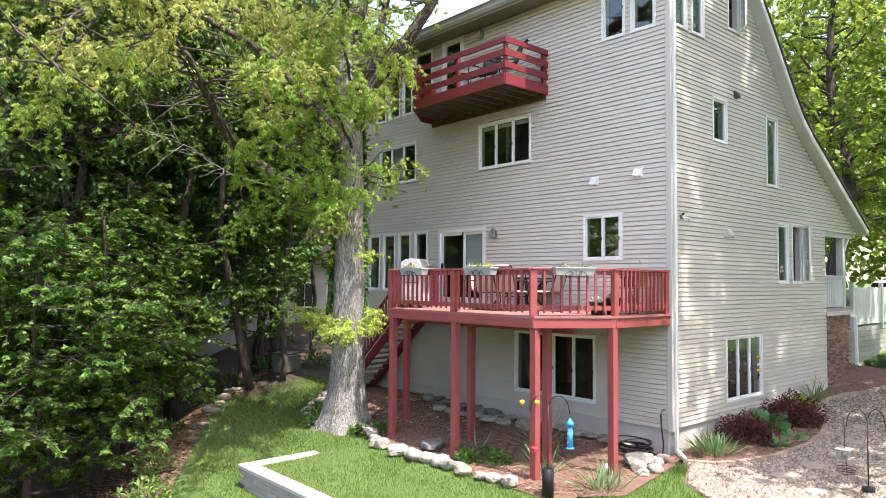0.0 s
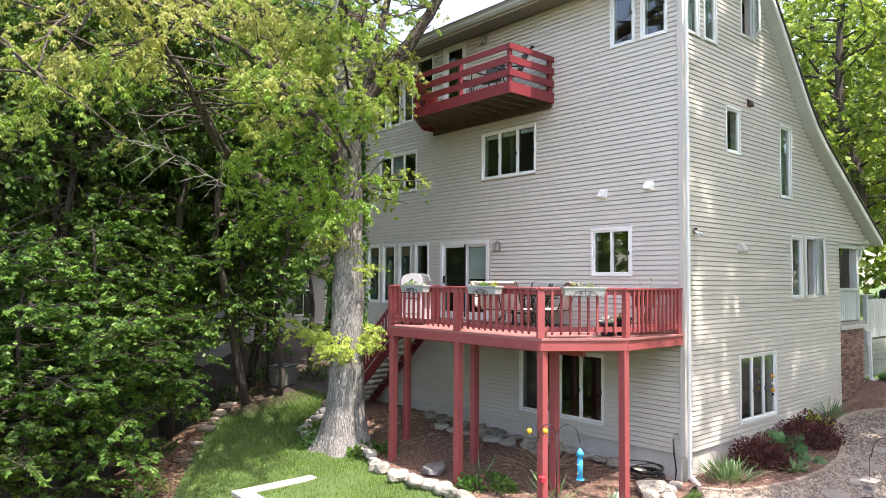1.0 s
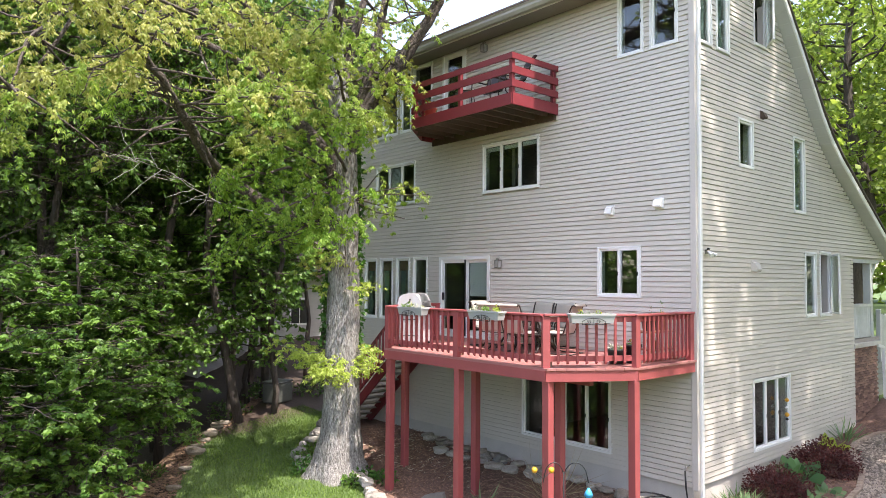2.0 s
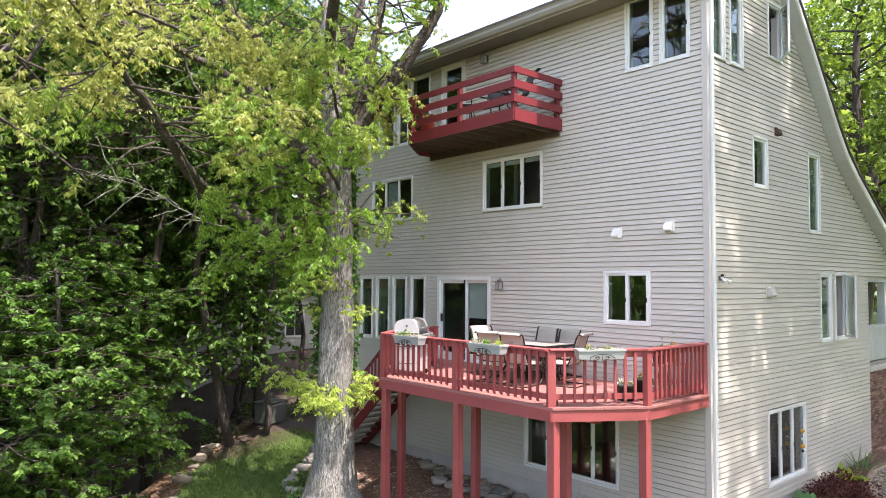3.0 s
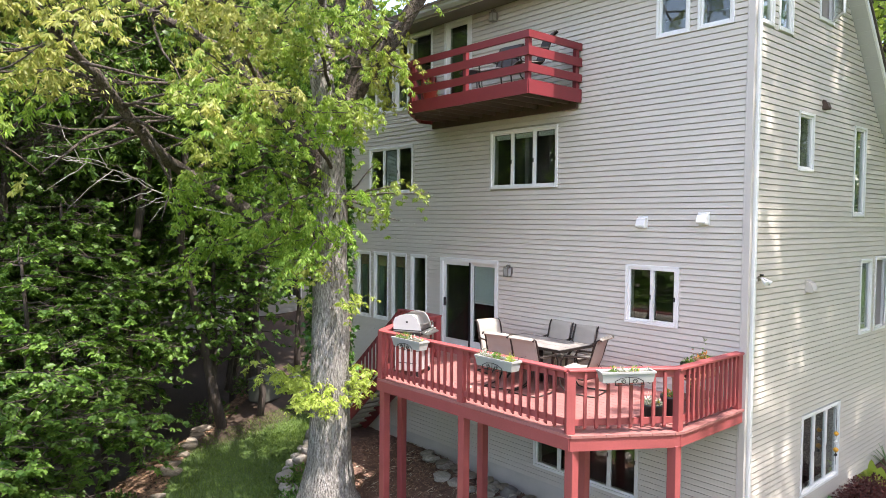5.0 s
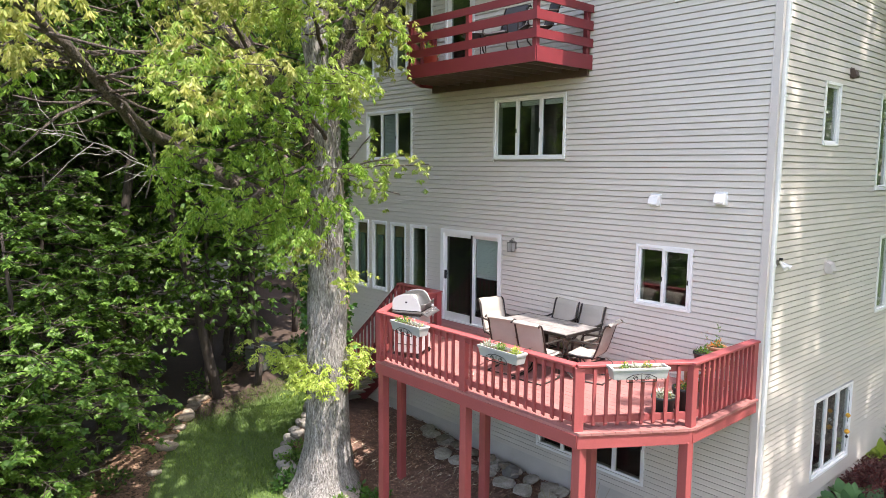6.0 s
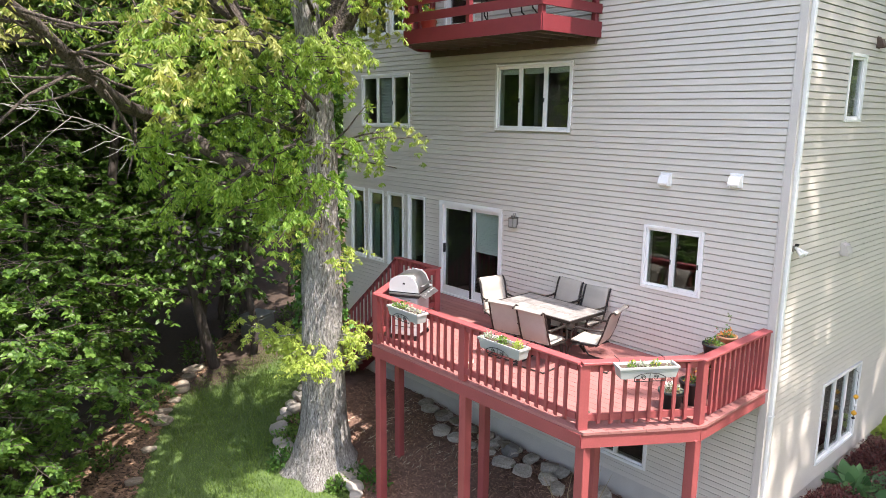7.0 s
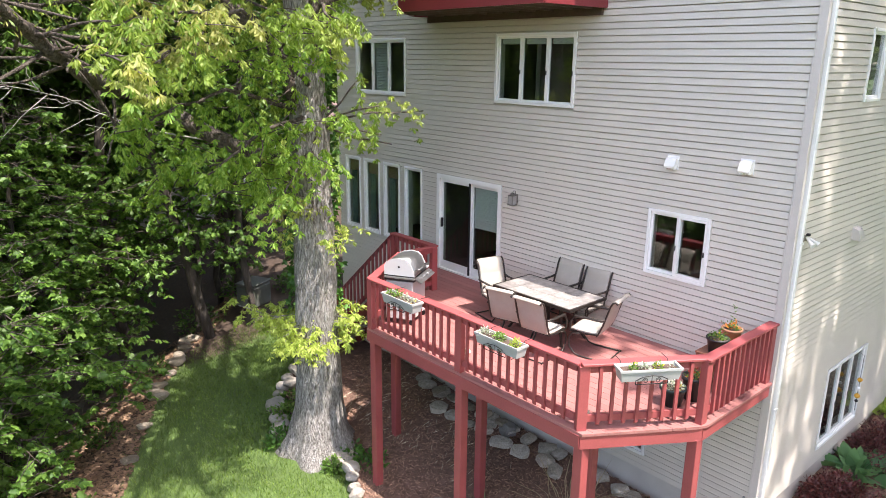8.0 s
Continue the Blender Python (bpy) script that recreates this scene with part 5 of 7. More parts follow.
ob = new("boulder", rock_mesh(37, 0.9, ROCK_DARK))
ob.matrix_basis = pose(-0.32, 4.7, 0.2, 12, 5, 70) @ Matrix.Diagonal((0.5, 0.36, 0.55, 1))
tagged(ob, "dark smooth boulder standing against the foundation", "boulder")
wall_block = thing("retaining_wall", "low grey concrete block wall with pale capstones in the lawn", "retaining wall", kind="structure")
BLOCK_ME = mesh_of("block", boxes((0, 0.26, 0.006, 0.394, 0.004, 0.1), bevel=0.006), BLOCK)
CAP_ME = mesh_of("capstone", boxes((-0.02, 0.30, 0.004, 0.446, 0, 0.075), bevel=0.008), CAPSTONE)
for c in range(7):
    z = -0.26 - (c + 1) * 0.102
    for k in range(18):
        piece("block", BLOCK_ME, wall_block, pose(-6.68, 5.4 - 0.4 * k - (0.2 if c % 2 else 0), z))
    for k in range(5):
        piece("block", BLOCK_ME, wall_block, pose(-6.66 + 0.4 * k + (0.2 if c % 2 else 0), 5.81, z, 0, 0, -90))
for k in range(16):
    piece("capstone", CAP_ME, wall_block, pose(-6.68, 5.37 - 0.45 * k, -0.262))
for k in range(4):
    piece("capstone", CAP_ME, wall_block, pose(-6.7 + 0.45 * k, 5.83, -0.261, 0, 0, -90))

# brick edging between the side bed and the gravel
edging = thing("edging", "curved tan brick edging beside the gravel path", "edging", kind="structure")
EDGE_ME = mesh_of("edging_brick", boxes((-0.1, 0.1, -0.055, 0.055, -0.05, 0.085), bevel=0.008), material("tan_edging", (0.33, 0.25, 0.19), 0.9, vary=0.2, bump=0.4, per_object=0.5))
line = along(PATH_EDGE, 0.205, 0.0)
pts, acc = [], 0.0
for a, b in zip(PATH_EDGE, PATH_EDGE[1:]):
    d = math.dist(a, b)
    while acc < d:
        f = acc / d
        pts.append((a[0] + (b[0] - a[0]) * f, a[1] + (b[1] - a[1]) * f, math.degrees(math.atan2(b[1] - a[1], b[0] - a[0]))))
        acc += 0.207
    acc -= d
for x, y, a in pts:
    piece("edging_brick", EDGE_ME, edging, pose(x, y, ground_z(x, y) + 0.01, 0, 0, a))

SLAB = material("stepping_stone", (0.32, 0.275, 0.225), 0.9, vary=0.15, scale=6, bump=0.4)
for i, (x, y, s) in enumerate(((1.2, -2.35, 0.62), (0.3, -2.2, 0.6), (-0.35, -1.95, 0.55), (2.2, -2.5, 0.6), (3.3, -2.3, 0.6), (4.6, -2.1, 0.6), (6.2, -1.7, 0.6), (-0.2, -2.9, 0.5))):
    r2 = random.Random(50 + i)
    k = 9
    poly = [(s * 0.5 * r2.uniform(0.8, 1.1) * math.cos(2 * math.pi * j / k), s * 0.36 * r2.uniform(0.8, 1.1) * math.sin(2 * math.pi * j / k)) for j in range(k)]
    bm = prism(poly, -0.03, 0.035)
    bmesh.ops.bevel(bm, geom=[e for e in bm.edges if all(v.co.z > 0 for v in e.verts)], offset=0.012, segments=1, affect="EDGES")
    ob = part("stepping_stone", bm, SLAB)
    ob.matrix_basis = pose(x, y, ground_z(x, y) + 0.035, 0, 0, r2.uniform(-30, 30))
    tagged(ob, "flat tan stepping stone set in the gravel", "stepping stone", "stepping stones")


def scatter(name, label, category, n, seed, region, make, mat):
    """A loose layer that nobody could count, in one mesh. make gives the corners of one piece and its faces."""
    r3 = random.Random(seed)
    vs, fs = [], []
    while n > 0:
        x, y = region(r3)
        if x is None:
            continue
        n -= 1
        pv, pf = make(r3, x, y)
        k = len(vs)
        vs += pv
        fs += [tuple(i + k for i in f) for f in pf]
    ob = raw(name, vs, fs, mat)
    return tagged(ob, label, category, kind="stuff")


def inside(poly, x, y):
    hit = False
    for (x1, y1), (x2, y2) in zip(poly, poly[1:] + poly[:1]):
        if (y1 > y) != (y2 > y) and x < (x2 - x1) * (y - y1) / (y2 - y1) + x1:
            hit = not hit
    return hit


BED_POLY = BED_OUTER + [(0.0, 11.6), (0.0, -0.2)]
SIDE_POLY = [(0.0, -0.05), (11, -0.05)] + PATH_EDGE[::-1]


def bed_spot(r):
    x, y = (r.uniform(-3.8, -0.05), r.uniform(-0.3, 9.5)) if r.random() < 0.75 else (r.uniform(0, 9), r.uniform(-1.8, -0.05))
    return (x, y) if inside(BED_POLY, x, y) or inside(SIDE_POLY, x, y) else (None, None)


def chip(r, x, y):
    z, a, ln, w = ground_z(x, y) + 0.055 + r.uniform(0, 0.03), r.uniform(0, 6.3), r.uniform(0.02, 0.06), r.uniform(0.006, 0.015)
    c, s, t = math.cos(a), math.sin(a), r.uniform(-0.02, 0.02)
    return [(x - c * ln, y - s * ln, z - t), (x + s * w, y - c * w, z), (x + c * ln, y + s * ln, z + t), (x - s * w, y + c * w, z), (x, y, z + 0.012)], [(0, 1, 4), (1, 2, 4), (2, 3, 4), (3, 0, 4)]


scatter("mulch_chips", "loose brown bark chips on the beds", "mulch", 15000, 3, bed_spot, chip, material("bark_chip", (0.25, 0.15, 0.105), 0.95, vary=0.6, bump=0, island=1.6, dirt=(0.05, 0.025, 0.018)))


def straw_spot(r):
    return r.uniform(-2.3, -0.4), r.gauss(6.6, 1.1)


def straw(r, x, y):
    z, a, ln = ground_z(x, y) + 0.09 + r.uniform(0, 0.02), r.gauss(0.5, 0.5), r.uniform(0.04, 0.14)
    c, s, w = math.cos(a), math.sin(a), 0.004
    return [(x - c * ln, y - s * ln, z), (x - s * w, y + c * w, z + 0.006), (x + c * ln, y + s * ln, z + r.uniform(-0.01, 0.02)), (x + s * w, y - c * w, z - 0.004)], [(0, 1, 2), (0, 2, 3)]


scatter("straw", "scattered pale straw on the mulch", "straw", 260, 12, straw_spot, straw, material("pale_straw", (0.55, 0.47, 0.36), 0.9, vary=0.25, bump=0))
GRAVEL_POLY = PATH_EDGE + [(10, -3.5), (7, -4.2), (3, -5), (0, -5), (-1.9, -3.6), (-1.9, -2.0), (-1.3, -1.15)]


def gravel_spot(r):
    x, y = (r.uniform(-2, 4.5), r.uniform(-4.2, -0.5)) if r.random() < 0.8 else (r.uniform(4.5, 10), r.uniform(-3.5, -0.4))
    return (x, y) if inside(GRAVEL_POLY, x, y) else (None, None)


def pebble(r, x, y):
    s = r.uniform(0.018, 0.05)
    z = ground_z(x, y) + 0.03 + s * 0.25
    a = r.uniform(0, 6.3)
    c, n2 = math.cos(a) * s, math.sin(a) * s
    e, h = r.uniform(0.6, 1), s * r.uniform(0.5, 0.9)
    return [(x + c, y + n2, z), (x - n2 * e, y + c * e, z), (x - c, y - n2, z), (x + n2 * e, y - c * e, z), (x, y, z + h)], [(0, 1, 4), (1, 2, 4), (2, 3, 4), (3, 0, 4)]


scatter("gravel", "loose tan and grey river pebbles", "gravel", 24000, 4, gravel_spot, pebble, material("pebble", (0.34, 0.275, 0.215), 0.85, vary=0.45, bump=0, island=2.6, dirt=(0.08, 0.062, 0.05)))


def lawn_spot(r):
    if r.random() < 0.12:
        x, y = r.uniform(-5, -0.1), r.uniform(-2.6, -0.4)
        return (None, None) if inside(BED_POLY, x, y) or inside(GRAVEL_POLY, x, y) else (x, y)
    x, y = (r.uniform(-8.6, -2.8), r.uniform(-0.5, 13.8)) if r.random() < 0.85 else (r.uniform(-2.8, -0.6), r.uniform(9.8, 13.4))
    if inside(BED_POLY, x, y) or x < float(np.interp(y, EDGE_Y, EDGE_X)) + r.uniform(-0.4, 0.6) or (-6.72 < x < -4.9 and 5.5 < y < 5.85) or (-6.72 < x < -6.36 and y < 5.85) or (x > -3.4 and y < 6.5) or y > 11.5 + r.uniform(0, 2.6):
        return None, None
    return x, y


def blade(r, x, y):
    z, a, h = ground_z(x, y) - 0.01, r.uniform(0, 6.3), r.uniform(0.035, 0.085)
    c, s, w = math.cos(a), math.sin(a), 0.006
    b = r.uniform(0.01, 0.05)
    return [(x - s * w, y + c * w, z), (x + s * w, y - c * w, z), (x + c * b, y + s * b, z + h)], [(0, 1, 2)]


GRASS = leaf_material("grass_blade", (0.055, 0.12, 0.02), (0.18, 0.27, 0.055), 0.25)
scatter("grass", "mown green lawn grass", "grass", 110000, 5, lawn_spot, blade, GRASS)


def litter_spot(r):
    y = r.uniform(2, 16)
    x = float(np.interp(y, EDGE_Y, EDGE_X)) - abs(r.gauss(0.3, 1.6))
    return x, y


def dead_leaf(r, x, y):
    z, a, s = ground_z(x, y) + 0.02, r.uniform(0, 6.3), r.uniform(0.03, 0.075)
    c, n2 = math.cos(a) * s, math.sin(a) * s
    return [(x + c, y + n2, z + r.uniform(0, 0.03)), (x - n2 * 0.6, y + c * 0.6, z), (x - c, y - n2, z + r.uniform(0, 0.03)), (x + n2 * 0.6, y - c * 0.6, z + 0.01)], [(0, 1, 2), (0, 2, 3)]


scatter("leaf_litter", "brown dead leaves on the bank", "leaf litter", 16000, 6, litter_spot, dead_leaf, material("dead_leaf", (0.26, 0.16, 0.10), 0.9, vary=0.3, bump=0, island=1.6, dirt=(0.08, 0.05, 0.035)))

# ---- plants ----
IRIS = leaf_material("iris_leaf", (0.09, 0.18, 0.08), (0.20, 0.30, 0.14), 0.2)
HOSTA = leaf_material("hosta_leaf", (0.06, 0.16, 0.07), (0.14, 0.28, 0.11), 0.25)
HERB = leaf_material("herb_leaf", (0.07, 0.16, 0.03), (0.18, 0.30, 0.07), 0.3)
MAROON = leaf_material("maroon_leaf", (0.045, 0.012, 0.014), (0.14, 0.035, 0.032), 0.2)
DRY = leaf_material("dry_grass", (0.30, 0.24, 0.15), (0.46, 0.38, 0.26), 0.2)
BLADE = [(0, 0), (0.022, 0.3), (0.02, 0.65), (0, 1), (-0.02, 0.65), (-0.022, 0.3)]


def clump(name, label, at, n, h, spread, seed, mat, shape=BLADE, lean=0.5, droop=0.35, category="plant", base=0.08, z=None, group=""):
    """Leaves from one foot."""
    rs = np.random.RandomState(seed)
    top = thing(name, label, category, (at[0], at[1], (ground_z(*at[:2]) + 0.04) if z is None else z), group=group)
    feet = np.c_[rs.normal(size=(n, 2)) * base * [1, 1], np.zeros(n)]
    out = rs.normal(size=(n, 2))
    aims = np.c_[feet[:, :2] / base * lean * 0.6 + out * lean * 0.5, np.full(n, 1.0)]
    leaf_mesh("foliage", feet, aims, h * (0.6 + 0.5 * rs.random(n)), shape, mat, top, rs, droop=droop)
    return top


def bush(name, label, at, r, h, n, leaf, seed, mat, shape=LEAF_PLAIN, category="shrub", z=None, group=""):
    """Rounded leafy plant with stems."""
    rs = np.random.RandomState(seed)
    top = thing(name, label, category, (at[0], at[1], (ground_z(*at[:2]) + 0.03) if z is None else z), group=group)
    c = rs.normal(size=(n, 3))
    c /= np.linalg.norm(c, axis=1, keepdims=True)
    c[:, 2] = np.abs(c[:, 2])
    c *= (0.45 + 0.55 * rs.random(n) ** 0.5)[:, None] * (1 + 0.25 * np.sin(c[:, :1] * 6 + seed) * np.cos(c[:, 1:2] * 5))
    feet = c * [r, r, h]
    leaf_mesh("foliage", feet, c + rs.normal(size=(n, 3)) * 0.6, leaf * (0.6 + 0.8 * rs.random(n)), shape, mat, top, rs)
    bm = bmesh.new()
    for k in range(9):
        a = k * 2.4
        tube(bm, [(0, 0, -0.05), (math.cos(a) * r * 0.3, math.sin(a) * r * 0.3, h * 0.4), (math.cos(a) * r * 0.6, math.sin(a) * r * 0.6, h * 0.75)], [0.012, 0.009, 0.004], 5)
    part("stem", bm, BARK_DARK, top)
    return top


clump("iris_plant", "clump of blue-green iris blades by the downspout", (0.6, -0.62), 170, 0.56, 0.2, 1, IRIS, lean=0.5, base=0.14)
clump("iris_plant", "clump of iris blades at the bed's front edge", (-2.75, -0.3), 80, 0.55, 0.2, 2, IRIS, lean=0.6, base=0.13)
clump("iris_plant", "thin clump of iris blades in the mulch", (-2.45, 3.15), 16, 0.5, 0.2, 3, IRIS, lean=0.7, base=0.06)
clump("iris_plant", "thin clump of iris blades beside a post", (-2.75, 1.0), 22, 0.6, 0.2, 4, IRIS, lean=0.7, base=0.08)
clump("ornamental_grass", "arching clump of dry straw-coloured grass", (-1.55, 2.2), 60, 1.15, 0.2, 5, DRY, shape=[(0, 0), (0.008, 0.5), (0, 1), (-0.008, 0.5)], lean=1.3, droop=0.5, base=0.1)
bush("shrub", "low dark-maroon leafy shrub in the side bed", (2.1, -0.62), 0.6, 0.56, 4200, 0.05, 7, MAROON, group="maroon shrubs")
bush("shrub", "low dark-maroon leafy shrub in the side bed", (4.2, -0.75), 0.7, 0.62, 5200, 0.05, 8, MAROON, group="maroon shrubs")
HOSTA_SHAPE = [(0, 0), (0.26, 0.25), (0.30, 0.55), (0.15, 0.85), (0, 1), (-0.15, 0.85), (-0.30, 0.55), (-0.26, 0.25)]
clump("hosta", "broad-leaved green hosta between the maroon shrubs", (3.35, -0.5), 80, 0.42, 0.2, 9, HOSTA, shape=HOSTA_SHAPE, lean=1.4, droop=0.5, base=0.12)
clump("hosta", "small pale hosta in the mulch", (2.05, -1.3), 24, 0.28, 0.2, 10, IRIS, shape=HOSTA_SHAPE, lean=1.5, base=0.08)
clump("hosta", "small pale hosta in the mulch", (2.75, -1.32), 18, 0.24, 0.2, 12, IRIS, shape=HOSTA_SHAPE, lean=1.5, base=0.07)
clump("hosta", "yellow-green hosta against the gable wall", (5.9, -0.25), 40, 0.35, 0.2, 13, LEAF_CLUMP, shape=HOSTA_SHAPE, lean=1.4, base=0.1)
clump("iris_plant", "upright grey-green iris against the gable wall", (6.7, -0.3), 30, 0.7, 0.2, 14, IRIS, lean=0.5, base=0.08)
clump("hosta", "green hosta by the brick pier", (10.9, -0.9), 40, 0.5, 0.2, 15, HOSTA, shape=HOSTA_SHAPE, lean=1.4, base=0.15)
clump("hosta", "green hosta by the fence", (12.0, -0.9), 40, 0.5, 0.2, 16, HERB, shape=HOSTA_SHAPE, lean=1.4, base=0.15)
for i, (x, y, r, n) in enumerate(((-3.05, 6.35, 0.28, 260), (-3.5, 6.2, 0.25, 240), (-3.75, 7.6, 0.4, 420), (-3.3, 8.4, 0.4, 420), (-2.9, 5.8, 0.3, 240), (-2.9, 2.1, 0.28, 260), (-3.3, 2.6, 0.3, 300), (-1.9, 1.9, 0.22, 160), (-2.6, 2.6, 0.2, 150), (-2.9, 8.9, 0.35, 300))):
    bush("groundcover_plant", "small green leafy plant among the border stones", (x, y), r, r * 0.8, n, 0.085, 30 + i, HERB if i % 2 else IVY, category="plant", group="bed plants")
for i, (x, y, r) in enumerate(((-8.2, 6.6, 0.6), (-6.3, 10.8, 0.4), (-7.4, 8.6, 0.5), (-2.6, 14.6, 0.7), (-4.6, 12.6, 0.4), (-1.0, 15.4, 0.6), (0.6, 15.0, 0.6))):
    bush("undergrowth", "low green undergrowth at the edge of the woods", (x, y), r, r * 0.9, int(700 * r), 0.1, 60 + i, HERB if i in (0, 2) else LEAF_WOODS, category="shrub", group="undergrowth")
# ivy behind the trunk
rs = np.random.RandomState(77)
ivy = thing("ivy", "dark green ivy climbing the back of the oak trunk", "ivy", (-3.3, 7.0, -0.1))
k = 2600
zz, aa = 2.9 + 4.8 * rs.random(k), rs.normal(size=k) * 0.75 + math.radians(62)
rad = 0.44 - 0.016 * zz + 0.14 * rs.random(k)
leaf_mesh("foliage", np.c_[rad * np.cos(aa) + 0.05, rad * np.sin(aa) + 0.04, zz], np.c_[np.cos(aa), np.sin(aa), -0.8 + 0.5 * rs.normal(size=k)], 0.11 * (0.6 + 0.7 * rs.random(k)), LEAF_MAPLE_SHAPE, IVY, ivy, rs)

# ---- deck furniture ----
FRAME = material("dark_bronze_frame", (0.035, 0.028, 0.024), 0.45, 0.5, vary=0.2, bump=0.02)
SLING = material("beige_padded_sling", (0.36, 0.33, 0.287), 0.85, vary=0.08, scale=6, fine=120, bump=0.15)
TILE = material("mottled_stone_tile", (0.35, 0.328, 0.308), 0.45, vary=0.15, scale=6, fine=14, bump=0.08, per_object=0.3, dirt=(0.11, 0.10, 0.095))


def pad(profile, half, thick, puffs):
    """Padded sling along a (y, z) profile, swelling between seams."""
    bm = bmesh.new()
    pts = [Vector((0, *p)) for p in profile]
    fine, seg = [], 6
    for a, b in zip(pts, pts[1:]):
        fine += [a.lerp(b, k / seg) for k in range(seg)]
    fine.append(pts[-1])
    rings = []
    n = len(fine)
    for i, p in enumerate(fine):
        d = (fine[min(i + 1, n - 1)] - fine[max(i - 1, 0)]).normalized()
        nrm = Vector((0, -d.z, d.y))
        t = thick * (0.45 + 0.55 * abs(math.sin(math.pi * puffs * i / (n - 1))) ** 0.6)
        rings.append([bm.verts.new(p + Vector((x, 0, 0)) + nrm * (s * t / 2)) for x, s in ((-half, -0.4), (-half * 0.9, -1), (half * 0.9, -1), (half, -0.4), (half, 0.4), (half * 0.9, 1), (-half * 0.9, 1), (-half, 0.4))])
    for r, s in zip(rings, rings[1:]):
        for k in range(8):
            f = bm.faces.new((r[k], s[k], s[(k + 1) % 8], r[(k + 1) % 8]))
            f.smooth = True
    bm.faces.new(rings[0]), bm.faces.new(rings[-1][::-1])
    return bm


def patio_chair():
    c = thing("patio_chair", "beige padded sling patio chair with dark metal frame", "chair", group="chairs round the table")
    back = [(-0.2, 0.44), (-0.26, 0.6), (-0.31, 0.76), (-0.35, 0.9), (-0.385, 0.97), (-0.43, 0.99), (-0.465, 0.965)]
    part("backrest", pad(back, 0.245, 0.04, 3), SLING, c)
    part("seat", pad([(-0.2, 0.425), (-0.05, 0.41), (0.12, 0.415), (0.24, 0.425), (0.285, 0.40)], 0.245, 0.045, 2), SLING, c)
    for x in (-0.27, 0.27):
        bm = bmesh.new()
        tube(bm, [(x, y, z) for y, z in ((0.27, 0.40), (0.0, 0.395), (-0.19, 0.42), *back[1:])], 0.015, 8)
        part("side_rail", bm, FRAME, c)
        bm = bmesh.new()
        tube(bm, [(x * 1.06, y, z) for y, z in ((-0.29, 0.68), (-0.1, 0.66), (0.12, 0.65), (0.21, 0.63), (0.255, 0.56), (0.26, 0.44), (0.235, 0.4))], 0.014, 8)
        part("arm_support", bm, FRAME, c)
        bm = bmesh.new()
        tube(bm, [(x * 1.04, y, z) for y, z in ((0.1, 0.385), (0.22, 0.37), (0.28, 0.28), (0.26, 0.14), (0.17, 0.04), (0.05, 0.016), (-0.38, 0.016))], 0.014, 8)
        part("sled_leg", bm, FRAME, c)
        part("armrest", boxes((x * 1.06 - 0.026, x * 1.06 + 0.026, -0.26, 0.2, 0.655, 0.675), bevel=0.008), FRAME, c)
    for y, z in ((0.2, 0.385), (-0.17, 0.40), (-0.36, 0.016)):
        bm = bmesh.new()
        tube(bm, [(-0.28, y, z), (0.28, y, z)], 0.012, 8)
        part("stretcher", bm, FRAME, c)
    return c


D = DECK_TOP
chair = patio_chair()
# the chair faces +y before its turn
SEATS = [(-1.18, 4.24, 168), (-1.78, 3.42, -76), (-1.78, 2.78, -84), (-1.16, 2.26, 14), (-0.42, 3.6, 92), (-0.40, 3.03, 88)]
chair.matrix_basis = pose(SEATS[0][0], SEATS[0][1], D, 0, 0, SEATS[0][2])
for x, y, a in SEATS[1:]:
    copy_thing(chair, pose(x, y, D, 0, 0, a))

table = thing("dining_table", "rectangular patio table with mottled stone-tile top and dark legs", "table", (-1.08, 3.26, D))
TL, TW, TH = 0.83, 0.47, 0.74
part("rim", boxes((-TW, TW, TL - 0.03, TL, TH - 0.045, TH), (-TW, TW, -TL, -TL + 0.03, TH - 0.045, TH), (-TW, -TW + 0.03, -TL + 0.03, TL - 0.03, TH - 0.045, TH), (TW - 0.03, TW, -TL + 0.03, TL - 0.03, TH - 0.045, TH), (-TW + 0.03, TW - 0.03, -TL + 0.03, TL - 0.03, TH - 0.035, TH - 0.022)), FRAME, table)
for i in range(3):
    for j in range(5):
        w, h = (2 * TW - 0.07) / 3, (2 * TL - 0.07) / 5
        x, y = -TW + 0.035 + w * i, -TL + 0.035 + h * j
        part("tile", boxes((x + 0.003, x + w - 0.003, y + 0.003, y + h - 0.003, TH - 0.022, TH - 0.002 + 0.004), bevel=0.003), TILE, table)
for sx in (-1, 1):
    for sy in (-1, 1):
        bm = bmesh.new()
        tube(bm, [(sx * 0.30, sy * 0.55, TH - 0.04), (sx * 0.2, sy * 0.45, 0.5), (sx * 0.19, sy * 0.44, 0.25), (sx * 0.3, sy * 0.58, 0.0)], 0.024, 10)
        part("leg", bm, FRAME, table)
bm = bmesh.new()
tube(bm, [(0.2 * math.cos(a), 0.44 * math.sin(a), 0.3) for a in np.linspace(0, 2 * math.pi, 24)], 0.012, 6, cap=False)
part("ring_brace", bm, FRAME, table)
bm = bmesh.new()
lathe(bm, [(0.05, 0.0), (0.05, TH - 0.05)], 14)
part("umbrella_sleeve", bm, FRAME, table)

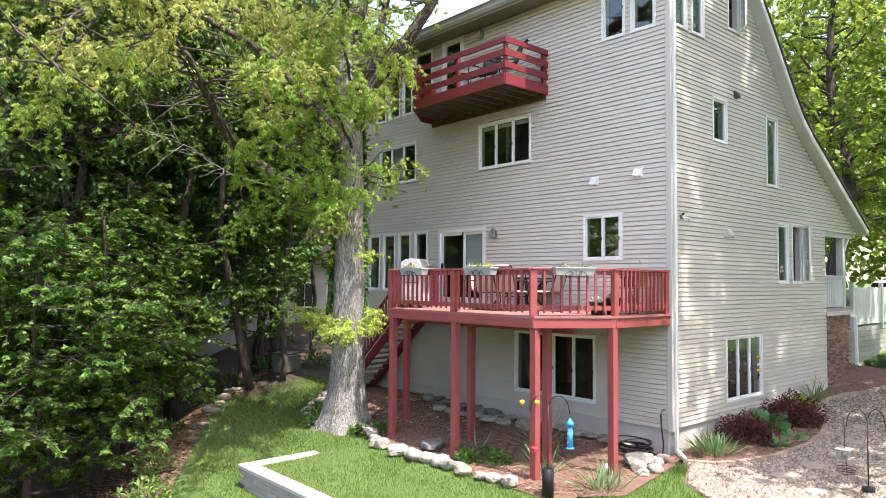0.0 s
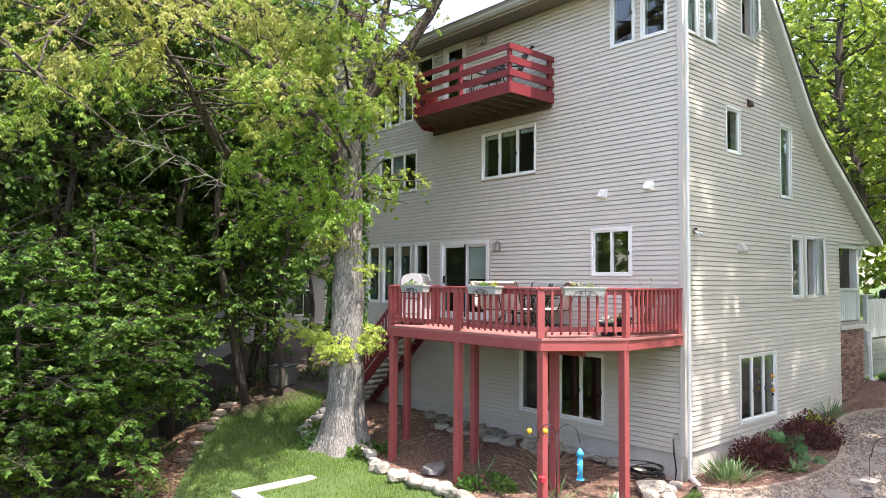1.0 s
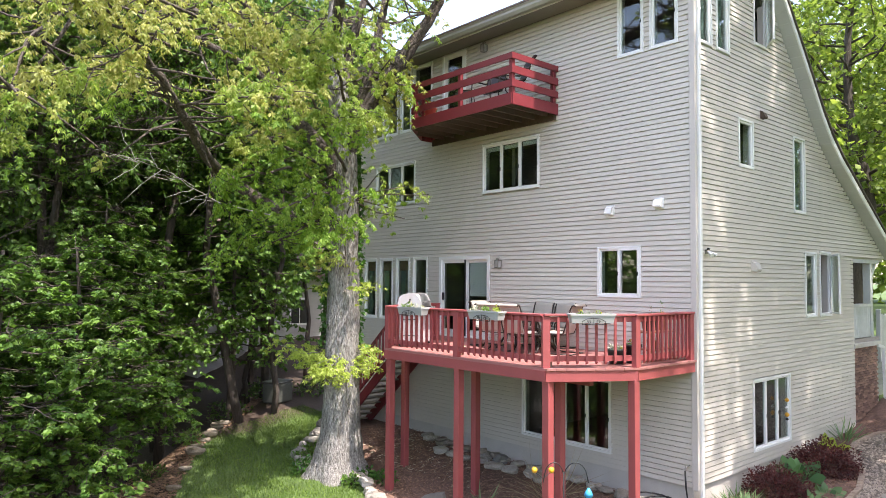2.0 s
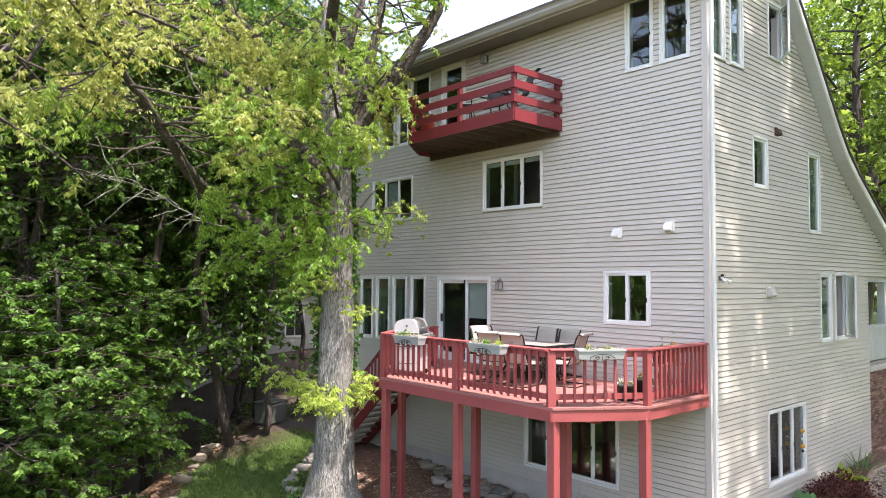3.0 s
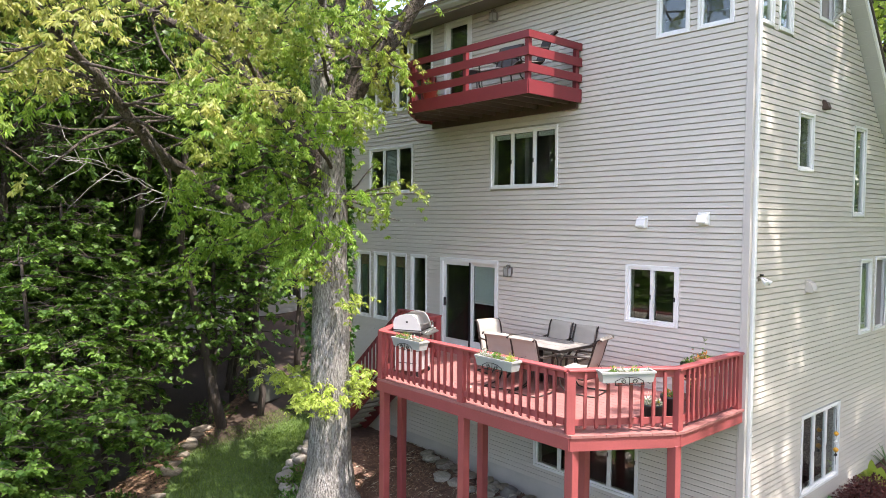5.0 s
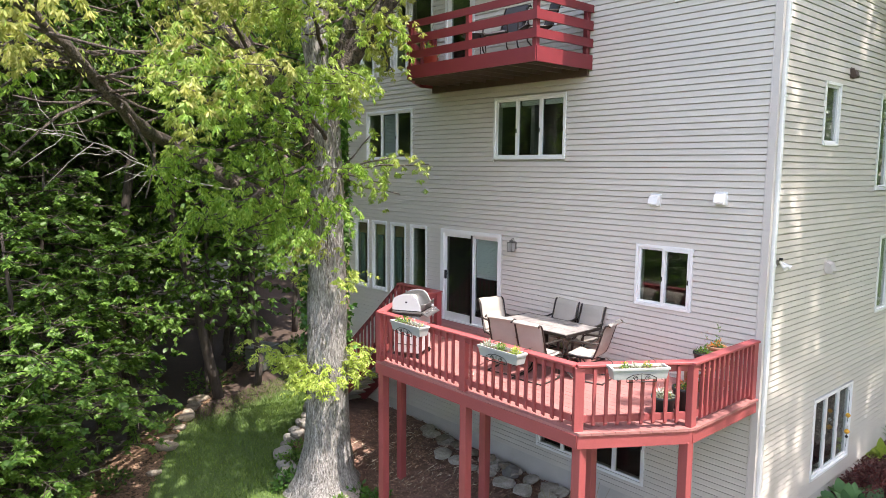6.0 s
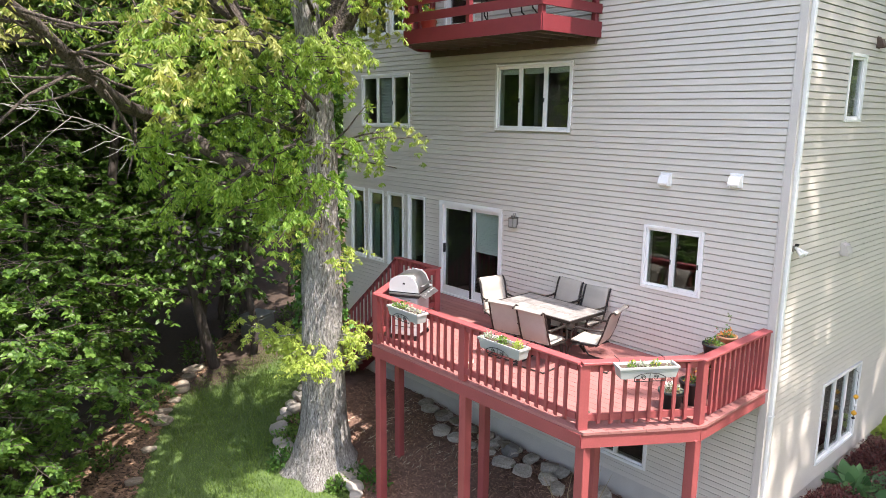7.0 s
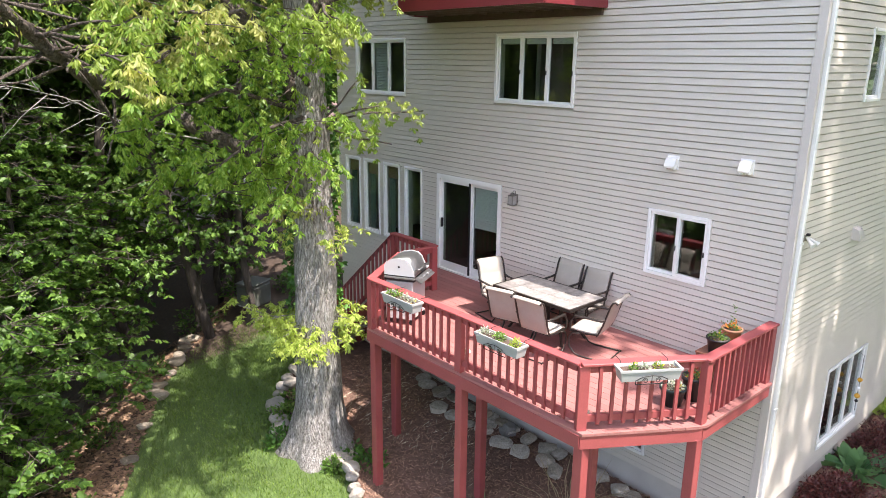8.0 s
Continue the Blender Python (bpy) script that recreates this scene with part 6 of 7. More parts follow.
# gas grill
STEEL = material("brushed_steel", (0.40, 0.40, 0.40), 0.28, 0.9, vary=0.08, fine=90, bump=0.03)
ENAMEL = material("pale_grey_enamel", (0.46, 0.46, 0.46), 0.35, vary=0.04, bump=0.02)
GRIME = material("dark_grill_iron", (0.05, 0.05, 0.05), 0.5, 0.5, vary=0.2, bump=0.1)
grill = thing("gas_grill", "pale grey and steel gas grill with rounded hood beside the railing", "grill", (-2.5, 5.28, D), -60)
part("cabinet", boxes((-0.25, 0.25, -0.3, 0.3, 0.1, 0.78), bevel=0.012), ENAMEL, grill)
for z in (0.25, 0.6):
    part("cabinet_groove", boxes((-0.2, 0.2, -0.304, -0.3005, z, z + 0.012)), BLACK, grill)
part("firebox", boxes((-0.28, 0.28, -0.3, 0.3, 0.785, 0.88), bevel=0.015), GRIME, grill)
hood = [(-0.27, 0.0), (-0.27, 0.15), (-0.24, 0.215), (-0.15, 0.265), (0.0, 0.295), (0.12, 0.28), (0.19, 0.22), (0.25, 0.1), (0.28, 0.0)]


def hood_shell(y0, y1, grow=1.0):
    bm = bmesh.new()
    a, b = ([bm.verts.new((x * grow, y, 0.885 + z * grow)) for x, z in hood] for y in (y0, y1))
    for i in range(len(hood) - 1):
        f = bm.faces.new((a[i], b[i], b[i + 1], a[i + 1]))
        f.smooth = True
    bm.faces.new(a), bm.faces.new(b[::-1]), bm.faces.new((a[0], a[-1], b[-1], b[0]))
    return bm


lid = part("hood", hood_shell(-0.27, 0.27), STEEL, grill, "curved steel hood")
part("end_cap", hood_shell(-0.3, -0.271, 1.02), ENAMEL, lid, "pale enamel end cap")
part("end_cap", hood_shell(0.271, 0.3, 1.02), ENAMEL, lid, "pale enamel end cap")
part("thermometer", boxes((-0.02, 0.02, -0.306, -0.301, 1.02, 1.05)), BLACK, lid)
bm = bmesh.new()
tube(bm, [(0.27, -0.22, 0.98), (0.33, -0.22, 1.0), (0.33, 0.22, 1.0), (0.27, 0.22, 0.98)], 0.012, 8)
part("hood_handle", bm, STEEL, lid)
bm = bmesh.new()
beam(bm, (0.36, -0.33, 0.83), (0.36, 0.33, 0.83), 0.14, 0.02, (0.5, 0, 0.85))
part("control_panel", bm, STEEL, grill)
for k in range(4):
    bm = bmesh.new()
    lathe(bm, [(0.026, 0), (0.024, 0.03), (0.01, 0.034)], 12, (0.37, -0.24 + 0.16 * k, 0.845))
    part("knob", bm, STEEL, grill)
part("side_shelf", boxes((-0.25, 0.25, 0.31, 0.5, 0.845, 0.87), bevel=0.006), ENAMEL, grill)
part("side_shelf", boxes((-0.26, 0.3, -0.36, -0.31, 0.845, 0.87), bevel=0.006), STEEL, grill)
for x in (-0.22, 0.22):
    for y in (-0.27, 0.27):
        bm = bmesh.new()
        tube(bm, [(x, y - 0.015, 0.05), (x, y + 0.015, 0.05)], 0.05, 12)
        part("caster", bm, BLACK, grill)

# flower boxes on the railing
PLASTIC = material("pale_grey_planter_plastic", (0.36, 0.36, 0.355), 0.5, vary=0.06, scale=5, bump=0.05)
SOIL = material("potting_soil", (0.09, 0.06, 0.045), 0.95, vary=0.4, bump=0.6)
YELLOW = leaf_material("yellow_petal", (0.65, 0.5, 0.03), (0.8, 0.66, 0.06), 0.2)
PETAL_WHITE = leaf_material("white_petal", (0.55, 0.55, 0.5), (0.75, 0.75, 0.7), 0.2)
ORANGE = leaf_material("orange_petal", (0.6, 0.16, 0.02), (0.75, 0.3, 0.04), 0.2)
CRIMSON = leaf_material("red_petal", (0.4, 0.03, 0.05), (0.55, 0.06, 0.07), 0.2)
GREYLEAF = leaf_material("silver_leaf", (0.24, 0.28, 0.2), (0.42, 0.45, 0.36), 0.2)


def foliage(parent, centre, r, h, n, leaf, seed, mat, name="foliage", shape=LEAF_PLAIN):
    rs = np.random.RandomState(seed)
    c = rs.normal(size=(n, 3))
    c /= np.linalg.norm(c, axis=1, keepdims=True)
    c[:, 2] = np.abs(c[:, 2])
    p = c * (0.3 + 0.7 * rs.random((n, 1))) * [r * 0.85, r * 0.85, h * 0.85] + np.array(centre)
    return tagged(leaf_mesh(name, p, c + rs.normal(size=(n, 3)) * 0.5 + [0, 0, 0.3], 0.68 * leaf * (0.7 + 0.6 * rs.random(n)), shape, mat, parent, rs), kind="stuff")


def flower_box(label, at, turn, planting, length=0.76):
    """Trough hung on the outer side of the rail; its outer face looks to -x before the turn."""
    b = thing("flower_box", label, "planter", at, turn, group="railing flower boxes")
    bm = bmesh.new()
    L, W, H = length / 2, 0.1, 0.155
    outer = [[bm.verts.new((sx * W * k, sy * L * (1 - (1 - k) * 0.3), z)) for sx, sy in ((-1, -1), (1, -1), (1, 1), (-1, 1))] for k, z in ((0.8, 0.0), (1.0, H * 0.8), (1.12, H * 0.82), (1.12, H))]
    inner = [[bm.verts.new((sx * W * k, sy * (L * (1 - (1 - k) * 0.3) - 0.012), z)) for sx, sy in ((-1, -1), (1, -1), (1, 1), (-1, 1))] for k, z in ((0.95, H), (0.85, H - 0.05))]
    rings = outer + inner
    bm.faces.new(rings[0][::-1])
    for r, s in zip(rings, rings[1:]):
        for k in range(4):
            bm.faces.new((r[k], r[(k + 1) % 4], s[(k + 1) % 4], s[k]))
    bm.faces.new(rings[-1])
    part("trough", bm, PLASTIC, b)
    part("soil", boxes((-W * 0.83, W * 0.83, -L + 0.03, L - 0.03, H - 0.049, H - 0.03)), SOIL, b)
    # scrolled bracket
    bm = bmesh.new()
    x = -W - 0.018
    tube(bm, [(x, -0.2, -0.02), (x, -0.2, 0.03), (x, -0.12, 0.07), (x, 0, 0.085), (x, 0.12, 0.07), (x, 0.2, 0.03), (x, 0.2, -0.02)], 0.006, 6)
    for s in (-1, 1):
        tube(bm, [(x, s * (0.08 + 0.035 * math.cos(a) * (1 - a / 14)), 0.025 + 0.035 * math.sin(a) * (1 - a / 14)) for a in np.linspace(0, 9, 26)], 0.005, 6)
    tube(bm, [(x, -0.2, -0.02), (x, 0.2, -0.02)], 0.006, 6)
    tube(bm, [(x, 0.0, -0.02), (x, 0.0, 0.085)], 0.005, 6)
    part("bracket", bm, BLACK, b, "black scrolled metal bracket")
    for y in (-0.3, 0.3):
        bm = bmesh.new()
        tube(bm, [(x + 0.01, y, -0.012), (0.1, y, -0.012), (0.13, y, 0.1), (0.13, y, H + 0.02), (0.3, y, H + 0.02)], 0.005, 6)
        part("hanger", bm, BLACK, b)
    for k, (y, r, h, n, lf, mat, nm) in enumerate(planting):
        foliage(b, (0, y, H - 0.04), r, h, n, lf, 300 + k + int(at[1] * 10), mat, nm)
    return b


flower_box("pale grey flower box with small yellow flowers on the deck rail", (-3.46, 4.16, 3.735), 0, [(-0.25, 0.1, 0.1, 60, 0.05, GREYLEAF, "foliage"), (0.1, 0.12, 0.16, 90, 0.06, HERB, "foliage"), (0.3, 0.1, 0.1, 60, 0.06, HERB, "foliage"), (0.05, 0.06, 0.17, 12, 0.035, YELLOW, "flower"), (-0.3, 0.05, 0.12, 7, 0.035, YELLOW, "flower"), (-0.05, 0.1, 0.12, 60, 0.05, GREYLEAF, "foliage")])
flower_box("pale grey flower box with white flowers and green foliage", (-3.46, 2.06, 3.735), 0, [(0.3, 0.13, 0.14, 90, 0.055, GREYLEAF, "foliage"), (0.02, 0.12, 0.16, 110, 0.06, HERB, "foliage"), (-0.27, 0.1, 0.17, 120, 0.055, LEAF_CLUMP, "foliage"), (0.28, 0.12, 0.18, 30, 0.05, PETAL_WHITE, "flower"), (0.08, 0.05, 0.22, 8, 0.05, PETAL_WHITE, "flower")])
flower_box("pale grey flower box with yellow pansies on the angled rail", (-2.72, 0.32, 3.735), 56.6, [(0.2, 0.08, 0.1, 60, 0.05, HERB, "foliage"), (-0.12, 0.08, 0.1, 60, 0.05, HERB, "foliage"), (0.05, 0.08, 0.1, 60, 0.05, GREYLEAF, "foliage"), (0.2, 0.06, 0.14, 12, 0.045, YELLOW, "flower"), (-0.12, 0.06, 0.14, 12, 0.045, YELLOW, "flower"), (-0.3, 0.08, 0.08, 40, 0.04, GREYLEAF, "foliage")])


def pot(label, at, r, h, mat, plants, name="flower_pot"):
    p = thing(name, label, "pot", at)
    bm = bmesh.new()
    lathe(bm, [(r * 0.72, 0), (r * 0.95, h * 0.85), (r * 1.05, h * 0.86), (r * 1.05, h), (r * 0.92, h), (r * 0.88, h - 0.04)], 22)
    part("vessel", bm, mat, p)
    bm = bmesh.new()
    lathe(bm, [(r * 0.87, h - 0.045), (r * 0.86, h - 0.03)], 18)
    part("soil", bm, SOIL, p)
    for k, (x, y, rr2, hh, n, lf, m, nm) in enumerate(plants):
        foliage(p, (x, y, h - 0.04), rr2, hh, n, lf, 500 + k + int(abs(at[0]) * 100), m, nm)
    return p


POT_GREEN = material("dark_green_pot", (0.02, 0.035, 0.035), 0.4, vary=0.2, bump=0.05)
POT_BLACK = material("black_plastic_pot", (0.02, 0.02, 0.022), 0.5, vary=0.2, bump=0.05)
TERRA = material("terracotta", (0.42, 0.20, 0.12), 0.8, vary=0.15, bump=0.2)
CREAM = material("cream_pot", (0.58, 0.52, 0.42), 0.6, vary=0.08, bump=0.1)
pot("dark green pot with white and yellow flowers on the deck", (-1.72, 0.52, D), 0.17, 0.26, POT_GREEN, [(0, 0, 0.16, 0.14, 110, 0.07, GREYLEAF, "foliage"), (-0.04, 0.02, 0.14, 0.26, 26, 0.08, PETAL_WHITE, "flower"), (0.05, -0.05, 0.06, 0.16, 12, 0.05, YELLOW, "flower")])
pot("dark pot with orange flowers on the deck", (-1.36, 0.42, D), 0.16, 0.34, POT_BLACK, [(0, 0, 0.16, 0.16, 120, 0.06, HERB, "foliage"), (0, 0, 0.13, 0.22, 26, 0.05, ORANGE, "flower"), (0.03, 0, 0.1, 0.2, 14, 0.05, CRIMSON, "flower")])
pot("small cream pot with a seedling on the deck", (-2.98, 1.02, D), 0.07, 0.13, CREAM, [(0, 0, 0.06, 0.14, 40, 0.045, HERB, "foliage")])
pot("small cream pot with white flowers behind the rail", (-2.95, 3.3, D), 0.1, 0.18, CREAM, [(0, 0, 0.1, 0.14, 60, 0.05, HERB, "foliage"), (0, 0, 0.08, 0.2, 20, 0.05, PETAL_WHITE, "flower")])
stand = thing("plant_stand", "reddish wooden plant stand in the deck corner", "plant stand", (-0.62, 0.42, D))
STANDWOOD = material("reddish_stained_wood", (0.30, 0.12, 0.07), 0.6, vary=0.2, bump=0.15)
part("top_shelf", boxes((-0.42, 0.42, -0.2, 0.2, 0.52, 0.55), bevel=0.005), STANDWOOD, stand)
part("lower_shelf", boxes((-0.4, 0.4, -0.18, 0.18, 0.2, 0.225), bevel=0.005), STANDWOOD, stand)
for x in (-0.39, 0.39):
    for y in (-0.17, 0.17):
        part("leg", boxes((x - 0.02, x + 0.02, y - 0.02, y + 0.02, 0, 0.52), bevel=0.004), STANDWOOD, stand)
pot("black pot with a red flower on the plant stand", (-0.86, 0.4, D + 0.55), 0.15, 0.22, POT_BLACK, [(0, 0, 0.16, 0.16, 140, 0.055, HERB, "foliage"), (-0.03, 0, 0.1, 0.16, 16, 0.045, YELLOW, "flower"), (0.06, 0, 0.02, 0.42, 12, 0.05, CRIMSON, "flower"), (0.06, 0, 0.03, 0.36, 22, 0.05, HERB, "foliage")])
pot("terracotta pot with orange flowers on the plant stand", (-0.42, 0.42, D + 0.55), 0.14, 0.24, TERRA, [(0, 0, 0.16, 0.14, 120, 0.05, HERB, "foliage"), (0, 0, 0.15, 0.2, 60, 0.05, ORANGE, "flower"), (0.1, 0.05, 0.03, 0.5, 26, 0.05, HERB, "foliage")])
pot("small terracotta pot on the stand's lower shelf", (-0.75, 0.4, D + 0.225), 0.11, 0.16, TERRA, [(0, 0, 0.1, 0.12, 60, 0.05, HERB, "foliage"), (0, 0, 0.1, 0.16, 26, 0.05, ORANGE, "flower")])

# balcony furniture
bc = patio_chair()
bc.name = "balcony_chair"
tagged(bc, "dark sling chair on the balcony", "chair", "balcony chairs")
for o in bc.children:
    if o.name.startswith(("backrest", "seat")):
        o.data.materials[0] = material("dark_sling", (0.05, 0.05, 0.055), 0.8, bump=0.1)
bc.matrix_basis = pose(-0.95, 3.75, BZ, 0, 0, 60)
copy_thing(bc, pose(-0.9, 4.6, BZ, 0, 0, 95))
bt = thing("side_table", "small dark round metal table on the balcony", "table", (-0.9, 5.3, BZ))
bm = bmesh.new()
lathe(bm, [(0.3, 0.48), (0.31, 0.49), (0.3, 0.5)], 24)
part("tabletop", bm, FRAME, bt)
for k in range(3):
    a = k * 2.1
    bm = bmesh.new()
    tube(bm, [(0.2 * math.cos(a), 0.2 * math.sin(a), 0.48), (0.26 * math.cos(a), 0.26 * math.sin(a), 0)], 0.012, 6)
    part("leg", bm, FRAME, bt)
pot("red pot with orange flowers on the balcony", (-1.25, 6.3, BZ), 0.16, 0.25, material("red_glazed_pot", (0.42, 0.06, 0.05), 0.4, bump=0.05), [(0, 0, 0.2, 0.3, 160, 0.07, HERB, "foliage"), (0, 0, 0.18, 0.34, 40, 0.06, ORANGE, "flower")])
pot("red pot with green plant on the balcony", (-0.85, 6.75, BZ), 0.16, 0.25, bpy.data.materials["red_glazed_pot"], [(0, 0, 0.2, 0.3, 160, 0.07, HERB, "foliage"), (0, 0, 0.18, 0.3, 30, 0.06, CRIMSON, "flower")])

# ---- fittings on the walls ----
LAMPGLASS = material("grey_lantern_glass", (0.35, 0.34, 0.32), 0.15, vary=0.1, bump=0)
PEWTER = material("pewter_metal", (0.22, 0.20, 0.18), 0.45, 0.7, vary=0.15, bump=0.05)
for x, y, z, lab in ((-0.03, 5.02, 4.76, "pewter wall lantern beside the patio door"), (-0.03, 5.54, 10.22, "pewter wall lantern above the balcony")):
    lamp = thing("wall_lantern", lab, "lamp", (x, y, z), group="wall lanterns")
    lamp.scale = (0.85, 0.85, 0.85)
    part("back_plate", boxes((-0.02, 0.015, -0.05, 0.05, 0.03, 0.22), bevel=0.006), PEWTER, lamp)
    part("lantern_body", boxes((-0.19, -0.06, -0.065, 0.065, 0.0, 0.19), bevel=0.004), LAMPGLASS, lamp)
    part("cap", boxes((-0.2, -0.05, -0.075, 0.075, 0.19, 0.21), (-0.16, -0.09, -0.03, 0.03, 0.21, 0.26), bevel=0.004), PEWTER, lamp)
    part("base", boxes((-0.2, -0.05, -0.075, 0.075, -0.02, 0.0), bevel=0.004), PEWTER, lamp)
    for sx in (-0.19, -0.062):
        for sy in (-0.065, 0.065):
            part("corner_bar", boxes((sx - 0.006, sx + 0.006, sy - 0.006, sy + 0.006, 0, 0.19)), PEWTER, lamp)
    bm = bmesh.new()
    tube(bm, [(0.0, 0, 0.16), (-0.04, 0, 0.29), (-0.1, 0, 0.3), (-0.125, 0, 0.25)], 0.008, 6)
    part("arm", bm, PEWTER, lamp)


def hood_vent(label, at, turn, mat, grp, size=1.0):
    v = thing("vent_hood", label, "vent", at, turn, group=grp)
    bm = bmesh.new()
    prof2 = [(0, 0.0), (-0.13, 0.0), (-0.14, 0.03), (-0.09, 0.16), (0, 0.2)]
    a, b = ([bm.verts.new((x, y, z)) for x, z in prof2] for y in (-0.1, 0.1))
    for i in range(5):
        bm.faces.new((a[i], a[(i + 1) % 5], b[(i + 1) % 5], b[i]))
    bm.faces.new(a[::-1]), bm.faces.new(b)
    part("cowl", bm, mat, v)
    part("flange", boxes((-0.012, 0.0, -0.12, 0.12, -0.03, 0.22), bevel=0.003), mat, v)
    for k in range(4):
        part("louvre", boxes((-0.125, -0.02, -0.095 + k * 0.05, -0.085 + k * 0.05, -0.02, 0.0)), mat, v)
    v.scale = (size, size, size)
    return v


hood_vent("white plastic vent hood on the grey siding", (-0.02, 1.83, 5.84), 0, WHITE, "wall vents", 0.85)
hood_vent("white plastic vent hood on the grey siding", (-0.02, 0.68, 5.91), 0, WHITE, "wall vents", 0.85)
hood_vent("pale vent hood on the gable wall", (2.5, -0.02, 4.68), 90, BEIGE, "gable vents")
hood_vent("dark brown vent hood on the gable wall", (3.0, -0.02, 8.05), 90, WOOD_DARK, "gable vents", 0.75)
flood = thing("flood_lamp", "twin white flood lamp on the gable wall", "lamp", (0.47, -0.03, 5.02))
flood.scale = (0.75, 0.75, 0.75)
part("mount", boxes((-0.06, 0.06, -0.03, 0.0, -0.06, 0.06), bevel=0.01), PEWTER, flood)
for s in (-1, 1):
    bm = bmesh.new()
    tube(bm, [(0, -0.02, 0.02), (s * 0.05, -0.08, 0.0), (s * 0.09, -0.16, -0.06), (s * 0.11, -0.22, -0.1)], [0.015, 0.02, 0.035, 0.06], 12)
    part("lamp_head", bm, WHITE, flood)
part("sensor", boxes((-0.03, 0.03, -0.1, -0.03, 0.05, 0.1), bevel=0.01), BLACK, flood)

hose = thing("garden_hose", "black coiled garden hose hanging from a wall spigot", "hose", (-0.12, 0.3, 0.0))
bm = bmesh.new()
tube(bm, [(0.09, -0.22, 0.98), (-0.02, -0.22, 0.98), (-0.07, -0.22, 0.92)], 0.016, 8)
part("spigot", bm, STEEL, hose)
coil = [(-0.07, -0.22, 0.9), (-0.06, -0.23, 0.6), (-0.02, -0.25, 0.3), (-0.06, -0.25, 0.1), (-0.2, -0.15, 0.1)]
for k in range(110):
    a = k * 0.42
    coil.append((-0.35 + 0.38 * math.cos(a) * (0.8 + 0.2 * math.sin(k * 0.37)), 0.25 + 0.42 * math.sin(a) * (0.8 + 0.2 * math.cos(k * 0.23)), 0.13 + 0.0016 * k + 0.05 * math.sin(a * 0.7 + 1)))
bm = bmesh.new()
tube(bm, coil, 0.016, 7)
part("hose_line", bm, BLACK, hose)

# ---- bird feeders ----
def shepherd(label, at, top, arms, baffle):
    f = thing("shepherd_hook", label, "garden hook", at)
    bm = bmesh.new()
    tube(bm, [(0, 0, -0.1), (0, 0, top)], 0.011, 8)
    part("pole", bm, BLACK, f)
    for s, reach in arms:
        bm = bmesh.new()
        tube(bm, [(0, 0, top - 0.1)] + [(s[0] * reach * (0.5 - 0.5 * math.cos(a)), s[1] * reach * (0.5 - 0.5 * math.cos(a)), top - 0.1 + 0.24 * math.sin(a)) for a in np.linspace(0.15, 2.9, 12)] + [(s[0] * reach * 1.05, s[1] * reach * 1.05, top - 0.16)], 0.008, 6)
        part("hook_arm", bm, BLACK, f)
    if baffle:
        bm = bmesh.new()
        lathe(bm, [(0.1, 0.0), (0.1, baffle), (0.09, baffle + 0.005), (0.02, baffle + 0.01)], 20)
        part("baffle", bm, BLACK, f, "black tube baffle")
    return f


RIGHT = Vector((0.755, -0.656, 0))
FX, FY = -3.72, 0.1
shepherd("black double shepherd hook with tube baffle in the bed", (FX, FY, ground_z(FX, FY)), 1.6, [((RIGHT.x, RIGHT.y), 0.36), ((-RIGHT.x, -RIGHT.y), 0.3)], 0.5)
BLUE = material("bright_blue_plastic", (0.03, 0.36, 0.62), 0.4, vary=0.1, bump=0.02)
hang = Vector((FX, FY, ground_z(FX, FY) + 1.36)) + RIGHT * 0.38
fd = thing("bird_feeder", "bright blue tube bird feeder on the shepherd hook", "bird feeder", hang - Vector((0, 0, 0.5)))
bm = bmesh.new()
lathe(bm, [(0.045, 0.0), (0.045, 0.38)], 16)
part("tube", bm, BLUE, fd)
bm = bmesh.new()
lathe(bm, [(0.075, 0.38), (0.05, 0.44), (0.01, 0.5)], 16)
part("roof", bm, BLUE, fd)
bm = bmesh.new()
lathe(bm, [(0.07, -0.015), (0.07, 0.0)], 16)
part("tray", bm, BLUE, fd)
for z in (0.1, 0.24):
    bm = bmesh.new()
    tube(bm, [(-0.08, 0, z), (0.08, 0, z)], 0.006, 6)
    part("perch", bm, WHITE, fd)
ORANGE_P = material("orange_plastic", (0.75, 0.36, 0.03), 0.4, bump=0)
of = thing("oriole_feeder", "small wire feeder with yellow and orange cups", "bird feeder", Vector((FX, FY, ground_z(FX, FY) + 1.5)) - RIGHT * 0.32)
bm = bmesh.new()
tube(bm, [(0.0, 0.0, 0.0), (0, 0, 0.3)], 0.005, 6)
tube(bm, [(-RIGHT.x * 0.13, -RIGHT.y * 0.13, 0.1), (0, 0, 0.0), (RIGHT.x * 0.13, RIGHT.y * 0.13, 0.1)], 0.006, 6)
part("wire", bm, BLACK, of)
for s in (-1, 1):
    bm = bmesh.new()
    lathe(bm, [(0.02, -0.03), (0.045, 0.0), (0.045, 0.04), (0.02, 0.06)], 12, (s * RIGHT.x * 0.13, s * RIGHT.y * 0.13, 0.11))
    part("cup", bm, ORANGE_P, of)
lantern = thing("red_ornament", "small red garden ornament on a post", "ornament", (-3.26, 0.84, 0.45))
part("body", boxes((-0.05, 0.05, -0.09, 0.03, 0, 0.12), bevel=0.02), material("red_plastic", (0.5, 0.04, 0.06), 0.4, bump=0), lantern)
SX, SY = 0.35, -3.55
shepherd("black double shepherd hook standing in the gravel", (SX, SY, ground_z(SX, SY)), 1.3, [((RIGHT.x, RIGHT.y), 0.3), ((-RIGHT.x, -RIGHT.y), 0.35)], 0.12)
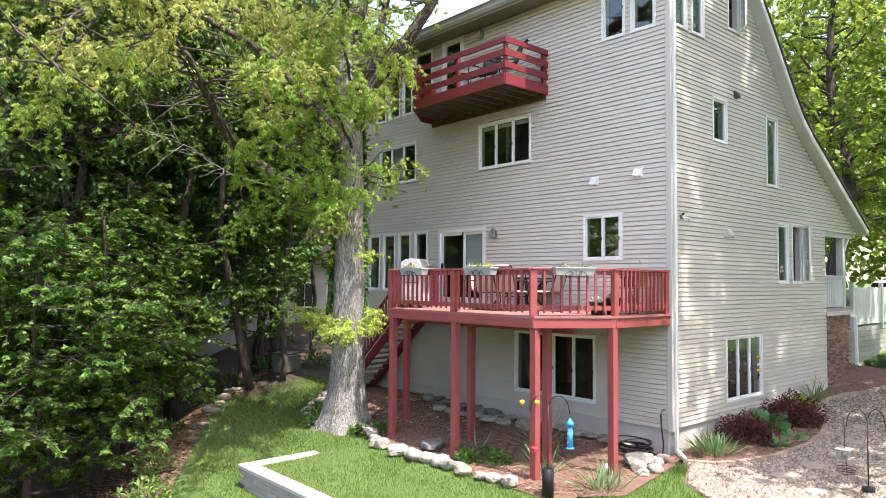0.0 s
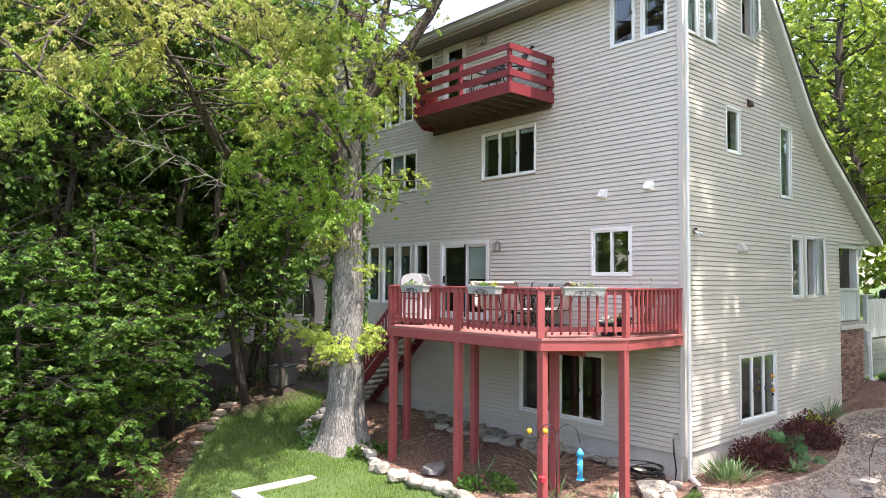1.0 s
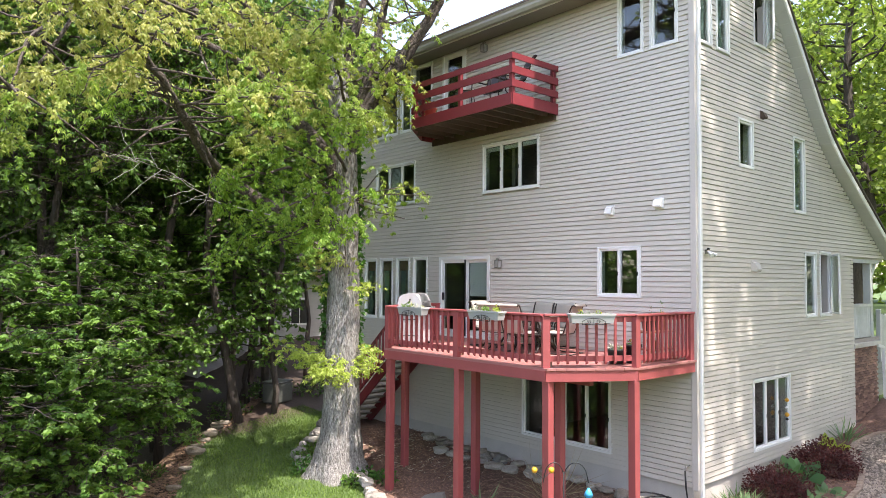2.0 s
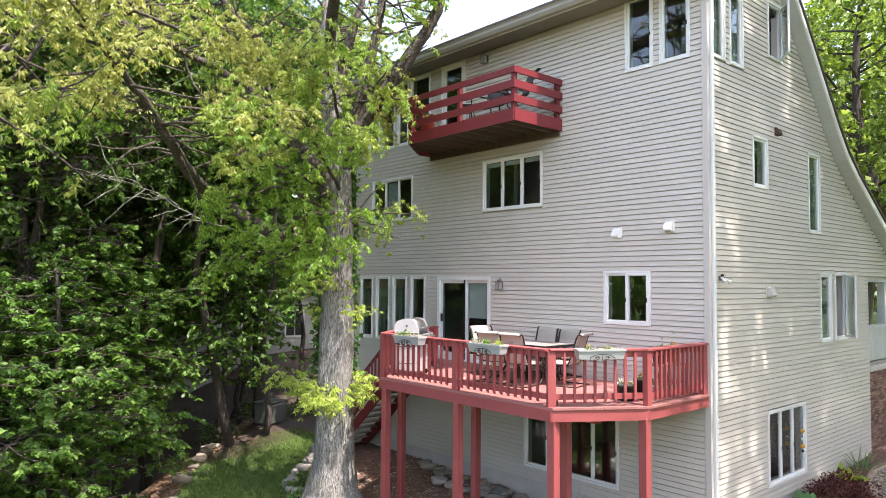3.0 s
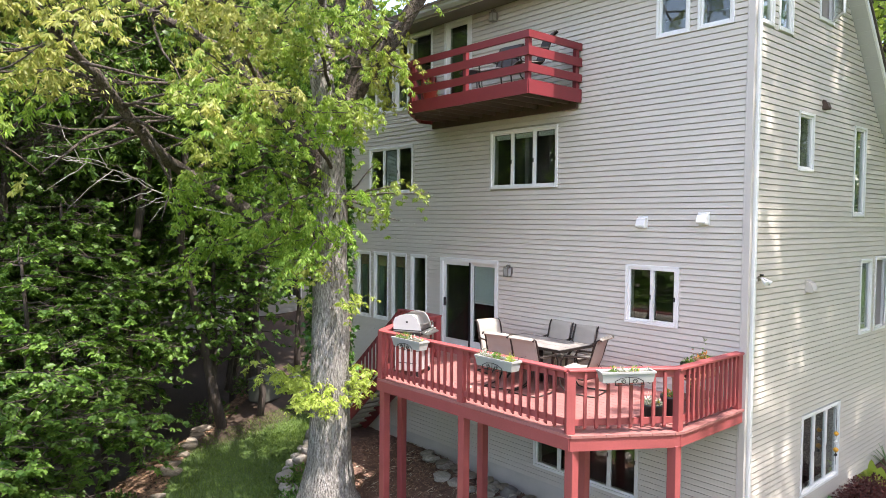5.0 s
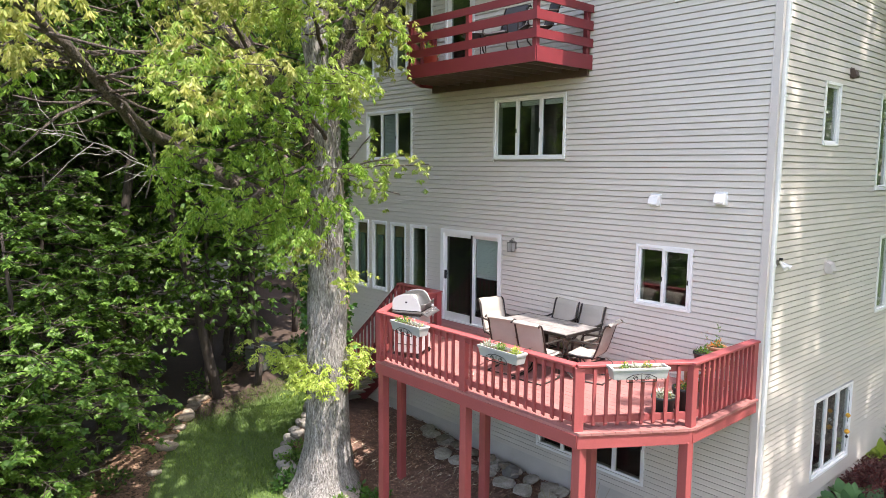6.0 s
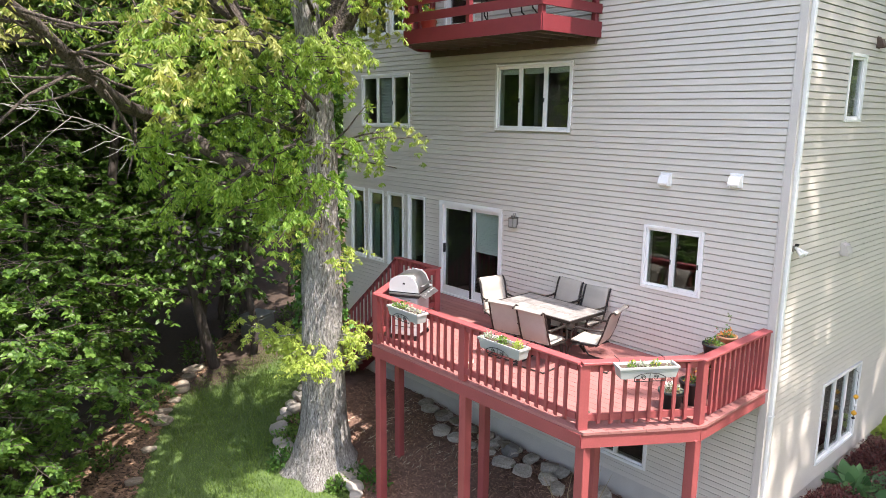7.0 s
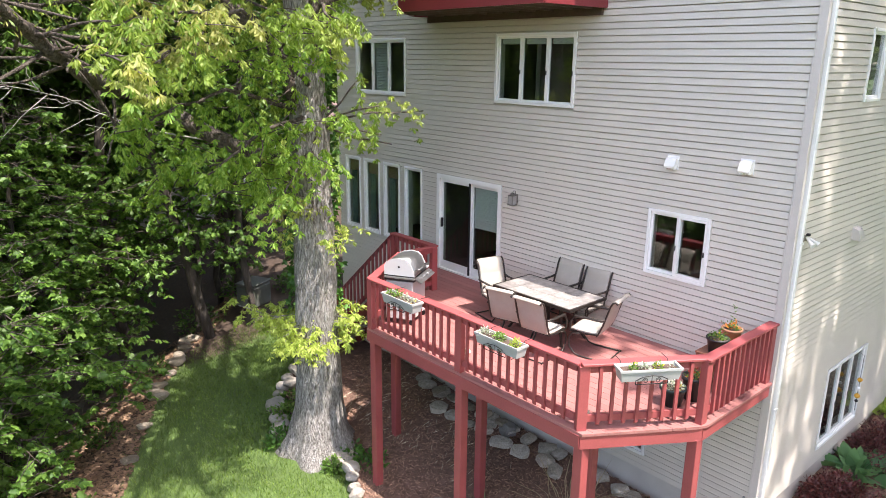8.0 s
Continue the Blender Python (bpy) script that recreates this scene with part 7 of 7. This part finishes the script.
hf = thing("house_feeder", "small weathered wooden house-shaped bird feeder", "bird feeder", (SX - 0.3, SY + 0.26, ground_z(SX, SY) + 0.6))
part("roof", boxes((-0.14, 0.14, -0.12, 0.12, 0.15, 0.18), bevel=0.01), TREAD_GREY, hf)
part("tray", boxes((-0.13, 0.13, -0.1, 0.1, 0.0, 0.03), bevel=0.005), TREAD_GREY, hf)
for sx in (-0.11, 0.11):
    for sy in (-0.08, 0.08):
        part("corner_post", boxes((sx - 0.01, sx + 0.01, sy - 0.01, sy + 0.01, 0.03, 0.15)), TREAD_GREY, hf)
bm = bmesh.new()
tube(bm, [(0, 0, 0.18), (0, 0, 0.58)], 0.005, 6)
part("wire", bm, BLACK, hf)
bk = thing("wire_basket", "round black wire basket feeder on the hook", "bird feeder", (SX - 0.28, SY + 0.24, ground_z(SX, SY) + 0.36))
bm = bmesh.new()
for z, r in ((0.0, 0.1), (0.05, 0.14), (0.09, 0.16)):
    tube(bm, [(r * math.cos(a), r * math.sin(a), z) for a in np.linspace(0, 2 * math.pi, 22)], 0.006, 5, cap=False)
tube(bm, [(0, 0, 0.0), (0, 0, 0.22)], 0.005, 6)
part("wire", bm, BLACK, bk)

# ---- porch, fence and brick pier at the far end of the gable ----
BRICK = material("mixed_red_brick", (0.31, 0.18, 0.135), 0.9, vary=0.25, scale=9, bump=0.4, per_object=2.2, dirt=(0.07, 0.032, 0.026))
MORTAR = material("pale_mortar", (0.38, 0.35, 0.31), 0.95, bump=0.3)
OLDPAINT = material("weathered_white_paint", (0.50, 0.52, 0.50), 0.8, vary=0.2, scale=4, bump=0.3, per_object=0.3)
GREYGREEN = material("weathered_green_timber", (0.27, 0.29, 0.25), 0.85, vary=0.25, scale=4, bump=0.4, per_object=0.6)
tagged(part("wall_brick_core", boxes((8.4, 10.36, 0.03, 1.9, -0.2, 2.68)), MORTAR), "mortar joints of the brick porch wall", "wall", kind="structure")
pier = thing("brick_wall", "mixed red and buff brick wall under the porch", "brick wall", kind="structure")
BR = mesh_of("brick", boxes((0.004, 0.196, 0.0, 0.05, 0.004, 0.061), bevel=0.003), BRICK)
for c in range(32):
    for k in range(10):
        x = 8.4 + k * 0.2 - (0.1 if c % 2 else 0)
        if 8.39 <= x <= 10.2:
            piece("brick", BR, pier, pose(x, 0.0, 0.55 + c * 0.0665))
part("cap_stone", boxes((8.36, 10.42, -0.05, 1.9, 2.68, 2.8), bevel=0.01), CAPSTONE, pier)
porch = thing("porch", "weathered white porch with square post and panelled half wall", "porch", kind="structure")
part("porch_floor", boxes((8.56, 10.6, 0.05, 6.0, 2.8, 2.9)), TREAD_GREY, porch)
part("post", boxes((9.92, 10.12, 0.04, 0.24, 2.9, 5.25), bevel=0.01), OLDPAINT, porch)
part("post", boxes((9.92, 10.12, 5.6, 5.8, 2.9, 5.25), bevel=0.01), OLDPAINT, porch)
part("half_wall_cap", boxes((8.4, 9.92, 0.02, 0.2, 3.78, 3.86), bevel=0.006), OLDPAINT, porch)
for k in range(10):
    part("plank", boxes((8.42 + k * 0.15, 8.565 + k * 0.15, 0.06, 0.1, 2.93, 3.78), bevel=0.004), OLDPAINT, porch)
part("porch_beam", boxes((8.4, 10.6, 0.03, 0.2, 5.0, 5.1)), OLDPAINT, porch)
part("porch_ceiling", boxes((8.56, 10.9, 0.2, 8.0, 5.1, 5.14)), OLDPAINT, porch)
timber = thing("timber_wall", "weathered grey-green timber retaining wall by the fence", "retaining wall", kind="structure")
for c in range(9):
    for k in range(3):
        part("timber", boxes((10.45 + k * 1.5, 11.94 + k * 1.5, 0.3, 0.5, 0.75 + c * 0.165, 0.908 + c * 0.165), bevel=0.01), GREYGREEN, timber)
fence = thing("fence", "weathered white board fence on the retaining wall", "fence", kind="structure")
for x in (11.35, 14.1, 16.8):
    part("fence_post", boxes((x - 0.06, x + 0.06, 0.22, 0.34, 2.1, 3.66), bevel=0.012), OLDPAINT, fence)
for k in range(36):
    part("picket", boxes((11.42 + k * 0.148, 11.56 + k * 0.148, 0.26, 0.29, 2.3, 3.5 + 0.02 * math.sin(k * 2.3)), bevel=0.004), OLDPAINT, fence)
for z in (2.45, 3.3):
    part("fence_rail", boxes((11.41, 16.74, 0.292, 0.33, z, z + 0.09)), OLDPAINT, fence)
sp = thing("downspout", "white downspout elbowing down the brick pier", "downspout")
bm = bmesh.new()
for a, b in (((10.2, -0.02, 2.68), (10.45, -0.1, 2.6)), ((10.45, -0.1, 2.62), (10.52, -0.1, 1.15)), ((10.52, -0.1, 1.17), (10.6, -0.3, 1.06)), ((10.15, 0.1, 4.6), (10.5, 0.1, 5.0))):
    beam(bm, a, b, 0.09, 0.07, (0, 1, 0.2))
part("pipe", bm, WHITE, sp)

# ---- neighbouring house behind the woods ----
NSIDE = material("pale_neighbour_siding", (0.42, 0.41, 0.39), 0.6, vary=0.08, bump=0.03, per_object=0.2)
nb = thing("neighbour_house", "pale sided house with brown roof behind the trees", "house", (0, 0, 0))
part("wall", boxes((0.5, 8.6, 25.0, 33.0, -0.3, 4.6)), NSIDE, nb)
NB = mesh_of("siding_board", boxes((0, 1, -0.05, 0.0, 0.045, 0.185)), NSIDE)
for c in range(24):
    piece("siding_board", NB, nb, stretch(0.5, 24.998, 0.1 + c * 0.19, 8.1, 1, 1))
bm = bmesh.new()
roofp = [(24.4, 4.5), (29.0, 7.9), (33.6, 4.5), (33.6, 4.7), (29.0, 8.15), (24.4, 4.7)]
a, b = ([bm.verts.new((x, y, z)) for y, z in roofp] for x in (0.0, 9.0))
for i in range(6):
    bm.faces.new((a[i], a[(i + 1) % 6], b[(i + 1) % 6], b[i]))
bm.faces.new(a[::-1]), bm.faces.new(b)
part("roof", bm, material("reddish_brown_shingle", (0.15, 0.10, 0.088), 0.9, vary=0.3, scale=4, bump=0.5), nb)
for x in (2.9, 5.2, 7.1):
    wn2 = part("window", boxes((x, x + 1.1, 24.93, 24.975, 2.1, 3.5), bevel=0.01), WHITE, nb)
    part("pane", boxes((x + 0.08, x + 0.52, 24.91, 24.928, 2.2, 3.4)), BLACK, wn2)
    part("pane", boxes((x + 0.58, x + 1.02, 24.91, 24.928, 2.2, 3.4)), BLACK, wn2)

# utility box by the lawn's far end
ub = thing("utility_box", "grey-green metal utility box at the lawn's end", "utility box", (-1.0, 14.4, ground_z(-1.0, 14.4) - 0.02), 25)
UTIL = material("grey_green_paint", (0.12, 0.125, 0.105), 0.7, vary=0.15, bump=0.05)
part("housing", boxes((-0.42, 0.42, -0.33, 0.33, 0.0, 0.66), bevel=0.06), UTIL, ub)
part("lid", boxes((-0.43, 0.43, -0.34, 0.34, 0.661, 0.72), bevel=0.025), UTIL, ub)

# parked car in the far front yard
car = thing("car", "dark parked car with red tail lamps", "car", (30.5, 3.3, ground_z(30.5, 3.3)), 70)
PAINT = material("dark_car_paint", (0.02, 0.02, 0.028), 0.25, 0.3, vary=0.1, bump=0)
part("body", boxes((-2.2, 2.2, -0.9, 0.9, 0.35, 1.0), bevel=0.12), PAINT, car)
part("cabin", boxes((-1.7, 1.1, -0.8, 0.8, 1.0, 1.6), bevel=0.2), PAINT, car)
for x in (-1.4, 1.4):
    for y in (-0.85, 0.85):
        bm = bmesh.new()
        tube(bm, [(x, y - 0.1, 0.34), (x, y + 0.1, 0.34)], 0.34, 18)
        part("wheel", bm, BLACK, car)
for y in (-0.75, 0.75):
    part("tail_lamp", boxes((-2.24, -2.18, y - 0.1, y + 0.1, 0.75, 0.95), bevel=0.01), CRIMSON, car)

# small hanging ornament before the gable's basement window
orn = thing("wind_ornament", "small orange and white hanging wind ornament", "ornament", (3.78, -0.14, 1.2))
bm = bmesh.new()
tube(bm, [(0, 0, 0.0), (0, 0, 1.1), (0, 0.1, 1.14)], 0.004, 5)
part("cord", bm, BLACK, orn)
for z, r, m in ((0.62, 0.045, ORANGE_P), (0.45, 0.035, WHITE), (0.3, 0.05, ORANGE_P), (0.2, 0.03, BLACK)):
    bm = bmesh.new()
    lathe(bm, [(r * 0.3, -r), (r, -r * 0.3), (r, r * 0.3), (r * 0.3, r)], 10, (0, 0, z))
    part("bead", bm, m, orn)
